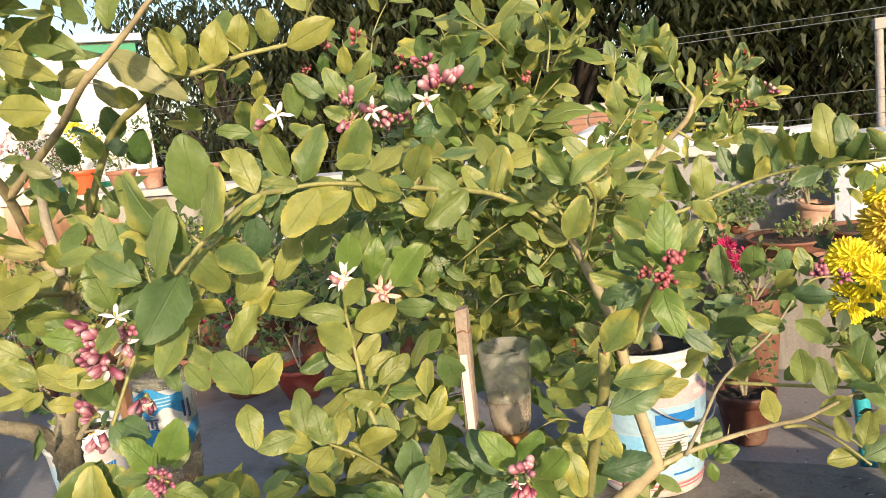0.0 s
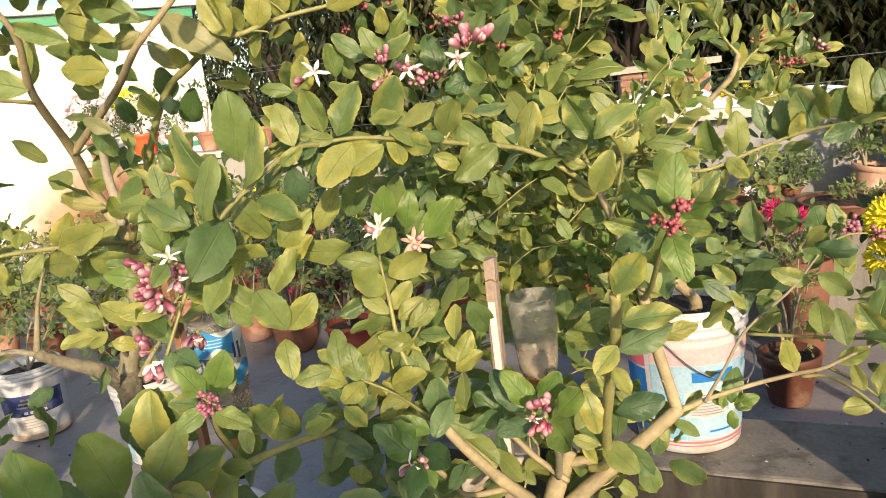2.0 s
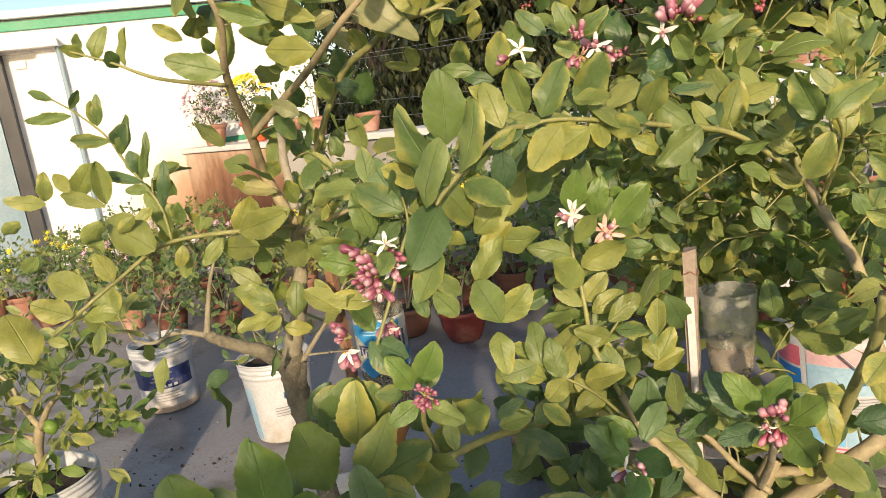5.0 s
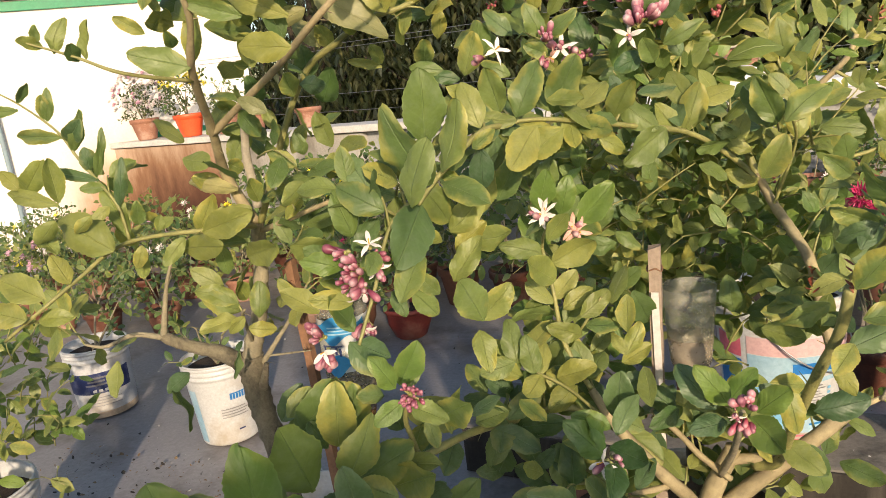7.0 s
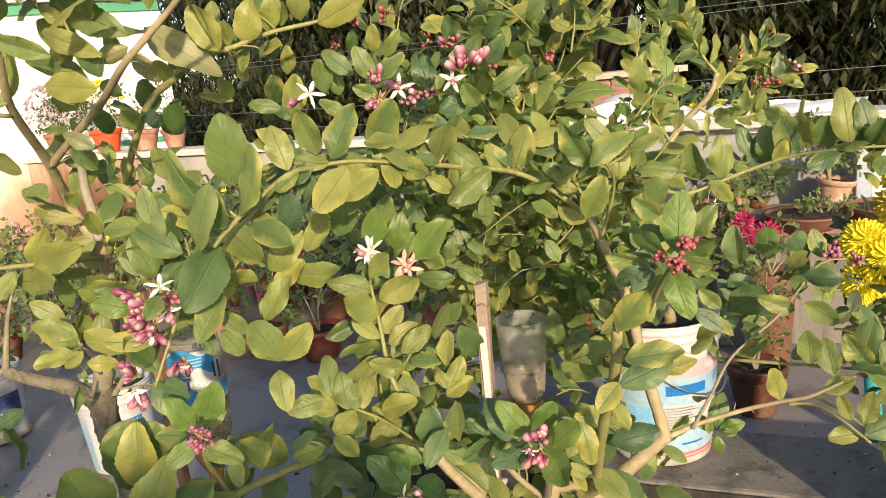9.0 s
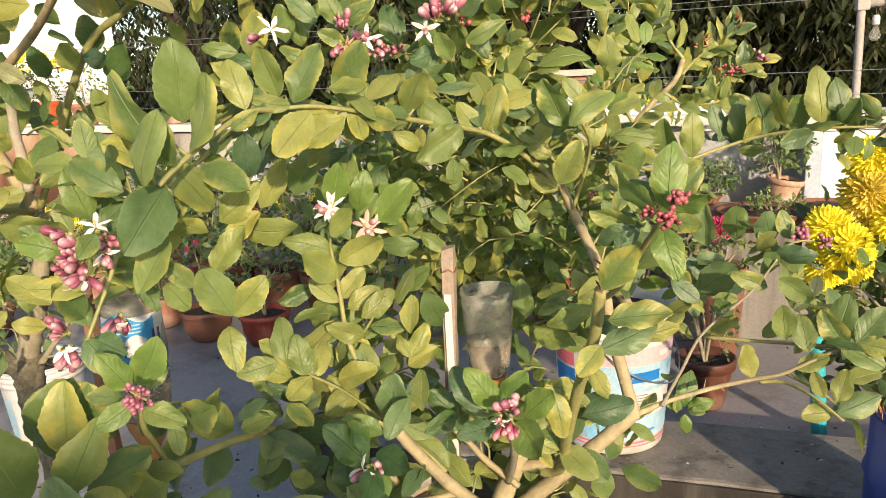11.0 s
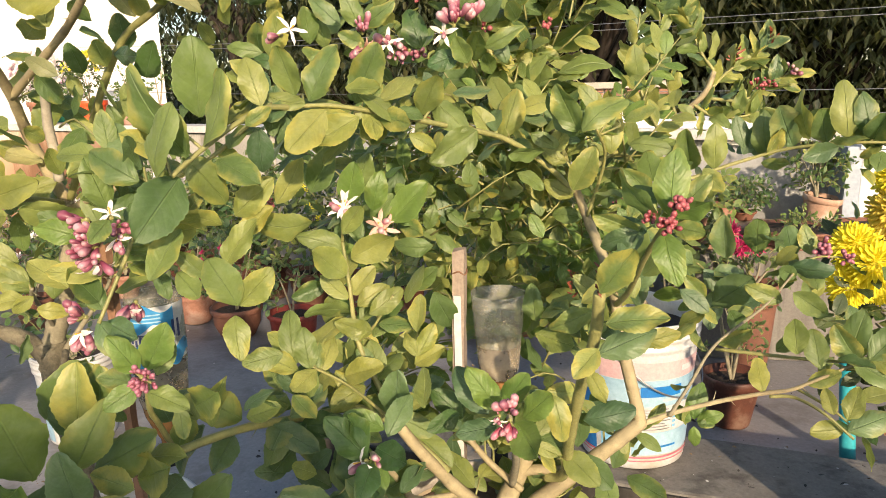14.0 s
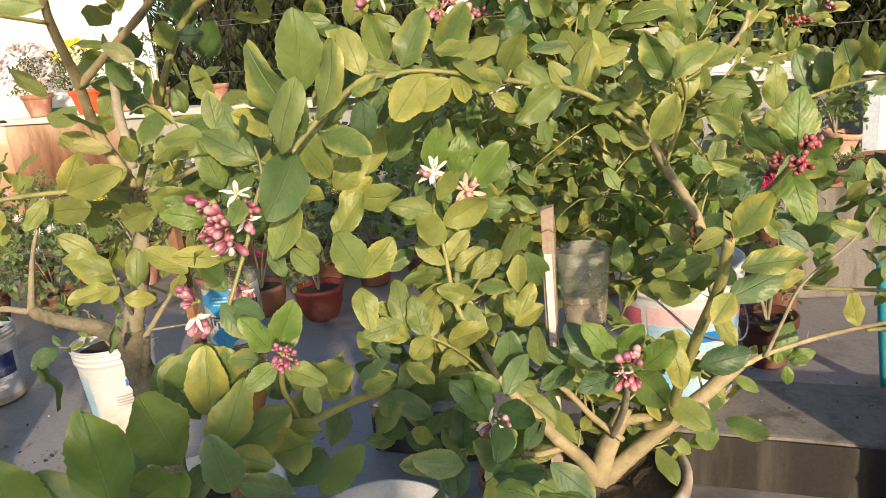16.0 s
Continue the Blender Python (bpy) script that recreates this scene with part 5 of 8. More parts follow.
    tree.leaf("g", (0.449, 0.908, 0.949), (0.418, 0.894, 0.969), 0.29, -8)
    tree.leaf("y", (0.429, 0.880, 0.921), (0.380, 0.871, 0.944), 0.25, 2)
    tree.leaf("g", (0.436, 0.854, 0.941), (0.478, 0.836, 0.915), 0.29, -4)
    tree.leaf("g", (0.384, 0.892, 0.867), (0.358, 0.890, 0.906), 0.29, 3)
    tree.leaf("b", (0.383, 1.128, 0.922), (0.375, 1.107, 0.999), 0.28, -10)
    tree.leaf("g", (0.437, 1.152, 0.925), (0.433, 1.129, 0.999), 0.29, -9)
    tree.leaf("b", (0.494, 1.145, 0.920), (0.470, 1.116, 0.991), 0.29, 8)
    tree.leaf("g", (0.517, 1.119, 0.934), (0.502, 1.133, 0.984), 0.29, 10)
    tree.leaf("g", (0.337, 0.959, 0.899), (0.305, 0.953, 0.934), 0.27, 5)
    tree.leaf("b", (0.323, 1.028, 0.933), (0.294, 1.010, 0.963), 0.29, 9)
    tree.leaf("b", (0.440, 0.910, 0.962), (0.488, 0.875, 0.960), 0.25, 41)
    tree.leaf("g", (0.350, 0.887, 0.851), (0.393, 0.875, 0.876), 0.25, 42)
    tree.leaf("g", (0.422, 0.861, 0.854), (0.439, 0.844, 0.882), 0.29, 1)
    tree.leaf("g", (-0.325, 0.427, 0.883), (-0.312, 0.417, 0.954), 0.29, 2)
    tree.leaf("y", (-0.425, 0.462, 0.886), (-0.403, 0.493, 0.915), 0.29, -9)
    tree.leaf("y", (-0.219, 0.480, 0.867), (-0.215, 0.502, 0.922), 0.25, 42)
    tree.leaf("b", (-0.184, 0.588, 0.831), (-0.183, 0.537, 0.806), 0.29, 2)
    tree.leaf("d", (-0.176, 0.606, 0.810), (-0.110, 0.592, 0.825), 0.27, 9)
    tree.leaf("b", (-0.076, 0.470, 0.796), (-0.127, 0.451, 0.815), 0.28, -2)
    tree.leaf("y", (-0.130, 0.548, 0.781), (-0.154, 0.527, 0.802), 0.29, 0)
    tree.leaf("b", (-0.143, 0.566, 0.778), (-0.118, 0.564, 0.804), 0.29, 13)
    tree.leaf("b", (-0.194, 0.595, 0.751), (-0.219, 0.564, 0.763), 0.29, -11)
    tree.leaf("d", (-0.099, 0.571, 0.751), (-0.098, 0.565, 0.813), 0.29, -13)
    tree.leaf("d", (-0.039, 0.437, 0.809), (0.020, 0.437, 0.817), 0.26, 6)
    tree.leaf("l", (0.010, 0.406, 0.808), (-0.020, 0.387, 0.833), 0.29, 10)
    tree.leaf("l", (0.015, 0.374, 0.831), (0.090, 0.356, 0.856), 0.25, 47)
    tree.leaf("y", (-0.172, 0.703, 0.818), (-0.129, 0.666, 0.796), 0.28, -3)
    tree.leaf("d", (-0.030, 0.497, 0.779), (-0.043, 0.491, 0.809), 0.29, -12)
    tree.leaf("l", (-0.045, 0.557, 0.843), (-0.093, 0.554, 0.863), 0.25, -27)

    tree.leaf("y", (-0.426, 0.900, 1.300), (-0.437, 0.875, 1.336), 0.26, 0)
    tree.leaf("y", (-0.427, 0.900, 1.295), (-0.479, 0.875, 1.312), 0.14, 0)
    tree.leaf("g", (-0.280, 0.780, 1.277), (-0.324, 0.755, 1.287), 0.22, 0)
    tree.leaf("g", (-0.363, 0.930, 1.283), (-0.352, 0.905, 1.335), 0.3, 0)
    tree.leaf("y", (-0.217, 0.680, 1.266), (-0.190, 0.655, 1.312), 0.28, 0)
    tree.leaf("g", (-0.243, 0.860, 1.291), (-0.238, 0.835, 1.340), 0.3, 0)
    tree.leaf("d", (-0.337, 0.920, 1.365), (-0.377, 0.895, 1.375), 0.28, 0)
    tree.leaf("Y", (-0.332, 0.920, 1.327), (-0.314, 0.895, 1.367), 0.26, 0)
    tree.leaf("b", (-0.194, 0.860, 1.315), (-0.231, 0.835, 1.355), 0.24, 0)
    tree.leaf("g", (-0.134, 0.780, 1.303), (-0.146, 0.755, 1.348), 0.28, 0)
    tree.leaf("g", (-0.130, 0.780, 1.303), (-0.088, 0.755, 1.324), 0.24, 0)
    tree.leaf("y", (-0.134, 0.840, 1.334), (-0.103, 0.815, 1.363), 0.22, 0)
    tree.leaf("Y", (-0.163, 0.880, 1.346), (-0.152, 0.855, 1.382), 0.26, 0)
    tree.leaf("g", (-0.125, 0.770, 1.280), (-0.151, 0.745, 1.296), 0.28, 0)
    tree.leaf("d", (-0.097, 0.940, 1.282), (-0.107, 0.915, 1.337), 0.34, 0)
    tree.leaf("g", (-0.035, 0.860, 1.347), (-0.031, 0.835, 1.380), 0.3, 0)
    tree.leaf("g", (-0.008, 0.880, 1.352), (0.017, 0.855, 1.380), 0.32, 0)
    tree.leaf("g", (0.005, 0.880, 1.350), (0.048, 0.855, 1.372), 0.22, 0)
    tree.leaf("g", (-0.006, 0.800, 1.313), (0.022, 0.775, 1.343), 0.24, 0)
    tree.leaf("d", (-0.003, 0.800, 1.266), (-0.044, 0.775, 1.249), 0.28, 0)
    tree.leaf("g", (0.010, 0.790, 1.254), (-0.001, 0.765, 1.286), 0.32, 0)
    tree.leaf("b", (0.015, 0.860, 1.311), (0.047, 0.835, 1.341), 0.28, 0)
    tree.leaf("g", (0.019, 0.860, 1.275), (0.071, 0.835, 1.297), 0.2, 0)
    tree.leaf("d", (-0.208, 0.900, 1.352), (-0.193, 0.875, 1.375), 0.28, 0)
    tree.leaf("d", (-0.116, 0.920, 1.355), (-0.135, 0.895, 1.374), 0.24, 0)
    tree.leaf("y", (-0.129, 0.840, 1.259), (-0.140, 0.815, 1.278), 0.28, 0)
    tree.leaf("g", (-0.187, 0.800, 1.258), (-0.218, 0.775, 1.281), 0.24, 0)
    tree.leaf("g", (-0.236, 0.900, 1.286), (-0.232, 0.875, 1.321), 0.3, 0)
    tree.leaf("d", (-0.282, 0.860, 1.260), (-0.328, 0.835, 1.275), 0.22, 0)
    tree.leaf("g", (-0.130, 0.920, 1.256), (-0.135, 0.895, 1.279), 0.28, 0)
    tree.leaf("g", (0.017, 0.920, 1.241), (0.008, 0.895, 1.276), 0.28, 0)
    tree.leaf("b", (0.040, 0.920, 1.255), (0.030, 0.895, 1.290), 0.28, 0)
    tree.leaf("g", (0.049, 0.980, 1.340), (0.069, 0.955, 1.378), 0.22, 0)
    tree.leaf("y", (0.082, 1.020, 1.320), (0.109, 0.995, 1.346), 0.26, 0)
    tree.leaf("g", (0.070, 1.020, 1.348), (0.050, 0.995, 1.384), 0.22, 0)
    tree.leaf("g", (-0.325, 0.345, 0.867), (-0.350, 0.333, 0.952), 0.34, 0)
    tree.leaf("l", (-0.305, 0.228, 0.890), (-0.294, 0.216, 0.992), 0.24, 0)
    tree.leaf("l", (-0.416, 0.245, 0.842), (-0.424, 0.233, 0.936), 0.34, 0)
    tree.leaf("b", (-0.376, 0.275, 0.829), (-0.407, 0.263, 0.908), 0.3, 0)
    tree.leaf("b", (-0.346, 0.300, 0.846), (-0.352, 0.288, 0.925), 0.28, 0)
    tree.leaf("b", (-0.268, 0.334, 0.847), (-0.271, 0.322, 0.913), 0.28, 0)
    tree.leaf("l", (-0.362, 0.315, 0.839), (-0.269, 0.303, 0.909), 0.26, 0)
    tree.leaf("g", (-0.293, 0.360, 0.872), (-0.250, 0.348, 0.933), 0.3, 0)
    tree.leaf("g", (-0.306, 0.400, 0.849), (-0.235, 0.388, 0.894), 0.28, 0)
    tree.leaf("g", (-0.249, 0.385, 0.843), (-0.292, 0.373, 0.864), 0.3, 0)
    tree.leaf("g", (-0.263, 0.410, 0.839), (-0.192, 0.398, 0.873), 0.3, 0)
    tree.leaf("b", (-0.250, 0.410, 0.804), (-0.189, 0.398, 0.867), 0.24, 0)
    tree.leaf("b", (-0.224, 0.370, 0.822), (-0.278, 0.358, 0.842), 0.26, 0)
    tree.leaf("g", (-0.227, 0.430, 0.782), (-0.176, 0.418, 0.837), 0.26, 0)
    tree.leaf("g", (-0.388, 0.430, 0.882), (-0.326, 0.418, 0.952), 0.24, 0)
    tree.leaf("g", (-0.320, 0.430, 0.885), (-0.299, 0.418, 0.951), 0.3, 0)
    tree.leaf("l", (-0.520, 0.230, 0.844), (-0.509, 0.218, 0.896), 0.34, 0)
    tree.leaf("g", (-0.216, 0.450, 0.904), (-0.165, 0.438, 0.938), 0.32, 0)
    tree.leaf("g", (-0.227, 0.440, 0.909), (-0.216, 0.428, 0.877), 0.26, 0)
    tree.leaf("g", (-0.348, 0.420, 0.873), (-0.356, 0.408, 0.911), 0.28, 0)
    tree.leaf("g", (-0.244, 0.420, 0.881), (-0.260, 0.408, 0.897), 0.28, 0)
    tree.leaf("b", (-0.329, 0.330, 0.830), (-0.285, 0.318, 0.869), 0.28, 0)

    b = tree.blossom
    # beside the fork
    b((0.101, 0.546, 0.885), 15, 0, 0.0195, mat=M_bud_red, spread=0.011, toward=(0.05, -0.6, 0.75), loose=0.7)
    b((0.101, 0.546, 0.873), 13, 0, 0.0185, mat=M_bud_red, spread=0.011, toward=(0.05, -0.6, -0.75), loose=0.7)
    b((0.091, 0.536, 0.882), 4, 5, 0.010, mat=M_bud_red, spread=0.006)
    b((-0.213, 0.374, 0.968), 46, 0, 0.0100, mat=M_bud_deep, spread=0.0095, toward=(0.1, -0.9, 0.3), loose=1.7)
    # the big drooping cluster beside the grey tree, from its top down
    b((-0.248, 0.402, 1.114), 0, 5, 0.0175, spread=0.004, toward=(0.15, -0.35, 0.9))
    b((-0.268, 0.394, 1.113), 8, 0, 0.018, spread=0.010, toward=(-0.9, -0.4, 0.15), loose=0.5)
    b((-0.250, 0.408, 1.102), 8, 0, 0.018, mat=M_bud_deep, spread=0.010, toward=(0.8, -0.5, 0.1), loose=0.6)
    b((-0.257, 0.388, 1.089), 34, 0, 0.0160, spread=0.017, toward=(-0.3, -0.9, 0.1), loose=1.1)
    b((-0.249, 0.378, 1.080), 5, 5, 0.0175, spread=0.005, toward=(0.1, -0.6, -0.8))
    b((-0.241, 0.398, 1.096), 4, 3, 0.015, spread=0.004, toward=(0.8, -0.5, -0.3))
    b((-0.321, 0.512, 0.996), 20, 3, 0.020, spread=0.012, toward=(0.1, -0.5, -0.85), loose=0.7)
    b((-0.366, 0.484, 0.984), 14, 0, 0.020, spread=0.012, toward=(-0.6, -0.6, 0.45), loose=0.7)
    b((-0.362, 0.480, 0.970), 12, 3, 0.020, spread=0.010, toward=(-0.1, -0.5, -0.85), loose=0.6)
    # the middle of the crown
    b((-0.132, 0.690, 1.072), 4, 10, 0.022, spread=0.008, toward=(-0.2, -0.6, 0.7))
    b((-0.108, 0.750, 1.037), 4, 10, 0.022, spread=0.010, toward=(0.3, -0.7, 0.1), pink=True)
    b((-0.037, 0.489, 0.845), 5, 0, 0.013, spread=0.010, toward=(0.5, -0.8, 0.0))
    b((-0.042, 0.486, 0.842), 1, 4, 0.020, spread=0.006, toward=(-0.5, -0.7, -0.5))
    # along the top
    b((-0.170, 0.620, 1.286), 7, 0, 0.016, spread=0.008, toward=(-0.7, -0.6, 0.0), loose=0.6)
    b((-0.161, 0.620, 1.290), 0, 5, 0.020, spread=0.004, toward=(0.2, -0.6, 0.7))
    b((-0.127, 0.770, 1.296), 14, 0, 0.018, spread=0.012, toward=(0.1, -0.5, 0.8), loose=0.7)
    b((-0.129, 0.765, 1.282), 6, 5, 0.018, spread=0.008, toward=(0.0, -0.6, -0.7), pink=True, loose=0.6)
    b((-0.124, 0.865, 1.283), 3, 5, 0.024, spread=0.006, toward=(-0.3, -0.5, 0.6))
    b((-0.112, 0.870, 1.277), 12, 0, 0.019, spread=0.012, toward=(0.2, -0.7, -0.4), loose=0.9)
    b((-0.103, 0.900, 1.278), 7, 0, 0.017, mat=M_bud_dark, spread=0.014, toward=(-0.4, -0.8, 0.1))
    b((-0.102, 0.970, 1.276), 12, 0, 0.020, mat=M_bud_deep, spread=0.012, toward=(-0.1, -0.9, 0.1))
    b((-0.008, 0.790, 1.301), 16, 0, 0.024, spread=0.016, toward=(-0.1, -0.5, 0.8), loose=0.7)
    b((0.007, 0.800, 1.304), 9, 0, 0.026, spread=0.012, toward=(0.4, -0.4, 0.8), loose=0.45)
    b((-0.018, 0.785, 1.291), 2, 5, 0.022, spread=0.004, toward=(-0.5, -0.7, -0.3))
    b((-0.020, 0.800, 1.336), 14, 0, 0.016, mat=M_bud_deep, spread=0.013, toward=(-0.2, -0.6, 0.6), loose=1.0)
    b((-0.087, 0.920, 1.356), 6, 0, 0.016, mat=M_bud_dark, spread=0.014)
    b((-0.005, 0.900, 1.344), 5, 0, 0.018, spread=0.010, toward=(0.2, -0.5, 0.8))
    b((0.001, 0.950, 1.307), 5, 0, 0.016, mat=M_bud_dark)
    b((-0.230, 0.900, 1.363), 8, 0, 0.014, mat=M_bud_dark, spread=0.010)
    b((-0.186, 0.880, 1.391), 8, 0, 0.016, mat=M_bud_dark, spread=0.014)
    b((-0.138, 0.870, 1.389), 4, 5, 0.020, mat=M_bud_dark, spread=0.010, pink=True)
    b((-0.187, 0.880, 1.416), 7, 0, 0.018, spread=0.012, toward=(0, -0.5, 0.8))
    b((0.264, 0.522, 1.113), 24, 0, 0.0125, mat=M_bud_dark, spread=0.0050, loose=1.2)
    b((0.255, 0.516, 1.094), 24, 0, 0.0125, mat=M_bud_dark, spread=0.0055, loose=1.2)
    b((0.239, 0.530, 1.098), 14, 0, 0.0100, mat=M_bud_dark, spread=0.005, loose=1.2)
    b((0.638, 1.075, 1.128), 6, 5, 0.026)
    b((0.531, 1.100, 0.947), 22, 0, 0.020, mat=M_bud_deep, spread=0.009, loose=1.0)
    b((0.562, 1.090, 0.935), 14, 0, 0.017, mat=M_bud_deep, spread=0.007, loose=1.0)
    b((-0.240, 0.700, 1.077), 10, 0, 0.011, mat=M_bud_dark, spread=0.009)
    b((0.090, 1.000, 1.307), 8, 0, 0.016, mat=M_bud_dark)
    tree.sprout((0.196, 0.500, 1.028), 12, 0.014)
    tree.sprout((0.166, 0.540, 1.015), 9, 0.013)
    tree.sprout((-0.040, 0.780, 1.165), 5, 0.014)
    # twigs of the inner crown
    rnd = random.Random(21)
    inner = []
    for i in range(64):
        x, y, z = rnd.uniform(-0.26, 0.24), rnd.uniform(0.95, 1.20), rnd.uniform(0.80, 1.20)
        if x < -0.10 and z < 0.93:
            z += 0.16
        d = Vector((rnd.uniform(-0.6, 0.6), rnd.uniform(-0.5, 0.2), rnd.uniform(-0.1, 0.8))).normalized() * rnd.uniform(0.08, 0.16)
        inner.append(((x, y, z), (x + d.x, y + d.y, z + d.z), rnd.randrange(5, 9), rnd.uniform(0.036, 0.056)))
    tree.foliage(inner[:32], LEAF["g"])
    tree.foliage(inner[32:50], LEAF["y"])
    tree.foliage(inner[50:], LEAF["l"])
    upper = []
    for i in range(24):
        x, y, z = rnd.uniform(-0.20, 0.16), rnd.uniform(0.92, 1.15), rnd.uniform(1.20, 1.36)
        d = Vector((rnd.uniform(-0.7, 0.7), rnd.uniform(-0.4, 0.2), rnd.uniform(0.1, 0.9))).normalized() * rnd.uniform(0.07, 0.14)
        upper.append(((x, y, z), (x + d.x, y + d.y, z + d.z), rnd.randrange(4, 7), rnd.uniform(0.045, 0.065)))
    tree.foliage(upper[:14], LEAF["g"])
    tree.foliage(upper[14:], LEAF["y"])
    middle = []
    for i in range(96):
        x, y, z = rnd.uniform(-0.18, 0.26), rnd.uniform(0.88, 1.08), rnd.uniform(0.74, 1.12)
        d = Vector((rnd.uniform(-0.7, 0.7), rnd.uniform(-0.5, 0.3), rnd.uniform(-0.2, 0.8))).normalized() * rnd.uniform(0.07, 0.13)
        if -0.07 < x < 0.09 and 0.74 < z < 0.98 and y < 0.95:
            y += 0.14
        middle.append(((x, y, z), (x + d.x, y + d.y, z + d.z), rnd.randrange(5, 8), rnd.uniform(0.034, 0.054)))
    tree.foliage(middle[:34], LEAF["g"], rows=6)
    tree.foliage(middle[34:64], LEAF["y"], rows=6)
    tree.foliage(middle[64:], LEAF["l"], rows=6)
    side = []
    for i in range(26):
        x, y, z = rnd.uniform(0.30, 0.56), rnd.uniform(1.0, 1.22), rnd.uniform(0.86, 1.0)
        d = Vector((rnd.uniform(-0.7, 0.7), rnd.uniform(-0.5, 0.3), rnd.uniform(-0.1, 0.6))).normalized() * rnd.uniform(0.07, 0.12)
        side.append(((x, y, z), (x + d.x, y + d.y, z + d.z), rnd.randrange(3, 6), rnd.uniform(0.05, 0.07)))
    tree.foliage(side[:13], LEAF["g"], rows=6)
    tree.foliage(side[13:], LEAF["b"], rows=6)
    crown = []
    for i in range(30):
        x, y, z = rnd.uniform(-0.24, 0.20), rnd.uniform(1.00, 1.18), rnd.uniform(1.12, 1.33)
        d = Vector((rnd.uniform(-0.7, 0.7), rnd.uniform(-0.5, 0.3), rnd.uniform(0, 0.9))).normalized() * rnd.uniform(0.07, 0.13)
        crown.append(((x, y, z), (x + d.x, y + d.y, z + d.z), rnd.randrange(3, 6), rnd.uniform(0.058, 0.084)))
    tree.foliage(crown[:20], LEAF["g"], rows=6)
    tree.foliage(crown[20:], LEAF["y"], rows=6)
    low = []
    for i in range(9):
        x, y, z = rnd.uniform(-0.38, -0.06), rnd.uniform(0.46, 0.66), rnd.uniform(0.74, 0.87)
        d = Vector((rnd.uniform(-0.7, 0.5), rnd.uniform(-0.6, 0.2), rnd.uniform(-0.1, 0.5))).normalized() * rnd.uniform(0.06, 0.10)
        low.append(((x, y, z), (x + d.x, y + d.y, z + d.z), rnd.randrange(3, 6), rnd.uniform(0.055, 0.078)))
    tree.foliage(low[:5], LEAF["g"], rows=7)
    tree.foliage(low[5:], LEAF["b"], rows=7)
    tree.clothe(235, 0.052, [LEAF["g"], LEAF["y"], LEAF["b"], LEAF["g"], LEAF["y"]], 61, back=0.7)
    return tree


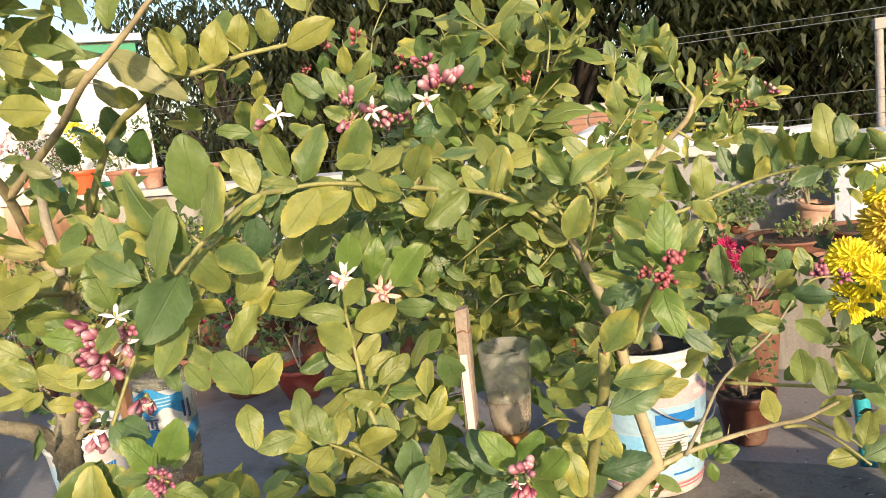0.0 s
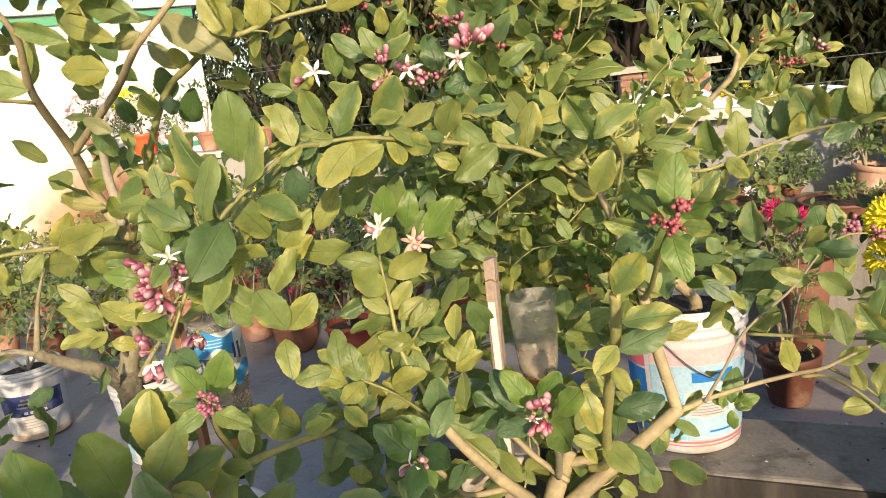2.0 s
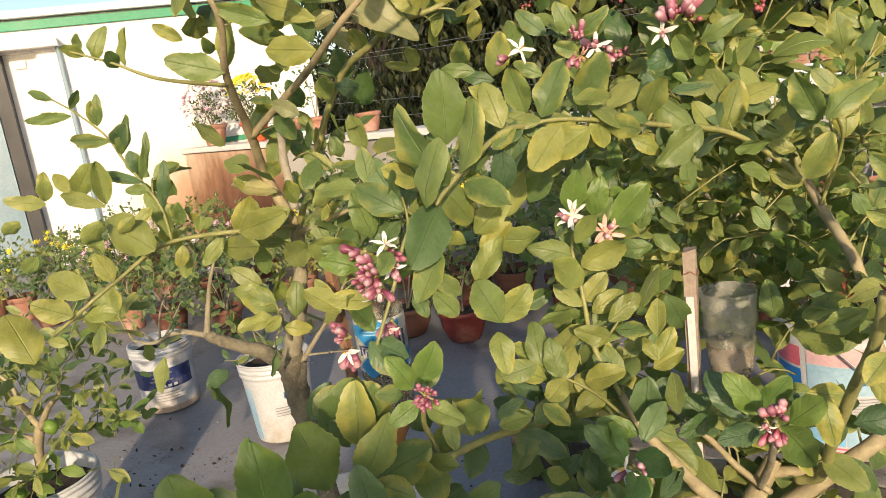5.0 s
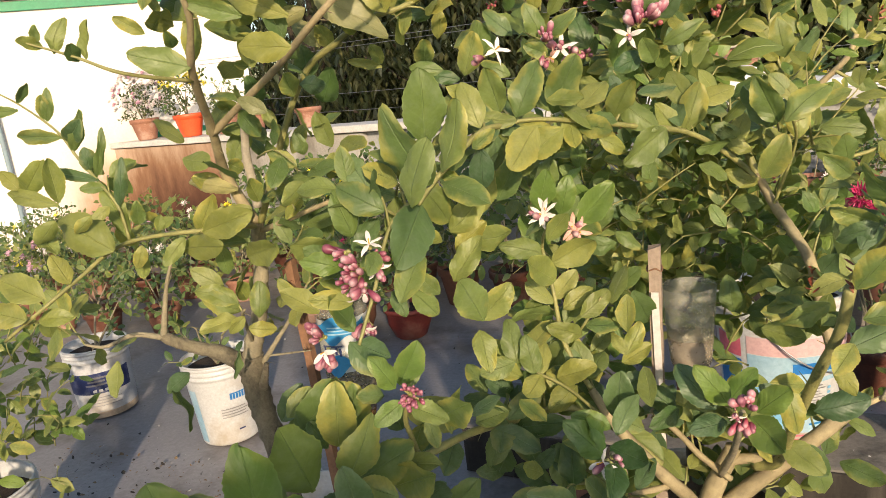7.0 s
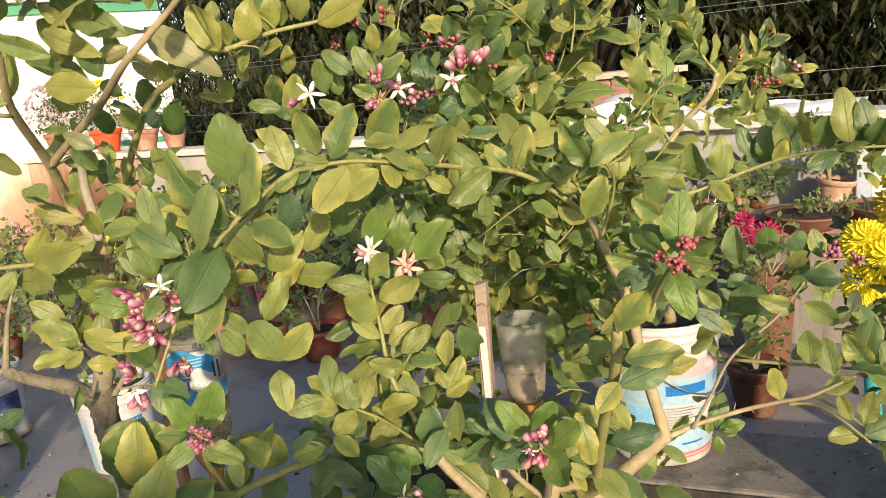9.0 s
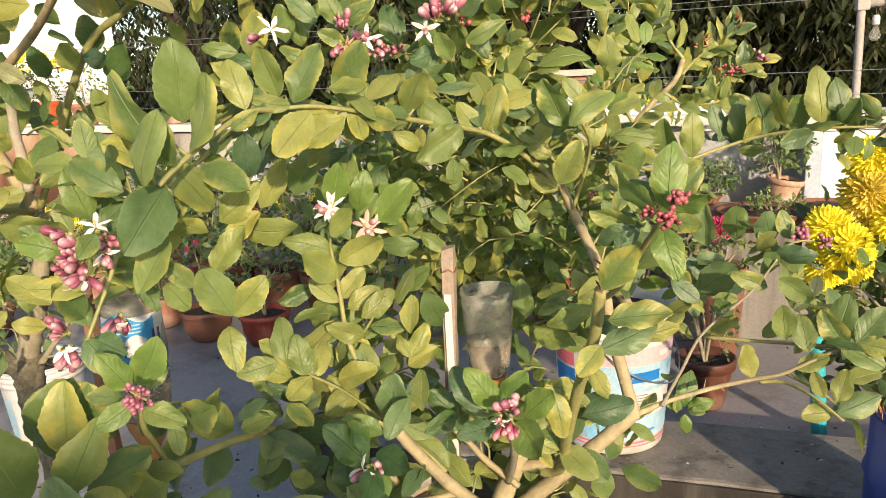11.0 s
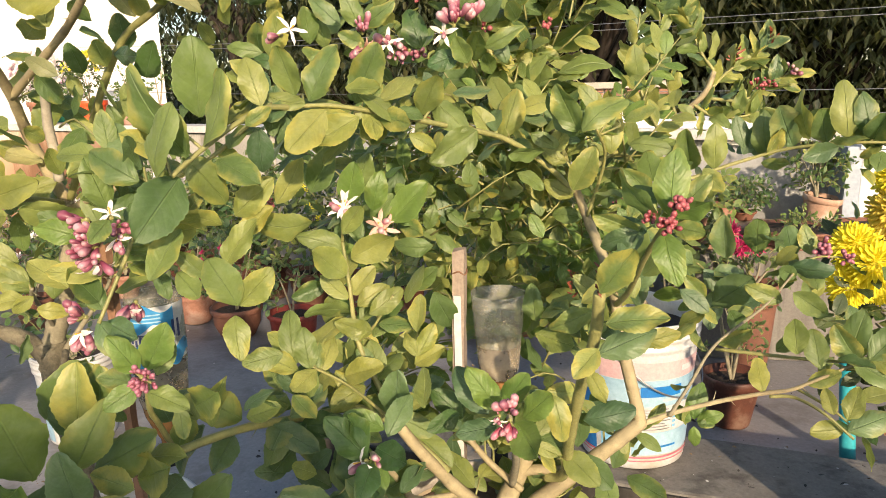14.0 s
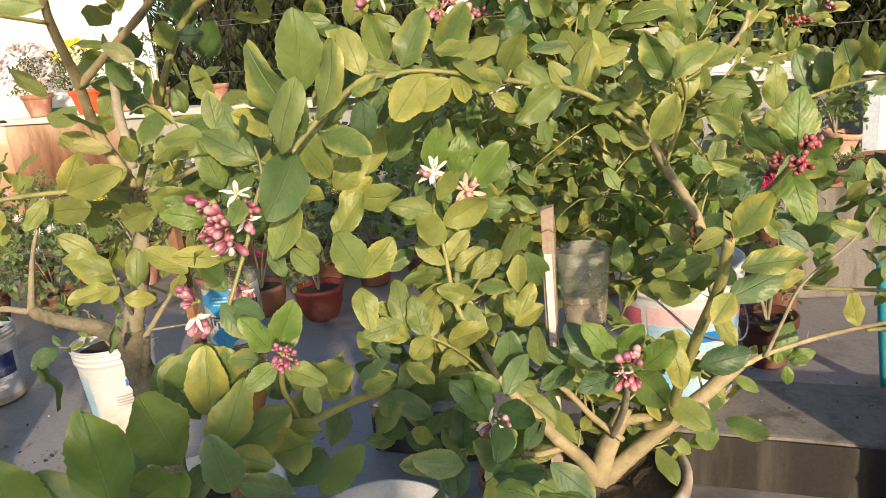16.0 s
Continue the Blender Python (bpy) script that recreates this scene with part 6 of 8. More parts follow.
def build_left_tree():
    tree = Tree((-0.640, 0.745, 0.45), "lemon tree with a grey forked trunk and yellowing leaves", 12)
    st = tree.stem
    st([(-0.640, 0.742, 0.44), (-0.658, 0.750, 0.58), (-0.672, 0.757, 0.666), (-0.690, 0.763, 0.735), (-0.697, 0.766, 0.790), (-0.698, 0.767, 0.832)], 0.0195, 0.0235, M_gnarled, "trunk", 3, 16, 0.10)
    st([(-0.698, 0.766, 0.812), (-0.687, 0.775, 0.862), (-0.672, 0.782, 0.905), (-0.656, 0.790, 0.991), (-0.647, 0.789, 1.066)], 0.0185, 0.0115, M_grey_stem, "trunk", 2, 12, 0.09)
    st([(-0.676, 0.758, 0.776), (-0.660, 0.748, 0.803), (-0.648, 0.742, 0.828)], 0.0085, 0.0045, M_gnarled, "stub", 1, 9, 0.12)
    st([(-0.647, 0.789, 1.062), (-0.676, 0.770, 1.153), (-0.625, 0.689, 1.233), (-0.543, 0.564, 1.312), (-0.490, 0.510, 1.372), (-0.479, 0.475, 1.412)], 0.0098, 0.0028, M_tan_stem, thorns=6)
    st([(-0.630, 0.696, 1.226), (-0.538, 0.655, 1.268), (-0.445, 0.607, 1.306), (-0.355, 0.548, 1.345), (-0.315, 0.548, 1.374), (-0.282, 0.550, 1.399), (-0.246, 0.550, 1.428)], 0.0060, 0.0028, M_tan_stem, thorns=4)
    st([(-0.646, 0.790, 1.056), (-0.520, 0.780, 1.279), (-0.426, 0.750, 1.335), (-0.364, 0.740, 1.359), (-0.321, 0.750, 1.368), (-0.285, 0.790, 1.384), (-0.228, 0.830, 1.395), (-0.178, 0.860, 1.408)], 0.0062, 0.0024, M_green_stem, thorns=5)
    st([(-0.700, 0.762, 0.806), (-0.731, 0.746, 0.842), (-0.768, 0.726, 0.862), (-0.796, 0.708, 0.880), (-0.814, 0.696, 0.896)], 0.0150, 0.0090, M_gnarled, thorns=3, seg=12, knots=0.12)
    st([(-0.812, 0.697, 0.893), (-0.800, 0.700, 0.940), (-0.784, 0.702, 0.990), (-0.764, 0.708, 1.037)], 0.0062, 0.0020, M_grey_stem, thorns=5)
    st([(-0.814, 0.696, 0.894), (-0.860, 0.680, 0.904), (-0.905, 0.660, 0.890), (-0.940, 0.650, 0.897)], 0.0058, 0.0022, M_grey_stem, thorns=4)
    st([(-0.646, 0.790, 1.050), (-0.522, 0.742, 1.089), (-0.452, 0.729, 1.110)], 0.0050, 0.0035, M_tan_stem, thorns=2)
    st([(-0.650, 0.789, 1.060), (-0.615, 0.700, 1.080), (-0.607, 0.640, 1.089), (-0.659, 0.620, 1.092), (-0.725, 0.600, 1.089), (-0.733, 0.550, 1.084), (-0.742, 0.500, 1.063), (-0.761, 0.450, 1.037), (-0.827, 0.430, 0.994)], 0.0045, 0.0022, M_green_stem, thorns=3)
    st([(-0.594, 0.723, 1.105), (-0.591, 0.718, 1.150), (-0.588, 0.710, 1.187), (-0.567, 0.691, 1.240), (-0.559, 0.685, 1.265)], 0.0075, 0.0060, M_pale_stem, "dead_branch", thorns=3)
    st([(-0.741, 0.600, 1.087), (-0.749, 0.600, 1.141), (-0.775, 0.600, 1.180), (-0.805, 0.600, 1.220), (-0.822, 0.600, 1.249), (-0.847, 0.600, 1.273), (-0.891, 0.600, 1.304), (-0.933, 0.600, 1.327)], 0.0028, 0.0013, M_green_stem)
    st([(-0.550, 0.570, 1.302), (-0.570, 0.475, 1.318), (-0.611, 0.447, 1.343), (-0.658, 0.425, 1.365)], 0.0028, 0.0012, M_green_stem)
    st([(-0.690, 0.775, 0.840), (-0.679, 0.756, 0.868), (-0.622, 0.671, 0.942), (-0.600, 0.650, 0.960)], 0.0045, 0.0020, M_grey_stem, thorns=3)
    st([(-0.690, 0.770, 0.800), (-0.640, 0.775, 0.860), (-0.590, 0.780, 0.920), (-0.560, 0.770, 0.960)], 0.0055, 0.0020, M_grey_stem, thorns=5)
    st([(-0.665, 0.772, 0.830), (-0.610, 0.770, 0.838), (-0.570, 0.765, 0.845)], 0.0025, 0.0010, M_grey_stem, thorns=4)
    tree.leaf("y", (-0.646, 0.749, 1.173), (-0.603, 0.751, 1.229), 0.28, -2)
    tree.leaf("y", (-0.684, 0.773, 1.129), (-0.712, 0.730, 1.158), 0.29, -6)
    tree.leaf("Y", (-0.687, 0.714, 1.076), (-0.613, 0.718, 1.099), 0.29, -2)
    tree.leaf("y", (-0.651, 0.444, 1.358), (-0.654, 0.413, 1.368), 0.25, 30)
    tree.leaf("g", (-0.653, 0.437, 1.363), (-0.641, 0.431, 1.382), 0.26, -11)
    tree.leaf("y", (-0.638, 0.445, 1.349), (-0.618, 0.433, 1.385), 0.25, -45)
    tree.leaf("g", (-0.616, 0.458, 1.337), (-0.607, 0.435, 1.359), 0.29, -7)
    tree.leaf("y", (-0.606, 0.461, 1.339), (-0.588, 0.453, 1.382), 0.25, -63)
    tree.leaf("y", (-0.625, 0.671, 0.964), (-0.664, 0.635, 1.010), 0.25, 27)
    tree.leaf("y", (-0.623, 0.675, 0.949), (-0.658, 0.617, 0.979), 0.25, -37)
    tree.leaf("y", (-0.615, 0.654, 0.942), (-0.659, 0.608, 0.947), 0.25, 42)
    tree.leaf("y", (-0.637, 0.709, 0.957), (-0.639, 0.684, 0.999), 0.29, 9)
    tree.leaf("y", (-0.606, 0.691, 0.932), (-0.590, 0.693, 0.990), 0.28, 12)
    tree.leaf("Y", (-0.606, 0.658, 0.927), (-0.564, 0.670, 0.917), 0.29, 11)
    tree.leaf("y", (-0.609, 0.658, 0.946), (-0.625, 0.632, 0.926), 0.28, -2)
    tree.leaf("d", (-0.723, 0.593, 0.854), (-0.655, 0.581, 0.814), 0.25, -59)
    tree.leaf("b", (-0.651, 0.659, 0.838), (-0.654, 0.671, 0.883), 0.25, 43)
    tree.leaf("b", (-0.702, 0.618, 0.867), (-0.704, 0.572, 0.860), 0.29, 8)
    tree.leaf("y", (-0.324, 0.405, 0.885), (-0.314, 0.404, 0.964), 0.28, -7)
    tree.leaf("b", (-0.472, 0.514, 0.850), (-0.440, 0.528, 0.899), 0.27, -14)
    tree.leaf("b", (-0.369, 0.435, 0.865), (-0.362, 0.432, 0.909), 0.29, -14)
    tree.leaf("y", (-0.440, 0.613, 1.038), (-0.374, 0.624, 1.047), 0.25, -62)
    tree.leaf("g", (-0.300, 0.431, 1.021), (-0.314, 0.402, 1.066), 0.27, 11)
    tree.leaf("b", (-0.300, 0.437, 0.998), (-0.252, 0.431, 0.979), 0.25, -2)
    tree.leaf("y", (-0.297, 0.427, 1.104), (-0.328, 0.377, 1.137), 0.25, -35)
    tree.leaf("l", (-0.284, 0.403, 1.093), (-0.308, 0.373, 1.115), 0.29, 10)
    tree.leaf("y", (-0.453, 0.642, 1.150), (-0.460, 0.597, 1.130), 0.29, -6)
    tree.leaf("y", (-0.604, 0.716, 1.165), (-0.610, 0.679, 1.187), 0.29, -2)
    tree.leaf("y", (-0.586, 0.719, 1.115), (-0.589, 0.698, 1.159), 0.29, 6)
    tree.leaf("b", (-0.491, 0.592, 0.791), (-0.481, 0.582, 0.856), 0.29, 9)
    tree.leaf("b", (-0.300, 0.519, 0.847), (-0.308, 0.502, 0.899), 0.29, -9)

    tree.leaf("Y", (-0.588, 0.560, 1.370), (-0.537, 0.535, 1.400), 0.26, 0)
    tree.leaf("y", (-0.601, 0.560, 1.368), (-0.625, 0.535, 1.392), 0.22, 0)
    tree.leaf("g", (-0.426, 0.520, 1.364), (-0.486, 0.495, 1.390), 0.18, 0)
    tree.leaf("g", (-0.532, 0.550, 1.318), (-0.603, 0.525, 1.343), 0.24, 0)
    tree.leaf("y", (-0.538, 0.560, 1.324), (-0.501, 0.535, 1.379), 0.18, 0)
    tree.leaf("Y", (-0.356, 0.500, 1.321), (-0.420, 0.475, 1.331), 0.26, 0)
    tree.leaf("y", (-0.383, 0.550, 1.360), (-0.475, 0.525, 1.407), 0.14, 0)
    tree.leaf("g", (-0.381, 0.600, 1.385), (-0.478, 0.575, 1.442), 0.18, 0)
    tree.leaf("p", (-0.398, 0.620, 1.373), (-0.432, 0.595, 1.355), 0.28, 0)
    tree.leaf("p", (-0.429, 0.700, 1.403), (-0.327, 0.675, 1.341), 0.2, 0)
    tree.leaf("Y", (-0.331, 0.720, 1.362), (-0.349, 0.695, 1.425), 0.3, 0)
    tree.leaf("Y", (-0.312, 0.760, 1.371), (-0.279, 0.735, 1.421), 0.32, 0)
    tree.leaf("y", (-0.337, 0.760, 1.370), (-0.328, 0.735, 1.407), 0.26, 0)
    tree.leaf("Y", (-0.384, 0.720, 1.339), (-0.382, 0.695, 1.374), 0.3, 0)
    tree.leaf("p", (-0.460, 0.760, 1.332), (-0.490, 0.735, 1.383), 0.22, 0)
    tree.leaf("y", (-0.447, 0.770, 1.331), (-0.453, 0.745, 1.362), 0.32, 0)
    tree.leaf("b", (-0.503, 0.790, 1.290), (-0.493, 0.765, 1.338), 0.34, 0)
    tree.leaf("d", (-0.514, 0.840, 1.251), (-0.475, 0.815, 1.300), 0.3, 0)
    tree.leaf("y", (-0.518, 0.760, 1.265), (-0.515, 0.735, 1.306), 0.34, 0)
    tree.leaf("d", (-0.644, 0.860, 1.261), (-0.644, 0.835, 1.308), 0.3, 0)
    tree.leaf("b", (-0.511, 0.770, 1.283), (-0.443, 0.745, 1.275), 0.2, 0)
    tree.leaf("p", (-0.479, 0.620, 1.251), (-0.507, 0.595, 1.276), 0.26, 0)
    tree.leaf("y", (-0.597, 0.700, 1.304), (-0.541, 0.675, 1.329), 0.28, 0)
    tree.leaf("g", (-0.608, 0.620, 1.351), (-0.596, 0.595, 1.370), 0.28, 0)
    tree.leaf("Y", (-0.450, 0.580, 1.403), (-0.462, 0.555, 1.428), 0.26, 0)
    tree.leaf("y", (-0.489, 0.600, 1.364), (-0.450, 0.575, 1.382), 0.28, 0)
    tree.leaf("Y", (-0.295, 0.800, 1.386), (-0.266, 0.775, 1.432), 0.28, 0)
    tree.leaf("Y", (-0.249, 0.820, 1.398), (-0.241, 0.795, 1.441), 0.34, 0)
    tree.leaf("Y", (-0.226, 0.830, 1.392), (-0.157, 0.805, 1.410), 0.28, 0)
    tree.leaf("y", (-0.291, 0.840, 1.396), (-0.275, 0.815, 1.434), 0.26, 0)
    tree.leaf("y", (-0.566, 0.600, 1.423), (-0.538, 0.575, 1.454), 0.26, 0)
    tree.leaf("y", (-0.455, 0.620, 1.399), (-0.444, 0.595, 1.423), 0.26, 0)
    tree.leaf("g", (-0.554, 0.620, 1.401), (-0.564, 0.595, 1.382), 0.26, 0)
    tree.leaf("y", (-0.480, 0.700, 1.378), (-0.468, 0.675, 1.404), 0.28, 0)
    tree.leaf("y", (-0.522, 0.660, 1.315), (-0.534, 0.635, 1.320), 0.24, 0)
    tree.leaf("y", (-0.574, 0.800, 1.184), (-0.560, 0.775, 1.214), 0.28, 0)
    tree.leaf("g", (-0.541, 0.800, 1.172), (-0.532, 0.775, 1.205), 0.28, 0)
    tree.leaf("b", (-0.628, 0.820, 1.175), (-0.633, 0.795, 1.208), 0.26, 0)
    tree.leaf("g", (-0.929, 0.600, 1.325), (-0.981, 0.588, 1.347), 0.13, 0)
    tree.leaf("g", (-0.894, 0.600, 1.305), (-0.847, 0.588, 1.343), 0.12, 0)
    tree.leaf("g", (-0.897, 0.600, 1.296), (-0.972, 0.588, 1.297), 0.13, 0)
    tree.leaf("g", (-0.846, 0.600, 1.277), (-0.831, 0.588, 1.312), 0.26, 0)
    tree.leaf("g", (-0.844, 0.600, 1.275), (-0.815, 0.588, 1.315), 0.18, 0)
    tree.leaf("g", (-0.822, 0.600, 1.249), (-0.920, 0.588, 1.261), 0.12, 0)
    tree.leaf("b", (-0.815, 0.600, 1.242), (-0.771, 0.588, 1.269), 0.28, 0)
    tree.leaf("g", (-0.810, 0.600, 1.225), (-0.768, 0.588, 1.271), 0.18, 0)
    tree.leaf("b", (-0.787, 0.600, 1.195), (-0.771, 0.588, 1.229), 0.32, 0)
    tree.leaf("g", (-0.777, 0.600, 1.185), (-0.732, 0.588, 1.247), 0.1, 0)
    tree.leaf("b", (-0.772, 0.600, 1.181), (-0.857, 0.588, 1.203), 0.1, 0)
    tree.leaf("g", (-0.763, 0.600, 1.171), (-0.798, 0.588, 1.172), 0.24, 0)
    tree.leaf("b", (-0.747, 0.600, 1.139), (-0.710, 0.588, 1.207), 0.13, 0)
    tree.leaf("y", (-0.741, 0.600, 1.093), (-0.756, 0.588, 1.188), 0.16, 0)
    tree.leaf("g", (-0.718, 0.600, 1.112), (-0.700, 0.588, 1.148), 0.26, 0)
    tree.leaf("Y", (-0.705, 0.530, 1.091), (-0.797, 0.518, 1.151), 0.26, 0)
    tree.leaf("Y", (-0.758, 0.450, 1.046), (-0.826, 0.438, 1.085), 0.26, 0)
    tree.leaf("Y", (-0.776, 0.430, 1.025), (-0.835, 0.418, 1.044), 0.3, 0)
    tree.leaf("Y", (-0.743, 0.480, 1.058), (-0.748, 0.468, 1.104), 0.3, 0)
    tree.leaf("y", (-0.816, 0.560, 1.158), (-0.808, 0.548, 1.232), 0.2, 0)
    tree.leaf("Y", (-0.875, 0.550, 1.181), (-0.887, 0.538, 1.217), 0.3, 0)
    tree.leaf("y", (-0.936, 0.550, 1.171), (-0.910, 0.538, 1.214), 0.24, 0)
    tree.leaf("y", (-0.878, 0.560, 1.176), (-0.819, 0.548, 1.215), 0.24, 0)
    tree.leaf("y", (-0.923, 0.540, 1.167), (-0.994, 0.528, 1.179), 0.18, 0)
    tree.leaf("y", (-0.808, 0.550, 1.156), (-0.906, 0.538, 1.186), 0.12, 0)
    tree.leaf("Y", (-0.639, 0.630, 1.089), (-0.594, 0.618, 1.136), 0.24, 0)
    tree.leaf("Y", (-0.623, 0.620, 1.091), (-0.526, 0.600, 1.117), 0.22, 0)
    tree.leaf("Y", (-0.686, 0.640, 1.063), (-0.583, 0.628, 1.067), 0.2, 0)
    tree.leaf("y", (-0.721, 0.600, 1.080), (-0.726, 0.588, 1.040), 0.26, 0)
    tree.leaf("y", (-0.658, 0.620, 1.084), (-0.696, 0.608, 1.046), 0.22, 0)
    tree.leaf("Y", (-0.869, 0.420, 0.954), (-0.882, 0.408, 1.040), 0.34, 0)
    tree.leaf("p", (-0.645, 0.750, 1.131), (-0.750, 0.738, 1.154), 0.13, 0)
    tree.leaf("y", (-0.693, 0.620, 1.121), (-0.694, 0.608, 1.096), 0.28, 0)
    tree.leaf("y", (-0.721, 0.520, 1.142), (-0.746, 0.508, 1.116), 0.26, 0)
    tree.leaf("y", (-0.724, 0.560, 1.147), (-0.750, 0.548, 1.131), 0.26, 0)
    tree.leaf("y", (-0.614, 0.700, 1.030), (-0.530, 0.688, 1.056), 0.26, 0)
    tree.leaf("y", (-0.670, 0.620, 1.115), (-0.705, 0.608, 1.101), 0.22, 0)
    tree.leaf("y", (-0.764, 0.500, 1.142), (-0.800, 0.488, 1.104), 0.26, 0)
    tree.leaf("g", (-0.916, 0.500, 1.094), (-0.952, 0.488, 1.069), 0.26, 0)
    tree.leaf("y", (-0.969, 0.520, 1.146), (-1.006, 0.508, 1.122), 0.26, 0)
    tree.leaf("y", (-0.824, 0.520, 1.122), (-0.785, 0.508, 1.095), 0.26, 0)
    tree.gaps += [((-0.60, 0.80, 0.80), 0.09), ((-1.70, 1.90, 0.20), 0.17), ((-2.42, 2.07, 0.18), 0.17)]
    tree.clothe(36, 0.056, [LEAF["y"], LEAF["g"], LEAF["y"]], 62, back=0.2, rows=7)
    rnd = random.Random(31)
    twigs = []
    for i in range(18):
        x, y, z = rnd.uniform(-0.80, -0.50), rnd.uniform(0.66, 0.86), rnd.uniform(0.93, 1.26)
        d = Vector((rnd.uniform(-0.7, 0.7), rnd.uniform(-0.5, 0.3), rnd.uniform(-0.1, 0.7))).normalized() * rnd.uniform(0.06, 0.12)
        twigs.append(((x, y, z), (x + d.x, y + d.y, z + d.z), rnd.randrange(3, 6), rnd.uniform(0.045, 0.068)))
    tree.foliage(twigs[:11], LEAF["y"], rows=6)
    tree.foliage(twigs[11:], LEAF["g"], rows=6)
    top = []
    for i in range(13):
        x, y, z = rnd.uniform(-0.56, -0.34), rnd.uniform(0.46, 0.60), rnd.uniform(1.33, 1.47)
        d = Vector((rnd.uniform(-0.7, 0.7), rnd.uniform(-0.5, 0.3), rnd.uniform(0, 0.7))).normalized() * rnd.uniform(0.05, 0.1)
        top.append(((x, y, z), (x + d.x, y + d.y, z + d.z), rnd.randrange(3, 5), rnd.uniform(0.06, 0.078)))
    tree.foliage(top, LEAF["y"], rows=7)
    return tree


def build_back_tree():
    """The lemon tree that grows in the printed bucket."""
    tree = Tree((0.25, 1.90, 0.47), "bushy lemon tree growing in the printed paint bucket", 13)
    st = tree.stem
    st([(0.23, 1.90, 0.47), (0.29, 1.88, 0.56), (0.22, 1.84, 0.66), (0.14, 1.78, 0.74)], 0.020, 0.013, M_tan_stem, "trunk", 2, 10)
    st([(0.14, 1.78, 0.74), (0.20, 1.72, 0.92), (0.275, 1.75, 1.05), (0.334, 1.80, 1.124), (0.399, 1.80, 1.189), (0.419, 1.80, 1.243)], 0.011, 0.0065, M_tan_stem, thorns=5)
    limbs = [[(0.419, 1.80, 1.243), (0.389, 1.80, 1.284), (0.366, 1.80, 1.328), (0.348, 1.80, 1.364), (0.322, 1.80, 1.408)],
             [(0.404, 1.81, 1.187), (0.462, 1.86, 1.245), (0.512, 1.86, 1.272), (0.557, 1.86, 1.310)],
             [(0.416, 1.81, 1.175), (0.500, 1.88, 1.168), (0.558, 1.90, 1.203), (0.615, 1.90, 1.235)],
             [(0.370, 1.80, 1.164), (0.429, 1.79, 1.129), (0.501, 1.79, 1.133), (0.537, 1.79, 1.147)],
             [(0.300, 1.76, 1.080), (0.250, 1.74, 1.180), (0.225, 1.76, 1.290), (0.235, 1.78, 1.380)],
             [(0.334, 1.80, 1.124), (0.310, 1.79, 1.210), (0.290, 1.80, 1.300), (0.280, 1.80, 1.420)]]
    for pts in limbs:
        st(pts, 0.0045, 0.0020, M_green_stem, thorns=2)
    st([(0.14, 1.78, 0.74), (0.0, 1.70, 0.85), (-0.15, 1.66, 1.0), (-0.30, 1.66, 1.16)], 0.009, 0.003, M_grey_stem)
    st([(0.10, 1.76, 0.77), (0.05, 1.72, 0.95), (0.06, 1.70, 1.12), (0.10, 1.66, 1.30)], 0.008, 0.003, M_grey_stem)
    rnd = random.Random(41)
    for pts in limbs:
        # leaves sit by turns along each limb and stand up from it
        line = curve_points(pts, 40)
        for i in range(17):
            k = min(38, 4 + int(i * 2.15))
            p, d = line[k], (line[k + 1] - line[k - 1]).normalized()
            out = d.cross(Vector((0, -1, 0))).normalized() * (1 if i % 2 else -1)
            way = (out * rnd.uniform(0.4, 1.0) + d * rnd.uniform(0.2, 0.9) + Vector((rnd.uniform(-0.3, 0.3), rnd.uniform(-0.9, 0.3), rnd.uniform(0.0, 0.7)))).normalized()
            tree.leaf(rnd.choice("ggyybY"), p, p + way * rnd.uniform(0.050, 0.078), rnd.choice((0.24, 0.27)), rnd.uniform(-70, 70))
    twigs = []
    for i in range(135):
        a, r = rnd.uniform(0, 6.28), rnd.random() ** 0.5
        x, y, z = -0.10 + 0.46 * r * math.cos(a), 1.66 + rnd.uniform(-0.22, 0.25), 0.93 + 0.30 * r * math.sin(a)
        d = Vector((rnd.uniform(-0.8, 0.8), rnd.uniform(-0.7, 0.2), rnd.uniform(-0.2, 0.8))).normalized() * rnd.uniform(0.08, 0.15)
        twigs.append(((x, y, z), (x + d.x, y + d.y, z + d.z), rnd.randrange(4, 8), rnd.uniform(0.045, 0.065)))
    tree.foliage(twigs[:60], LEAF["g"])
    tree.foliage(twigs[60:100], LEAF["l"])
    tree.foliage(twigs[100:], LEAF["y"])
    tree.blossom((0.620, 1.90, 1.237), 9, 0, 0.024, spread=0.018)
    tree.blossom((0.560, 1.89, 1.203), 10, 0, 0.020, mat=M_bud_dark, spread=0.022)
    tree.blossom((0.530, 1.88, 1.200), 10, 0, 0.020, mat=M_bud_dark, spread=0.022)
    tree.sprout((0.557, 1.86, 1.305), 12, 0.035)
    tree.sprout((0.470, 1.85, 1.262), 10, 0.030)
    tree.blossom((0.20, 1.45, 0.96), 8, 0, 0.016, mat=M_bud_dark)
    tree.blossom((-0.05, 1.45, 0.98), 3, 5, 0.020)
    tree.blossom((0.03, 1.46, 0.90), 3, 5, 0.020)
    return tree


build_main_tree()
build_left_tree()
build_back_tree()

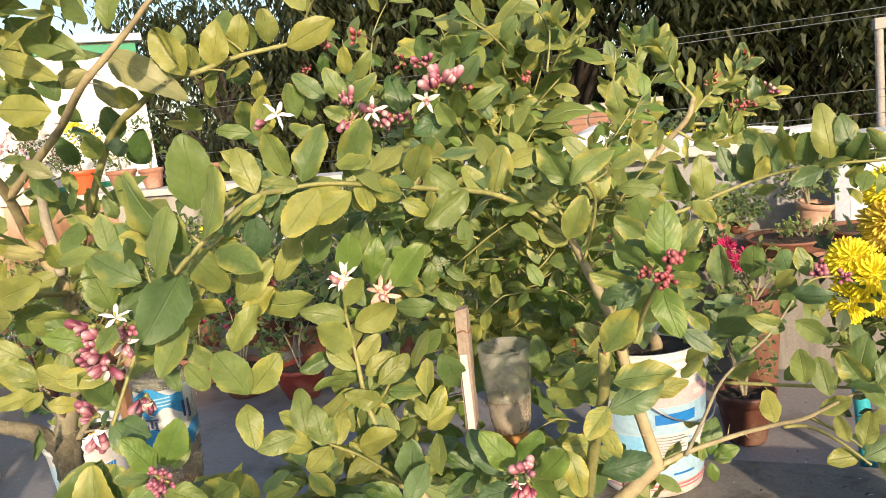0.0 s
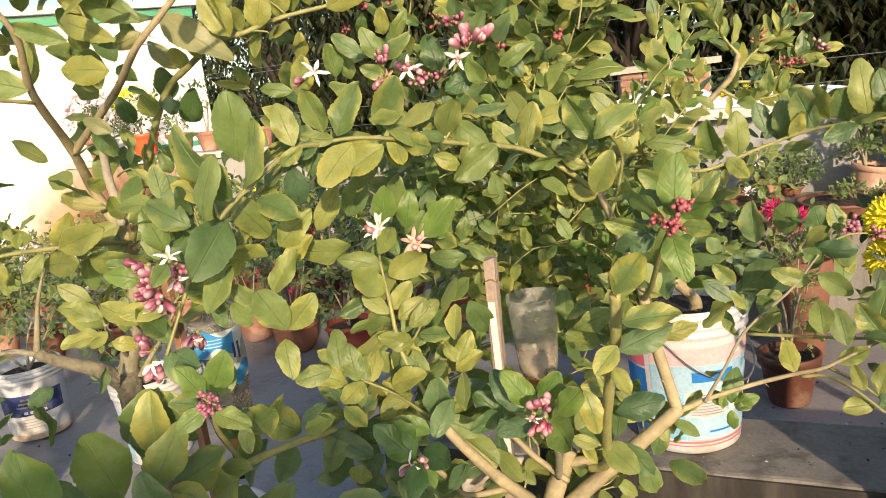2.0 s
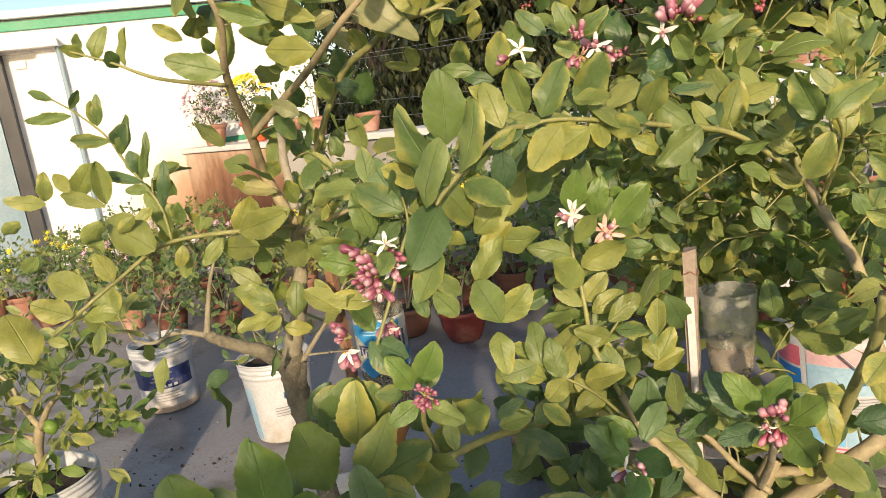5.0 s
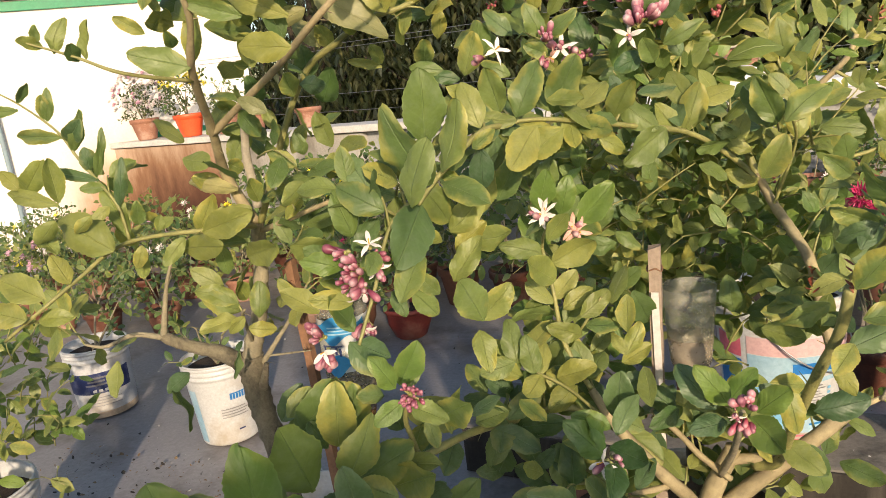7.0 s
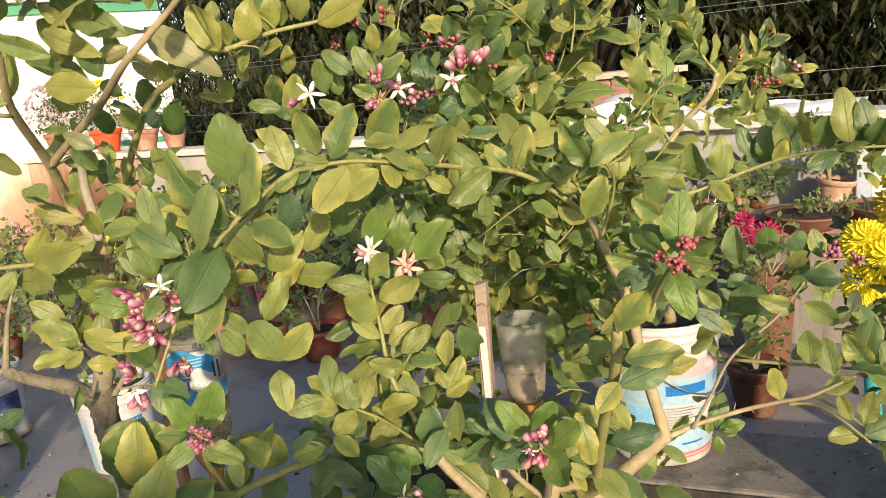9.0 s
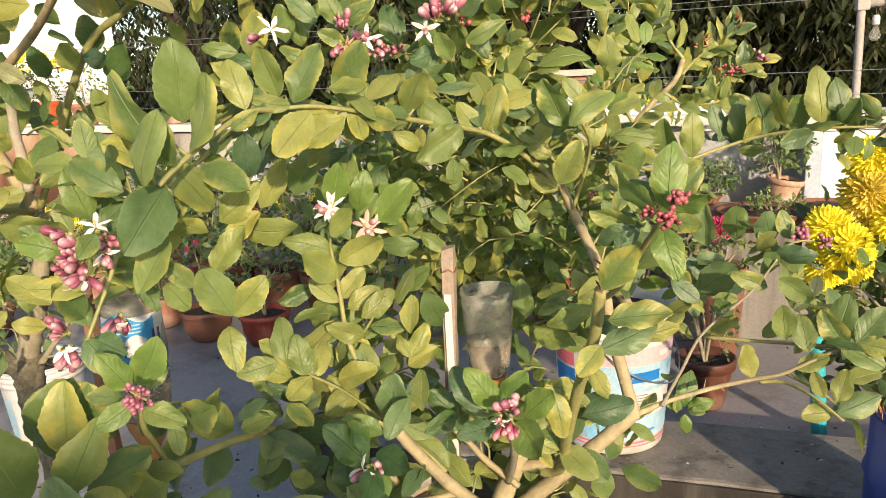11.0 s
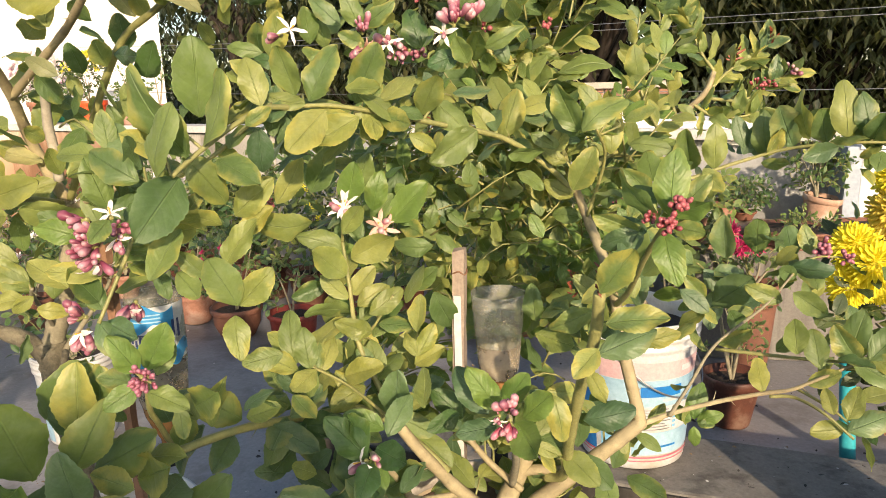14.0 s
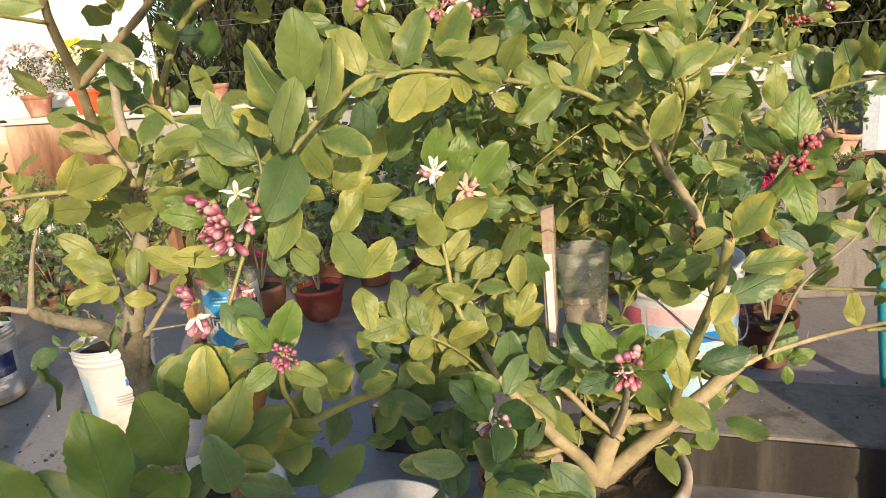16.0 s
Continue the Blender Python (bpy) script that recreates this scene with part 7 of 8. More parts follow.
# ---- containers of the lemon trees, sticks and bottles ----
M_wood = surface("weathered_wood", (0.16, 0.115, 0.085), (0.36, 0.29, 0.235), 10, 140, 0.85, 0.6, stretch=(6, 6, 0.6))
M_wood_brown = surface("brown_wood", (0.14, 0.07, 0.04), (0.26, 0.14, 0.08), 10, 140, 0.8, 0.6, stretch=(6, 6, 0.6))
M_pale_strip = surface("whitish_strip", (0.46, 0.43, 0.42), (0.66, 0.64, 0.63), 12, 90, 0.5, 0.2)
M_turq = surface("turquoise_pipe", (0.02, 0.30, 0.36), (0.05, 0.40, 0.46), 6, 80, 0.4, 0.1)
M_pole = surface("weathered_pole", (0.22, 0.20, 0.185), (0.38, 0.36, 0.34), 5, 60, 0.7, 0.3, stain=(0.24, 0.15, 0.10), stain_scale=5)
M_white_block = surface("white_painted_block", (0.46, 0.48, 0.50), (0.66, 0.67, 0.67), 3, 50, 0.7, 0.2)
# the white block's left face in shade, coloured grey-blue
M_block_shade = surface("shaded_white_block", (0.26, 0.30, 0.37), (0.36, 0.41, 0.48), 3, 50, 0.75, 0.2)
M_yellow = surface("yellow_petal", (0.93, 0.78, 0.03), (0.97, 0.88, 0.09), 30, 120, 0.5, 0.1)
M_gold = surface("golden_petal", (0.70, 0.56, 0.07), (0.82, 0.70, 0.16), 30, 120, 0.5, 0.1)
for _m in (M_yellow, M_gold):
    _n, _l = _m.node_tree.nodes, _m.node_tree.links
    _t, _x = _n.new("ShaderNodeBsdfTranslucent"), _n.new("ShaderNodeMixShader")
    _l.new(_n["Principled BSDF"].inputs["Base Color"].links[0].from_socket, _t.inputs[0])
    _x.inputs[0].default_value = 0.4
    _l.new(_n["Principled BSDF"].outputs[0], _x.inputs[1])
    _l.new(_t.outputs[0], _x.inputs[2])
    _l.new(_x.outputs[0], _n["Material Output"].inputs[0])
M_white_fl = surface("white_flower", (0.64, 0.57, 0.57), (0.78, 0.73, 0.71), 30, 120, 0.5, 0.1)
M_pink_fl = surface("magenta_petal", (0.42, 0.015, 0.10), (0.66, 0.05, 0.19), 30, 120, 0.5, 0.1)
M_lilac = surface("lilac_petal", (0.55, 0.30, 0.45), (0.70, 0.45, 0.55), 30, 120, 0.5, 0.1)
M_lemon = surface("green_lemon", (0.09, 0.17, 0.02), (0.16, 0.26, 0.035), 20, 160, 0.4, 0.3)
M_cloth = surface("pale_sheet", (0.62, 0.63, 0.64), (0.78, 0.78, 0.78), 3, 40, 0.8, 0.3)


def clear_plastic(name, tint, rough, clear):
    m, n, l, b = material(name, tint, rough)
    tr = n.new("ShaderNodeBsdfTransparent")
    tr.inputs[0].default_value = (*[min(1, v + 0.42) for v in tint], 1)
    sh = n.new("ShaderNodeMixShader")
    l.new(ramp(n, l, noise_tex(n, l, 26, 5, 0.7), [(0.35, (clear,) * 3), (0.75, (clear - 0.35,) * 3)]), sh.inputs[0])
    l.new(b.outputs[0], sh.inputs[1])
    l.new(tr.outputs[0], sh.inputs[2])
    l.new(sh.outputs[0], n["Material Output"].inputs[0])
    return m


M_label_blue = surface("label_blue", (0.02, 0.17, 0.40), (0.06, 0.30, 0.55), 20, 120, 0.35, 0.1)
M_bottle = clear_plastic("cloudy_bottle_plastic", (0.50, 0.50, 0.45), 0.14, 0.86)
M_bottle_low = clear_plastic("murky_bottle_plastic", (0.42, 0.37, 0.29), 0.25, 0.66)
M_amber = clear_plastic("amber_bottle_neck", (0.40, 0.20, 0.07), 0.2, 0.35)


def feeder(stick_pts, width, mat, c, r, z0, z1, neck, label, printed=False):
    """A stake with an upside-down plastic bottle, cut open, tied to it."""
    root = empty("stake_with_bottle", Matrix.Translation(stick_pts[0]), label, "stake", "stakes with watering bottles")
    inv = Vector(stick_pts[0])
    a, b = [Vector(p) - inv for p in stick_pts]
    bm = bmesh.new()
    rnd = random.Random(4)
    prev = None
    for i in range(13):
        p = a.lerp(b, i / 12)
        h = width / 2
        ring = [bm.verts.new(p + Vector((sx * h * rnd.uniform(0.88, 1.06), sy * h * rnd.uniform(0.9, 1.05), 0.004 * rnd.uniform(-1, 1) * (i == 12)))) for sx, sy in ((-1, -1), (1, -1), (1, 1), (-1, 1))]
        if prev:
            for k in range(4):
                bm.faces.new((prev[k], prev[(k + 1) % 4], ring[(k + 1) % 4], ring[k]))
        else:
            bm.faces.new(ring[::-1])
        prev = ring
    bm.faces.new(prev)
    part("stake", bm, mat, root, "split weathered wooden stake", smooth=False)
    c = Vector(c) - inv
    at = Matrix.Translation((c.x, c.y, 0))
    h = z1 - z0
    base = z0 - inv.z
    f = 0.97 if printed else 0.80  # the cut cup narrows downwards, the water bottle is straight
    seed_prof = [(r * (f + 0.06), base + h * 0.40), (r * (f + 0.10), base + h * 0.55), (r * (f + 0.115), base + h * 0.57), (r * 1.02, base + h), (r * 1.005, base + h), (r * (f + 0.08), base + h * 0.56), (r * (f + 0.04), base + h * 0.40)]
    bottle = part("bottle", lathe(seed_prof, 32, wobble=0.02), M_bottle, root, "cloudy cut plastic bottle, upside down", at=at)
    part("lower_bottle", lathe([(r * (f - 0.14), base), (r * (f - 0.04), base + h * 0.08), (r * (f + 0.06), base + h * 0.398), (r * (f + 0.04), base + h * 0.39), (r * (f - 0.16), base + 0.004)], 32, wobble=0.02), M_bottle_low, bottle)
    part("bottle_neck", lathe([(0.010, base - neck), (0.012, base - neck * 0.7), (0.013, base - neck * 0.62), (r * 0.55, base - neck * 0.42), (r * (f - 0.2), base - neck * 0.18), (r * (f - 0.14), base - 0.002)], 28), M_amber, bottle, "amber tinted bottle neck")
    part("cap", lathe([(0, base - neck * 1.12), (0.013, base - neck * 1.12), (0.0135, base - neck * 0.8), (0, base - neck * 0.8)], 18), M_dark, bottle)
    part("tie", tube([(a.lerp(b, 0.93) + Vector((width * 0.62 * math.cos(t), width * 0.62 * math.sin(t), 0.003 * math.sin(3 * t)))) for t in [k * 0.7 for k in range(10)]], 0.0012, 0.0012, 5, 40), M_wood_brown, root, "thin twine wound round the stake")
    if printed:
        part("label", wrap(r * 1.01, r * 1.015, base + h * 0.44, base + h * 0.93, radians(200), radians(395), 0.002), M_white_plastic, bottle, "white and blue printed paper label")
        part("print", wrap(r * 1.01, r * 1.015, base + h * 0.74, base + h * 0.92, radians(205), radians(345), 0.0032, 0.008), M_label_blue, bottle)
        part("print", wrap(r * 1.01, r * 1.015, base + h * 0.45, base + h * 0.56, radians(230), radians(390), 0.0032, 0.010), M_label_blue, bottle)
        for k in range(5):
            a0 = 246 + 9 * k
            part("print", wrap(r * 1.01, r * 1.01, base + h * (0.60 + 0.02 * (k % 2)), base + h * (0.70 - 0.025 * (k % 3)), radians(a0), radians(a0 + 5), 0.0040), M_navy, bottle)
        part("print", wrap(r * 1.01, r * 1.01, base + h * 0.685, base + h * 0.70, radians(244), radians(290), 0.0042), M_navy, bottle)
        for k in range(2):
            part("print", wrap(r * 1.01, r * 1.01, base + h * (0.66 - 0.02 * k), base + h * 0.80, radians(338 + 12 * k), radians(344 + 12 * k), 0.0042), M_navy, bottle)
        for k in range(3):
            part("print", wrap(r * 1.01, r * 1.01, base + h * (0.80 + 0.03 * k), base + h * (0.812 + 0.03 * k), radians(262), radians(318), 0.0044), M_pale_cyan, bottle)
    else:
        # whitish strip before the stake's right part; the left keeps the wood colour
        part("tape", box(-width * 0.12, width * 0.46, -width * 0.66, -width * 0.54, (b.z - a.z) * 0.28, (b.z - a.z) * 0.86), M_pale_strip, root, "whitish strip along the right of the stake", smooth=False, at=Matrix.Translation(((a.x + b.x) / 2 * 0.9, (a.y + b.y) / 2, 0)))
    return root


feeder([(-0.008, 0.752, 0.575), (0.000, 0.757, 1.010)], 0.0170, M_wood, (0.040, 0.822, 0), 0.0385, 0.806, 0.934, 0.140, "wooden stake with an upside-down cut bottle as a waterer")
feeder([(-0.560, 0.770, 0.47), (-0.628, 0.836, 0.985)], 0.016, M_wood_brown, (-0.520, 0.800, 0), 0.042, 0.725, 0.915, 0.10, "brown wooden stake with an upside-down water bottle", True)


M_old_rim = surface("dirty_white_rim", (0.34, 0.31, 0.27), (0.52, 0.49, 0.45), 9, 90, 0.6, 0.3, stain=(0.24, 0.16, 0.10), stain_scale=9)


def drum(at, r, h, mat, rim_mat, label, seed=0):
    ob = empty("planter_drum", at, label, "drum", "drums used as planters")
    prof = [(0, 0.003), (r * 0.9, 0.0), (r * 0.94, 0.012), (r * 0.98, h * 0.3), (r * 1.02, h * 0.33), (r * 0.98, h * 0.36), (r * 0.99, h * 0.64), (r * 1.03, h * 0.67), (r * 0.99, h * 0.70), (r * 0.97, h * 0.95), (r * 0.955, h * 0.955), (r * 0.94, h * 0.90), (0, h * 0.88)]
    part("body", lathe(prof, 44), mat, ob)
    part("rim", lathe([(r * 0.965, h * 0.956), (r * 1.02, h * 0.962), (r * 1.03, h * 0.985), (r * 1.0, h), (r * 0.945, h * 0.995), (r * 0.94, h * 0.956), (r * 0.965, h * 0.956)], 44), rim_mat, ob, "rolled rim of the drum")
    soil(ob, r * 0.945, h * 0.945, seed, M_soil_brown)
    return ob


M_soil_brown = surface("brown_soil", (0.075, 0.050, 0.036), (0.19, 0.135, 0.095), 16, 130, 0.95, 1.0, dist=0.008)
drum(pose(0.035, 0.735, 0.003), 0.142, 0.635, M_cream, M_old_rim, "cream plastic drum with a dirty white rim under the lemon tree", 9)
drum(pose(0.93, 1.40, 0.003), 0.150, 0.50, M_drum_blue, M_drum_blue, "deep blue plastic drum planted with chrysanthemums", 10)
bucket(pose(-0.66, 0.80, 0.003), 0.152, 0.125, 0.49, "tall white ribbed bucket under the grey lemon tree", seed=11)
bucket(pose(-0.37, 0.92, 0.003), 0.150, 0.125, 0.36, "white ribbed bucket with bare soil", seed=12)
bucket(pose(-1.77, 0.92, 0.003), 0.148, 0.122, 0.36, "white ribbed bucket holding a small lemon bush", bands=[(0.05, 0.2, 290, 330, M_navy)], seed=13)
clay_pot(pose(-0.21, 1.45, 0.003), 0.085, 0.14, "small brown clay pot beside the kerb", M_brown_clay, 14)


# ---- lemon bush and other potted plants ----
def bush(base, label, seed, spread, height, twigs, leaf, mats, name="potted_plant", category="plant", group="potted plants", stems=4, lean=0.0):
    t = Tree(base, label, seed, name, category, group)
    rnd = random.Random(seed * 3 + 1)
    base = Vector(base)
    for i in range(stems):
        a = rnd.uniform(0, 6.28)
        top = base + Vector((0.6 * spread * math.cos(a) + lean, 0.6 * spread * math.sin(a), height * rnd.uniform(0.6, 0.95)))
        t.stem([base, base.lerp(top, 0.5) + Vector((rnd.uniform(-0.02, 0.02), rnd.uniform(-0.02, 0.02), 0.02)), top], 0.006, 0.002, M_grey_stem, "stem")
    tw = []
    for i in range(twigs):
        a, r, h = rnd.uniform(0, 6.28), rnd.random() ** 0.5, rnd.uniform(0.12, 1.0)
        s = base + Vector((spread * r * math.cos(a) + lean * h, spread * r * math.sin(a), height * h))
        d = Vector((math.cos(a) * 0.6 + rnd.uniform(-0.4, 0.4), math.sin(a) * 0.6 - 0.2, rnd.uniform(-0.1, 0.8))).normalized() * leaf * rnd.uniform(1.4, 2.4)
        tw.append((s, s + d, rnd.randrange(4, 7), leaf))
    k = len(tw) // len(mats)
    for i, m in enumerate(mats):
        t.foliage(tw[i * k : (i + 1) * k], m, rows=4)
    return t


FLOWERS = {}


def flower_mesh(mat, petals, ball):
    key = (mat.name, petals, ball)
    if key not in FLOWERS:
        bm = bmesh.new()
        rnd = random.Random(petals)
        if petals > 100:
            for i in range(petals):
                el = math.asin(max(-1, 1 - 1.75 * (i + 0.5) / petals))
                a = i * 2.39996
                d = Vector((math.cos(a) * math.cos(el), math.sin(a) * math.cos(el), math.sin(el)))
                fall = (d * d.z - Vector((0, 0, 1))).normalized() if abs(d.z) < 0.99 else Vector((1, 0, 0))
                low = d * 0.66 - fall * 0.10
                leaf_mesh(0.17, 0.9, rnd.uniform(-0.75, -0.25), rnd.uniform(-0.6, 0.6), rows=6, bm=bm, m=aim(low, low + fall * rnd.uniform(0.22, 0.40) + d * rnd.uniform(0.18, 0.36), d), seed=i % 17, cup=-0.4)
        for i in range(petals if petals <= 100 else 0):
            u = (i + 0.5) / petals
            el = math.asin(max(-1, min(1, 1 - u * (1.25 if ball < 0.5 else 1.8))))
            a = i * 2.39996
            d = Vector((math.cos(a) * math.cos(el), math.sin(a) * math.cos(el), math.sin(el) * (0.75 if ball < 0.5 else 1.0)))
            leaf_mesh(0.16 if petals < 60 else 0.075, 0.9, -1.0 + 0.9 * rnd.random(), rnd.uniform(-0.7, 0.7), rows=4, bm=bm, m=aim(d * 0.25, d * rnd.uniform(0.75, 1.12), Vector((0, 0, 1)) - d * 0.3))
        if petals > 100:
            bmesh.ops.create_icosphere(bm, subdivisions=2, radius=0.66)
        FLOWERS[key] = mesh_of(bm, mat)
    return FLOWERS[key]


def flower(tree, at, mat, size, petals=110, ball=1.0, face=(-0.1, -0.7, 0.6)):
    q = Vector(face).to_track_quat("Z", "Y").to_matrix().to_4x4()
    return part("flower", flower_mesh(mat, petals, ball), None, tree.root, at=tree.inv @ Matrix.Translation(at) @ q @ Matrix.Diagonal((size, size, size, 1)))


M_mum_leaf = leaf_material("mum_leaf", [(0.022, 0.040, 0.016), (0.045, 0.072, 0.024), (0.075, 0.105, 0.035)], (0.11, 0.12, 0.04), 0.15, 0.3)
G, Dk, Yw, Fr, Mu = LEAF["g"], LEAF["d"], LEAF["y"], LEAF["l"], M_mum_leaf
lb = bush((-1.77, 0.92, 0.34), "small lemon bush with green lemons in a bucket", 51, 0.24, 0.42, 74, 0.058, [G, Yw, Fr, Yw], "lemon_bush", "lemon bush", stems=0, lean=0.06)
lb.stem([(-1.80, 0.95, 0.33), (-1.79, 0.95, 0.42), (-1.75, 0.95, 0.51)], 0.016, 0.013, M_tan_stem, "trunk", 2, 12, 0.10)
for pts in ([(-1.75, 0.95, 0.50), (-1.78, 0.94, 0.56), (-1.80, 0.93, 0.64), (-1.86, 0.90, 0.72)], [(-1.75, 0.95, 0.50), (-1.68, 0.94, 0.57), (-1.60, 0.93, 0.63), (-1.56, 0.90, 0.73)], [(-1.77, 0.95, 0.54), (-1.76, 0.90, 0.62), (-1.71, 0.84, 0.72)], [(-1.79, 0.95, 0.46), (-1.86, 0.90, 0.52), (-1.94, 0.84, 0.58)]):
    lb.stem(pts, 0.0095, 0.003, M_tan_stem, "stem", 3, 9)
lemon = mesh_of(lathe([(0, -1.12), (0.14, -1.06), (0.55, -0.84), (0.93, -0.35), (1.0, 0.1), (0.80, 0.66), (0.36, 0.98), (0.14, 1.10), (0, 1.14)], 18), M_lemon)
for dx, dy, dz, r in ((-0.07, -0.20, 0.10, 0.019), (0.08, -0.22, 0.16, 0.021), (0.15, -0.15, 0.08, 0.017), (0.01, -0.21, 0.26, 0.020), (0.19, -0.05, 0.22, 0.018), (-0.11, -0.12, 0.20, 0.020), (-0.20, -0.14, 0.13, 0.018)):
    part("lemon", lemon, None, lb.root, at=pose(dx, dy, dz, 15 + 900 * dx, 20 + 700 * dy, 0) @ Matrix.Diagonal((r, r, r * 1.06, 1)))
bush((-2.475, 2.03, 0.28), "thin young citrus plant in a bucket with a navy label", 52, 0.22, 0.30, 26, 0.045, [Dk, G], stems=3)
bush((-1.71, 1.885, 0.29), "low leafy plant in a white bucket", 53, 0.13, 0.24, 16, 0.045, [Dk, G], stems=3)
bush((-1.36, 2.93, 0.14), "gnarled dwarf plant in a red pot", 54, 0.14, 0.34, 26, 0.035, [Dk, G], stems=3)
p = bush((-1.70, 2.98, 0.13), "dwarf plant with small pink flowers in a brown pot", 55, 0.18, 0.42, 40, 0.04, [Dk, G, Dk], stems=4)
for k in range(6):
    flower(p, (-1.70 + 0.10 * math.cos(k * 1.3), 2.84 + 0.03 * math.sin(k), 0.36 + 0.035 * k), M_pink_fl, 0.022, 26, 0.0)
bush((-2.05, 3.15, 0.14), "dark leafy plant in an orange clay pot", 56, 0.17, 0.36, 30, 0.04, [Dk, G], stems=3)
bush((0.60, 2.43, 0.155), "wispy weeds and a young bush in a clay pot", 57, 0.10, 0.42, 40, 0.022, [Dk, G], stems=6)

# chrysanthemums in the blue drum
mum = bush((0.93, 1.40, 0.46), "tall chrysanthemum plant with big yellow flowers", 58, 0.17, 0.42, 190, 0.046, [Mu, Dk, G, Mu], "chrysanthemum", "flowering plant", stems=6, lean=-0.11)
for at, s in (((0.641, 1.33, 0.902), 0.046), ((0.668, 1.30, 0.872), 0.050), ((0.634, 1.31, 0.832), 0.042), ((0.684, 1.32, 0.838), 0.040), ((0.726, 1.38, 1.026), 0.048), ((0.760, 1.36, 1.036), 0.040), ((0.762, 1.32, 0.920), 0.052), ((0.820, 1.34, 0.990), 0.046)):
    flower(mum, at, M_yellow, s, 300, 1)
flower(mum, (0.720, 1.36, 0.965), M_gold, 0.055, 420, 1)
for at in ((0.655, 1.40, 0.84), (0.71, 1.38, 0.83), (0.775, 1.44, 0.95), (0.80, 1.43, 1.0), (0.835, 1.37, 0.88)):
    mum.stem([at, (0.86, 1.42, 0.70), (0.93, 1.40, 0.47)], 0.003, 0.004, M_green_stem, "stem")
flower(mum, (0.735, 1.30, 0.565), M_amber, 0.040, 60, 0.0, (0, -0.5, -0.8))

# pots on the planting ledge
course = part("trim", box(0.46, 1.19, -0.10, 0.10, 0.529, 0.568, 0.008), M_sandy, at=pose(0, 3.385, 0), smooth=False)
tagged(course, "worn sandy top course at the back of the planting ledge", "coping", kind="structure")
clay_pot(pose(0.50, 3.17, 0.530), 0.075, 0.125, "small terracotta pot on the planting ledge", M_clay, 21)
clay_pot(pose(0.652, 3.385, 0.571), 0.064, 0.100, "small terracotta pot with a white salt crust on the ledge", M_clay, 27)
bush((0.652, 3.385, 0.655), "small sprig in a terracotta pot", 65, 0.02, 0.09, 6, 0.024, [Dk, G], stems=2)
clay_pot(pose(1.052, 3.37, 0.574, 3, 9, 0), 0.082, 0.125, "leaning pale terracotta pot with a climbing plant", M_pale_clay, 22)
clay_pot(pose(0.900, 3.105, 0.530), 0.165, 0.072, "wide shallow clay bowl with seedlings on the ledge", M_brown_clay, 23, True)
clay_pot(pose(1.215, 3.16, 0.530), 0.150, 0.080, "wide shallow clay bowl with bare soil", M_brown_clay, 24, True)
clay_pot(pose(0.752, 3.425, 0.571), 0.058, 0.042, "low clay pot with a dark shrub", M_brown_clay, 25)
bush((0.752, 3.425, 0.600), "small dense dark green shrub on the ledge", 61, 0.088, 0.145, 72, 0.026, [Dk, Dk], stems=4)
bush((1.045, 3.36, 0.680), "twining leafy plant in a terracotta pot", 62, 0.115, 0.27, 76, 0.030, [Dk, G, Dk], stems=5, lean=-0.04)
bush((0.960, 3.105, 0.583), "low seedlings in a clay bowl", 63, 0.10, 0.06, 26, 0.020, [G, Fr], stems=3)
rm = bush((0.72, 2.85, 0.40), "potted plant with magenta flowers before the ledge", 64, 0.13, 0.15, 22, 0.035, [Dk, G], stems=4)
clay_pot(pose(0.72, 2.85, 0.003), 0.10, 0.42, "tall dark clay pot with magenta flowers", M_brown_clay, 26)
for at, s, f in (((0.605, 2.76, 0.640), 0.058, (-0.3, -0.7, 0.5)), ((0.690, 2.74, 0.605), 0.056, (0.3, -0.8, 0.2)), ((0.645, 2.73, 0.590), 0.046, (0.0, -0.9, -0.2))):
    flower(rm, at, M_pink_fl, s, 96, 1, f)
    rm.stem([at, (0.68, 2.80, 0.50), (0.72, 2.85, 0.40)], 0.003, 0.004, M_green_stem, "stem")

py = bush(PARAPET @ Vector((6.28, 0.30, 0.90)), "yellow chrysanthemum behind the parapet", 66, 0.10, 0.18, 30, 0.04, [Mu, Dk], "chrysanthemum", "flowering plant", stems=4)
clay_pot(PARAPET @ pose(6.28, 0.33, 0.70), 0.10, 0.22, "clay pot behind the parapet", M_clay, 28)
for dx, dz, k in ((-0.09, 0.13, 0.032), (-0.02, 0.10, 0.036), (0.05, 0.12, 0.034), (0.09, 0.05, 0.026), (-0.05, 0.06, 0.03), (0.02, 0.16, 0.024)):
    flower(py, PARAPET @ Vector((6.28 + dx, 0.24, 0.90 + dz)), M_yellow, k, 60, 0.0)

# white block, pole, wires, pipe, sheet
blk = empty("water_tank", pose(1.215, 3.36, 0.528, 0, 0, 8), "white painted cement block on the ledge", "tank")
part("body", box(0, 0.60, 0, 0.45, 0, 0.374, 0.012), M_white_block, blk, smooth=False)
# thin slab whose grey-blue colour stands in for shade on this side
part("side_panel", box(-0.07, -0.002, -0.01, 0.45, 0, 0.389, 0.008), M_block_shade, blk, "white block's left side, its shade put into the colour", smooth=False)
part("lid", box(-0.02, 0.62, -0.02, 0.47, 0.377, 0.399, 0.006), M_white_block, blk, smooth=False)
pole = empty("pole", pose(1.55, 4.02, 0.9, 0, 0, 0), "weathered grey steel pole carrying the clothes wires", "pole")
part("post", tube([(0.003, 0, 0), (0, 0, 0.30), (-0.004, 0, 0.565)], 0.020, 0.020, 12, 8), M_pole, pole)
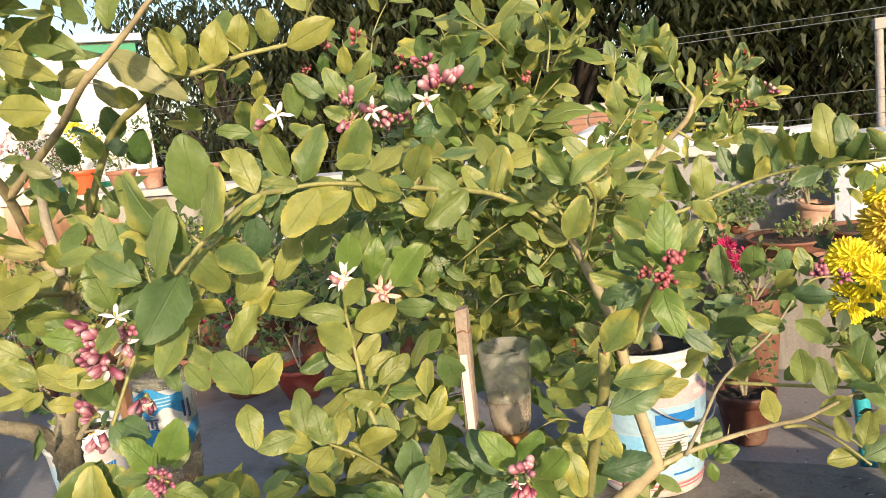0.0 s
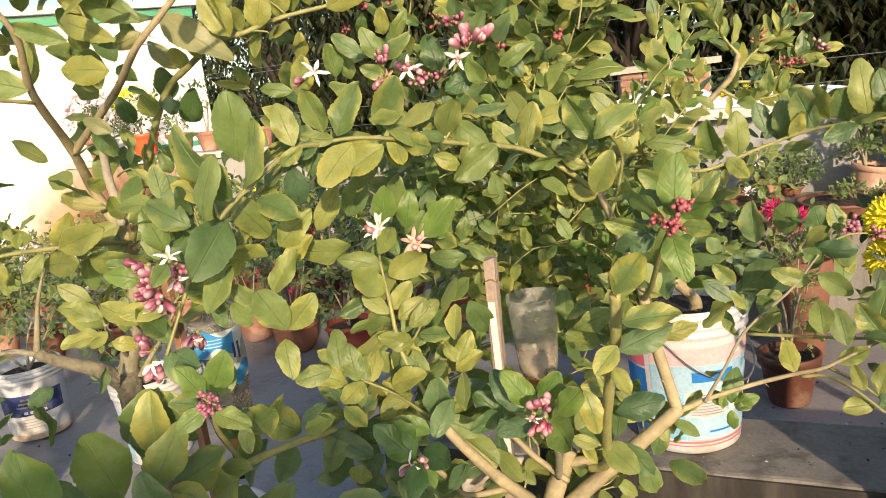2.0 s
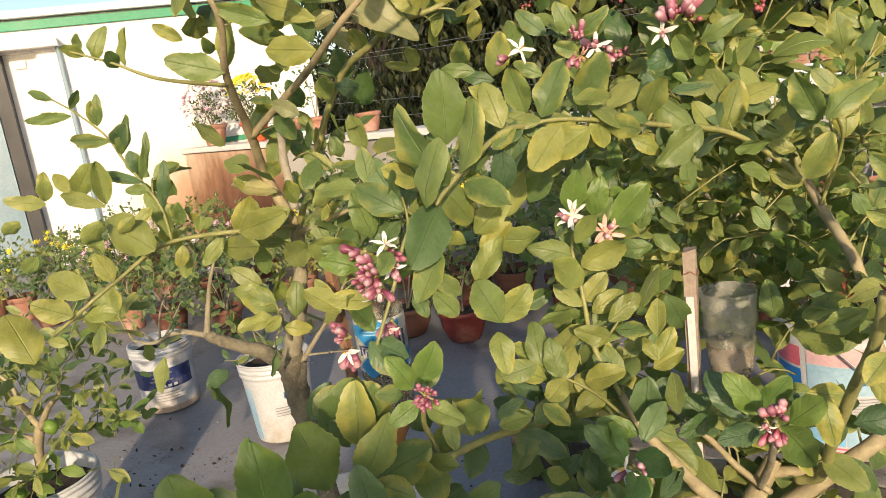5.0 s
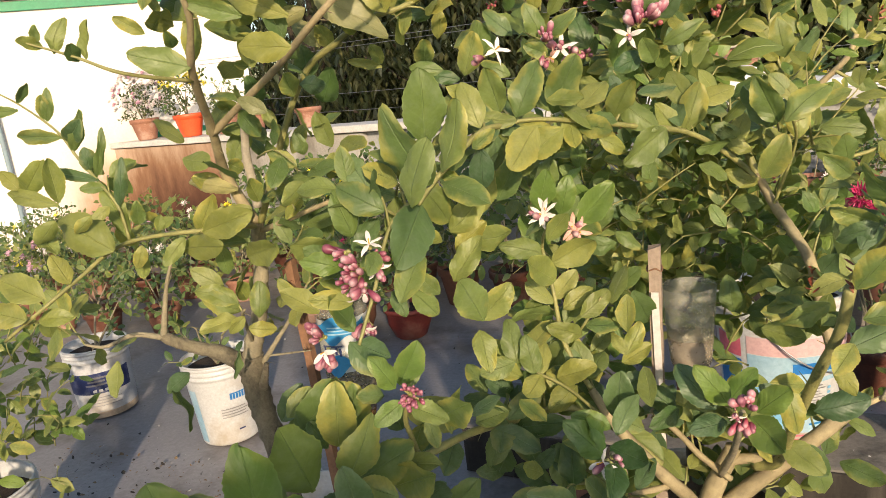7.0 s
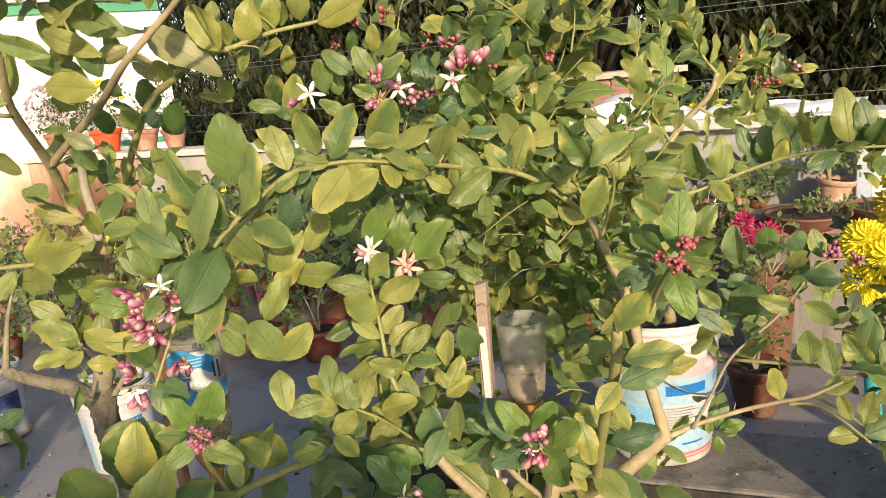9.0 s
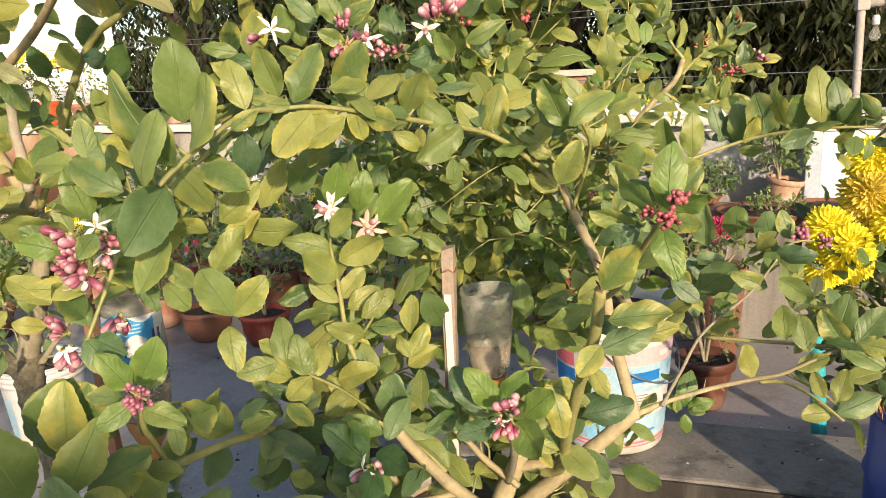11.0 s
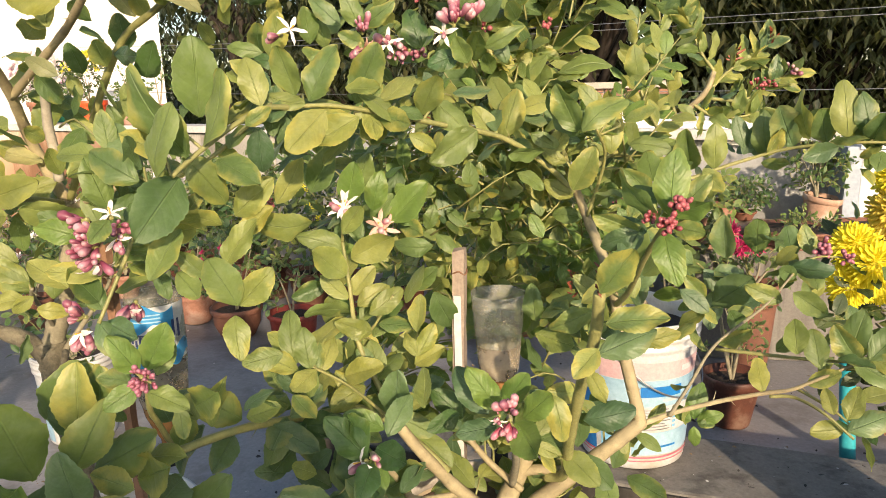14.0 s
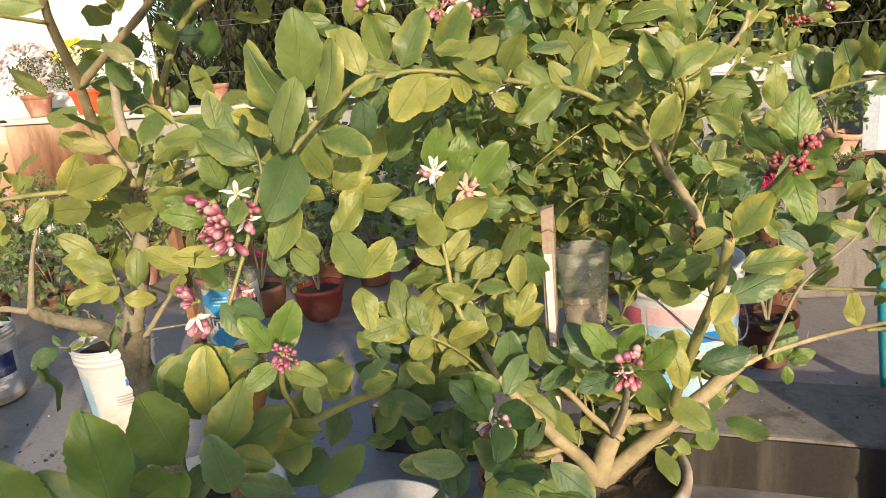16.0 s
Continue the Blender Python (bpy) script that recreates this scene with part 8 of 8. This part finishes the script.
part("crossbar", tube([(-0.03, 0, 0.577), (0.9, 0.05, 0.585)], 0.022, 0.022, 12, 6), M_pole, pole)
part("bracket", box(-0.03, 0.03, -0.026, 0.026, 0.545, 0.602, 0.006), M_pole, pole, smooth=False)
part("sleeve", tube([(0.10, 0.005, 0.578), (0.17, 0.01, 0.579)], 0.031, 0.031, 14, 3), M_pole, pole, "wider pipe end on the crossbar")
for z in (0.02, 0.10, 0.21):
    part("tie", tube([(0.022 * math.cos(a), 0.022 * math.sin(a), z + 0.002 * math.sin(3 * a)) for a in [k * 0.7 for k in range(10)]], 0.0016, 0.0016, 5, 30), M_wire, pole)
bulb = empty("light_bulb", pose(1.612, 4.00, 1.462), "clear light bulb in a white holder hanging from the crossbar", "light bulb")
part("cord", tube([(0, 0.012, 0.0), (0, 0.006, -0.035), (0, 0, -0.045)], 0.003, 0.003, 6, 5), M_dark, bulb)
part("holder", lathe([(0, -0.042), (0.012, -0.044), (0.018, -0.055), (0.018, -0.085), (0.016, -0.092), (0, -0.092)], 16), M_white_plastic, bulb)
part("glass", lathe([(0.011, -0.093), (0.013, -0.105), (0.022, -0.125), (0.027, -0.143), (0.024, -0.158), (0.013, -0.169), (0, -0.172)], 18), M_bottle, bulb, "clear glass bulb")
post = part("post", tube([(1.625, 3.62, 0.527), (1.610, 3.62, 0.75), (1.600, 3.62, 0.955)], 0.031, 0.030, 16, 6), M_pole)
tagged(post, "short grey pipe standing on the planting ledge", "pipe")
for z0, z1, k in ((1.565, 1.55, 0), (1.53, 1.515, 1), (1.185, 1.150, 2), (1.05, 1.03, 3)):
    w = part("wire", tube([(-6.0, 6.0, z0 + 0.15), (-2.5, 4.95, z0 + 0.02), (1.60, 3.99, z1), (4.0, 3.4, z1 + 0.02)], 0.0022, 0.0022, 5, 24), M_wire)
    tagged(w, "thin steel clothes wire over the parapet", "wire", "clothes wires")
pipe = part("water_pipe", tube([(0.93, 2.20, 0.0), (0.915, 2.215, 0.22), (0.90, 2.23, 0.45)], 0.024, 0.024, 16, 8), M_turq)
tagged(pipe, "turquoise plastic pipe standing behind the kerb", "pipe")
bm = bmesh.new()
bmesh.ops.create_grid(bm, x_segments=26, y_segments=10, size=0.5)
for v in bm.verts:
    x, y = v.co.x, v.co.y
    drop = max(0, -y - 0.16) * 0.9
    v.co = Vector((x * 1.5, y * 0.36 + drop * 0.25, 0.03 + 0.05 * noise.noise(Vector((x * 5, y * 5, 3))) + 0.10 * max(0, 1 - ((x + 0.25) / 0.2) ** 2) * (y > -0.3) - drop * 0.25))
sheet = part("plastic_sheet", bm, M_cloth, at=PARAPET @ pose(6.25, 0.07, 0.985))
tagged(sheet, "crumpled whitish sheet lying over the parapet coping", "sheet")

# flower pots on the far parapet
def on_parapet(along):
    return PARAPET @ Vector((along, 0.05, 0.988))


def wall_pot(along, rim, height, label, mat, seed):
    clay_pot(Matrix.Translation(on_parapet(along)), rim, height, label, mat, seed)
    return on_parapet(along) + Vector((0, 0, height * 0.8))


rnd = random.Random(72)
c = wall_pot(0.47, 0.135, 0.20, "terracotta pot on the white parapet", M_clay, 31)
wf = bush(c, "bushy white chrysanthemum in a terracotta pot", 71, 0.15, 0.36, 70, 0.035, [Mu, Mu, Mu], "chrysanthemum", "flowering plant", stems=5)
for k in range(150):
    a, e = rnd.uniform(0, 6.28), rnd.uniform(-0.5, 1.4)
    q = rnd.uniform(0.92, 1.08)
    flower(wf, c + Vector((0.245 * q * math.cos(a) * math.cos(e), 0.245 * q * math.sin(a) * math.cos(e), 0.24 + 0.23 * q * math.sin(e))), M_white_fl if k % 5 else M_lilac, rnd.uniform(0.020, 0.032), 34, 0.0)
c = wall_pot(1.20, 0.135, 0.20, "bright orange plastic pot on the parapet", M_orange_pot, 32)
yf = bush(c, "yellow chrysanthemum in an orange pot on the parapet", 73, 0.15, 0.34, 70, 0.04, [Mu, Mu, Dk], "chrysanthemum", "flowering plant", stems=5)
for k in range(70):
    a, e = rnd.uniform(0, 6.28), rnd.uniform(0.2, 1.5)
    flower(yf, c + Vector((0.20 * math.cos(a) * math.cos(e), 0.20 * math.sin(a) * math.cos(e), 0.24 + 0.20 * math.sin(e))), M_yellow, rnd.uniform(0.024, 0.036), 22, 0.0)
c = wall_pot(1.74, 0.12, 0.17, "pale terracotta pot on the parapet", M_clay, 33)
bush(c, "leafy young plant in a pale clay pot", 74, 0.09, 0.34, 24, 0.04, [Dk, G], stems=3)
c = wall_pot(2.12, 0.10, 0.16, "terracotta pot near the end of the white wall", M_clay, 34)
bush(c, "thin drooping plant in a clay pot", 75, 0.07, 0.42, 18, 0.04, [Dk], stems=3)
wall_pot(2.77, 0.105, 0.15, "terracotta pot on the coping", M_clay, 35)

# rows of potted plants by the stained wall
rnd = random.Random(81)
k = 0
for row, (y0, n) in enumerate(((3.15, 8), (3.75, 8), (4.3, 6))):
    for i in range(n):
        x = -5.4 + 0.42 * i + 0.1 * row + rnd.uniform(-0.06, 0.06)
        y = y0 + rnd.uniform(-0.1, 0.1) - 0.05 * i
        if x > -2.5:
            continue
        k += 1
        clay_pot(pose(x, y, 0.003), rnd.uniform(0.09, 0.12), rnd.uniform(0.15, 0.19), "weathered clay pot in the rows by the wall", (M_red_brown, M_brown_clay, M_clay)[k % 3], 40 + k)
        t = bush((x, y, 0.14), "leafy bedding plant in a clay pot by the wall", 90 + k, 0.19, rnd.uniform(0.30, 0.46), 56, 0.046, [(Dk, G, Yw)[k % 3], (G, Dk)[k % 2]], stems=4)
        for f in range((0, 5, 9)[k % 3]):
            flower(t, (x + rnd.uniform(-0.15, 0.15), y - 0.08 + rnd.uniform(-0.08, 0.08), 0.14 + rnd.uniform(0.24, 0.44)), (M_yellow, M_lilac, M_yellow, M_white_fl)[k % 4], 0.03, 22, 0.0)

# taller leafy plants before the parapet, behind the lemon trees
rnd = random.Random(83)
for k in range(11):
    x, y = -2.75 + 0.31 * k + rnd.uniform(-0.06, 0.06), 3.95 - 0.075 * k + rnd.uniform(-0.15, 0.15)
    clay_pot(pose(x, y, 0.003), rnd.uniform(0.11, 0.14), rnd.uniform(0.19, 0.24), "large weathered clay pot along the parapet", (M_red_brown, M_brown_clay, M_brown_clay)[k % 3], 70 + k)
    t = bush((x, y, 0.18), "tall leafy plant in a clay pot along the parapet", 140 + k, 0.24, rnd.uniform(0.55, 0.72), 95, 0.055, [(Dk, G, Mu)[k % 3], (Mu, Dk)[k % 2], G], stems=5)
    for f in range((0, 4, 7)[k % 3]):
        flower(t, (x + rnd.uniform(-0.18, 0.18), y - 0.14 + rnd.uniform(-0.06, 0.06), 0.18 + rnd.uniform(0.35, 0.62)), (M_yellow, M_white_fl, M_yellow)[k % 3], 0.032, 22, 0.0)

# ---- litter ----
def litter(at, label, n, x0, x1, y0, y1, seed, mats):
    """Fallen leaf scraps and grit lying about."""
    rnd = random.Random(seed)
    root = empty("litter", at, label, "litter", kind="stuff")
    for m in mats:
        bm = bmesh.new()
        for i in range(n):
            p = Vector((rnd.uniform(x0, x1), rnd.uniform(y0, y1), 0.003))
            s = 0.004 + 0.016 * rnd.random() ** 3
            a = rnd.uniform(0, 6.28)
            leaf_mesh(rnd.uniform(0.2, 0.45), 0.5, rnd.uniform(-0.5, 0.1), 0.5, rows=3, bm=bm, m=aim(p, p + Vector((math.cos(a), math.sin(a), 0.1)) * s, Vector((0, 0, 1))), seed=i)
        tagged(part("scrap", bm, m, root), kind="stuff")
    return root


M_scrap = surface("dry_scrap", (0.10, 0.06, 0.03), (0.30, 0.21, 0.12), 30, 120, 0.9, 0.3)
M_grit = surface("pale_grit", (0.30, 0.29, 0.28), (0.55, 0.54, 0.52), 30, 120, 0.9, 0.3)
M_black_bit = surface("black_bit", (0.015, 0.013, 0.012), (0.04, 0.035, 0.03), 30, 120, 0.9, 0.3)
litter(pose(0, 0, 0.006), "dry leaf scraps and grit on the terrace floor", 260, -2.6, 1.2, 0.9, 3.0, 91, [M_scrap, M_grit, M_black_bit])
litter(pose(0.12, 1.835, 0.170, 0, 0, -6.5), "dry leaf scraps and grit on the kerb", 60, -0.7, 1.4, -0.15, 0.15, 92, [M_scrap, M_grit, M_black_bit])
litter(pose(-1.9, 1.25, 0.006), "dark debris swept together on the floor", 420, -0.45, 0.60, -0.35, 0.42, 93, [M_scrap, M_black_bit])
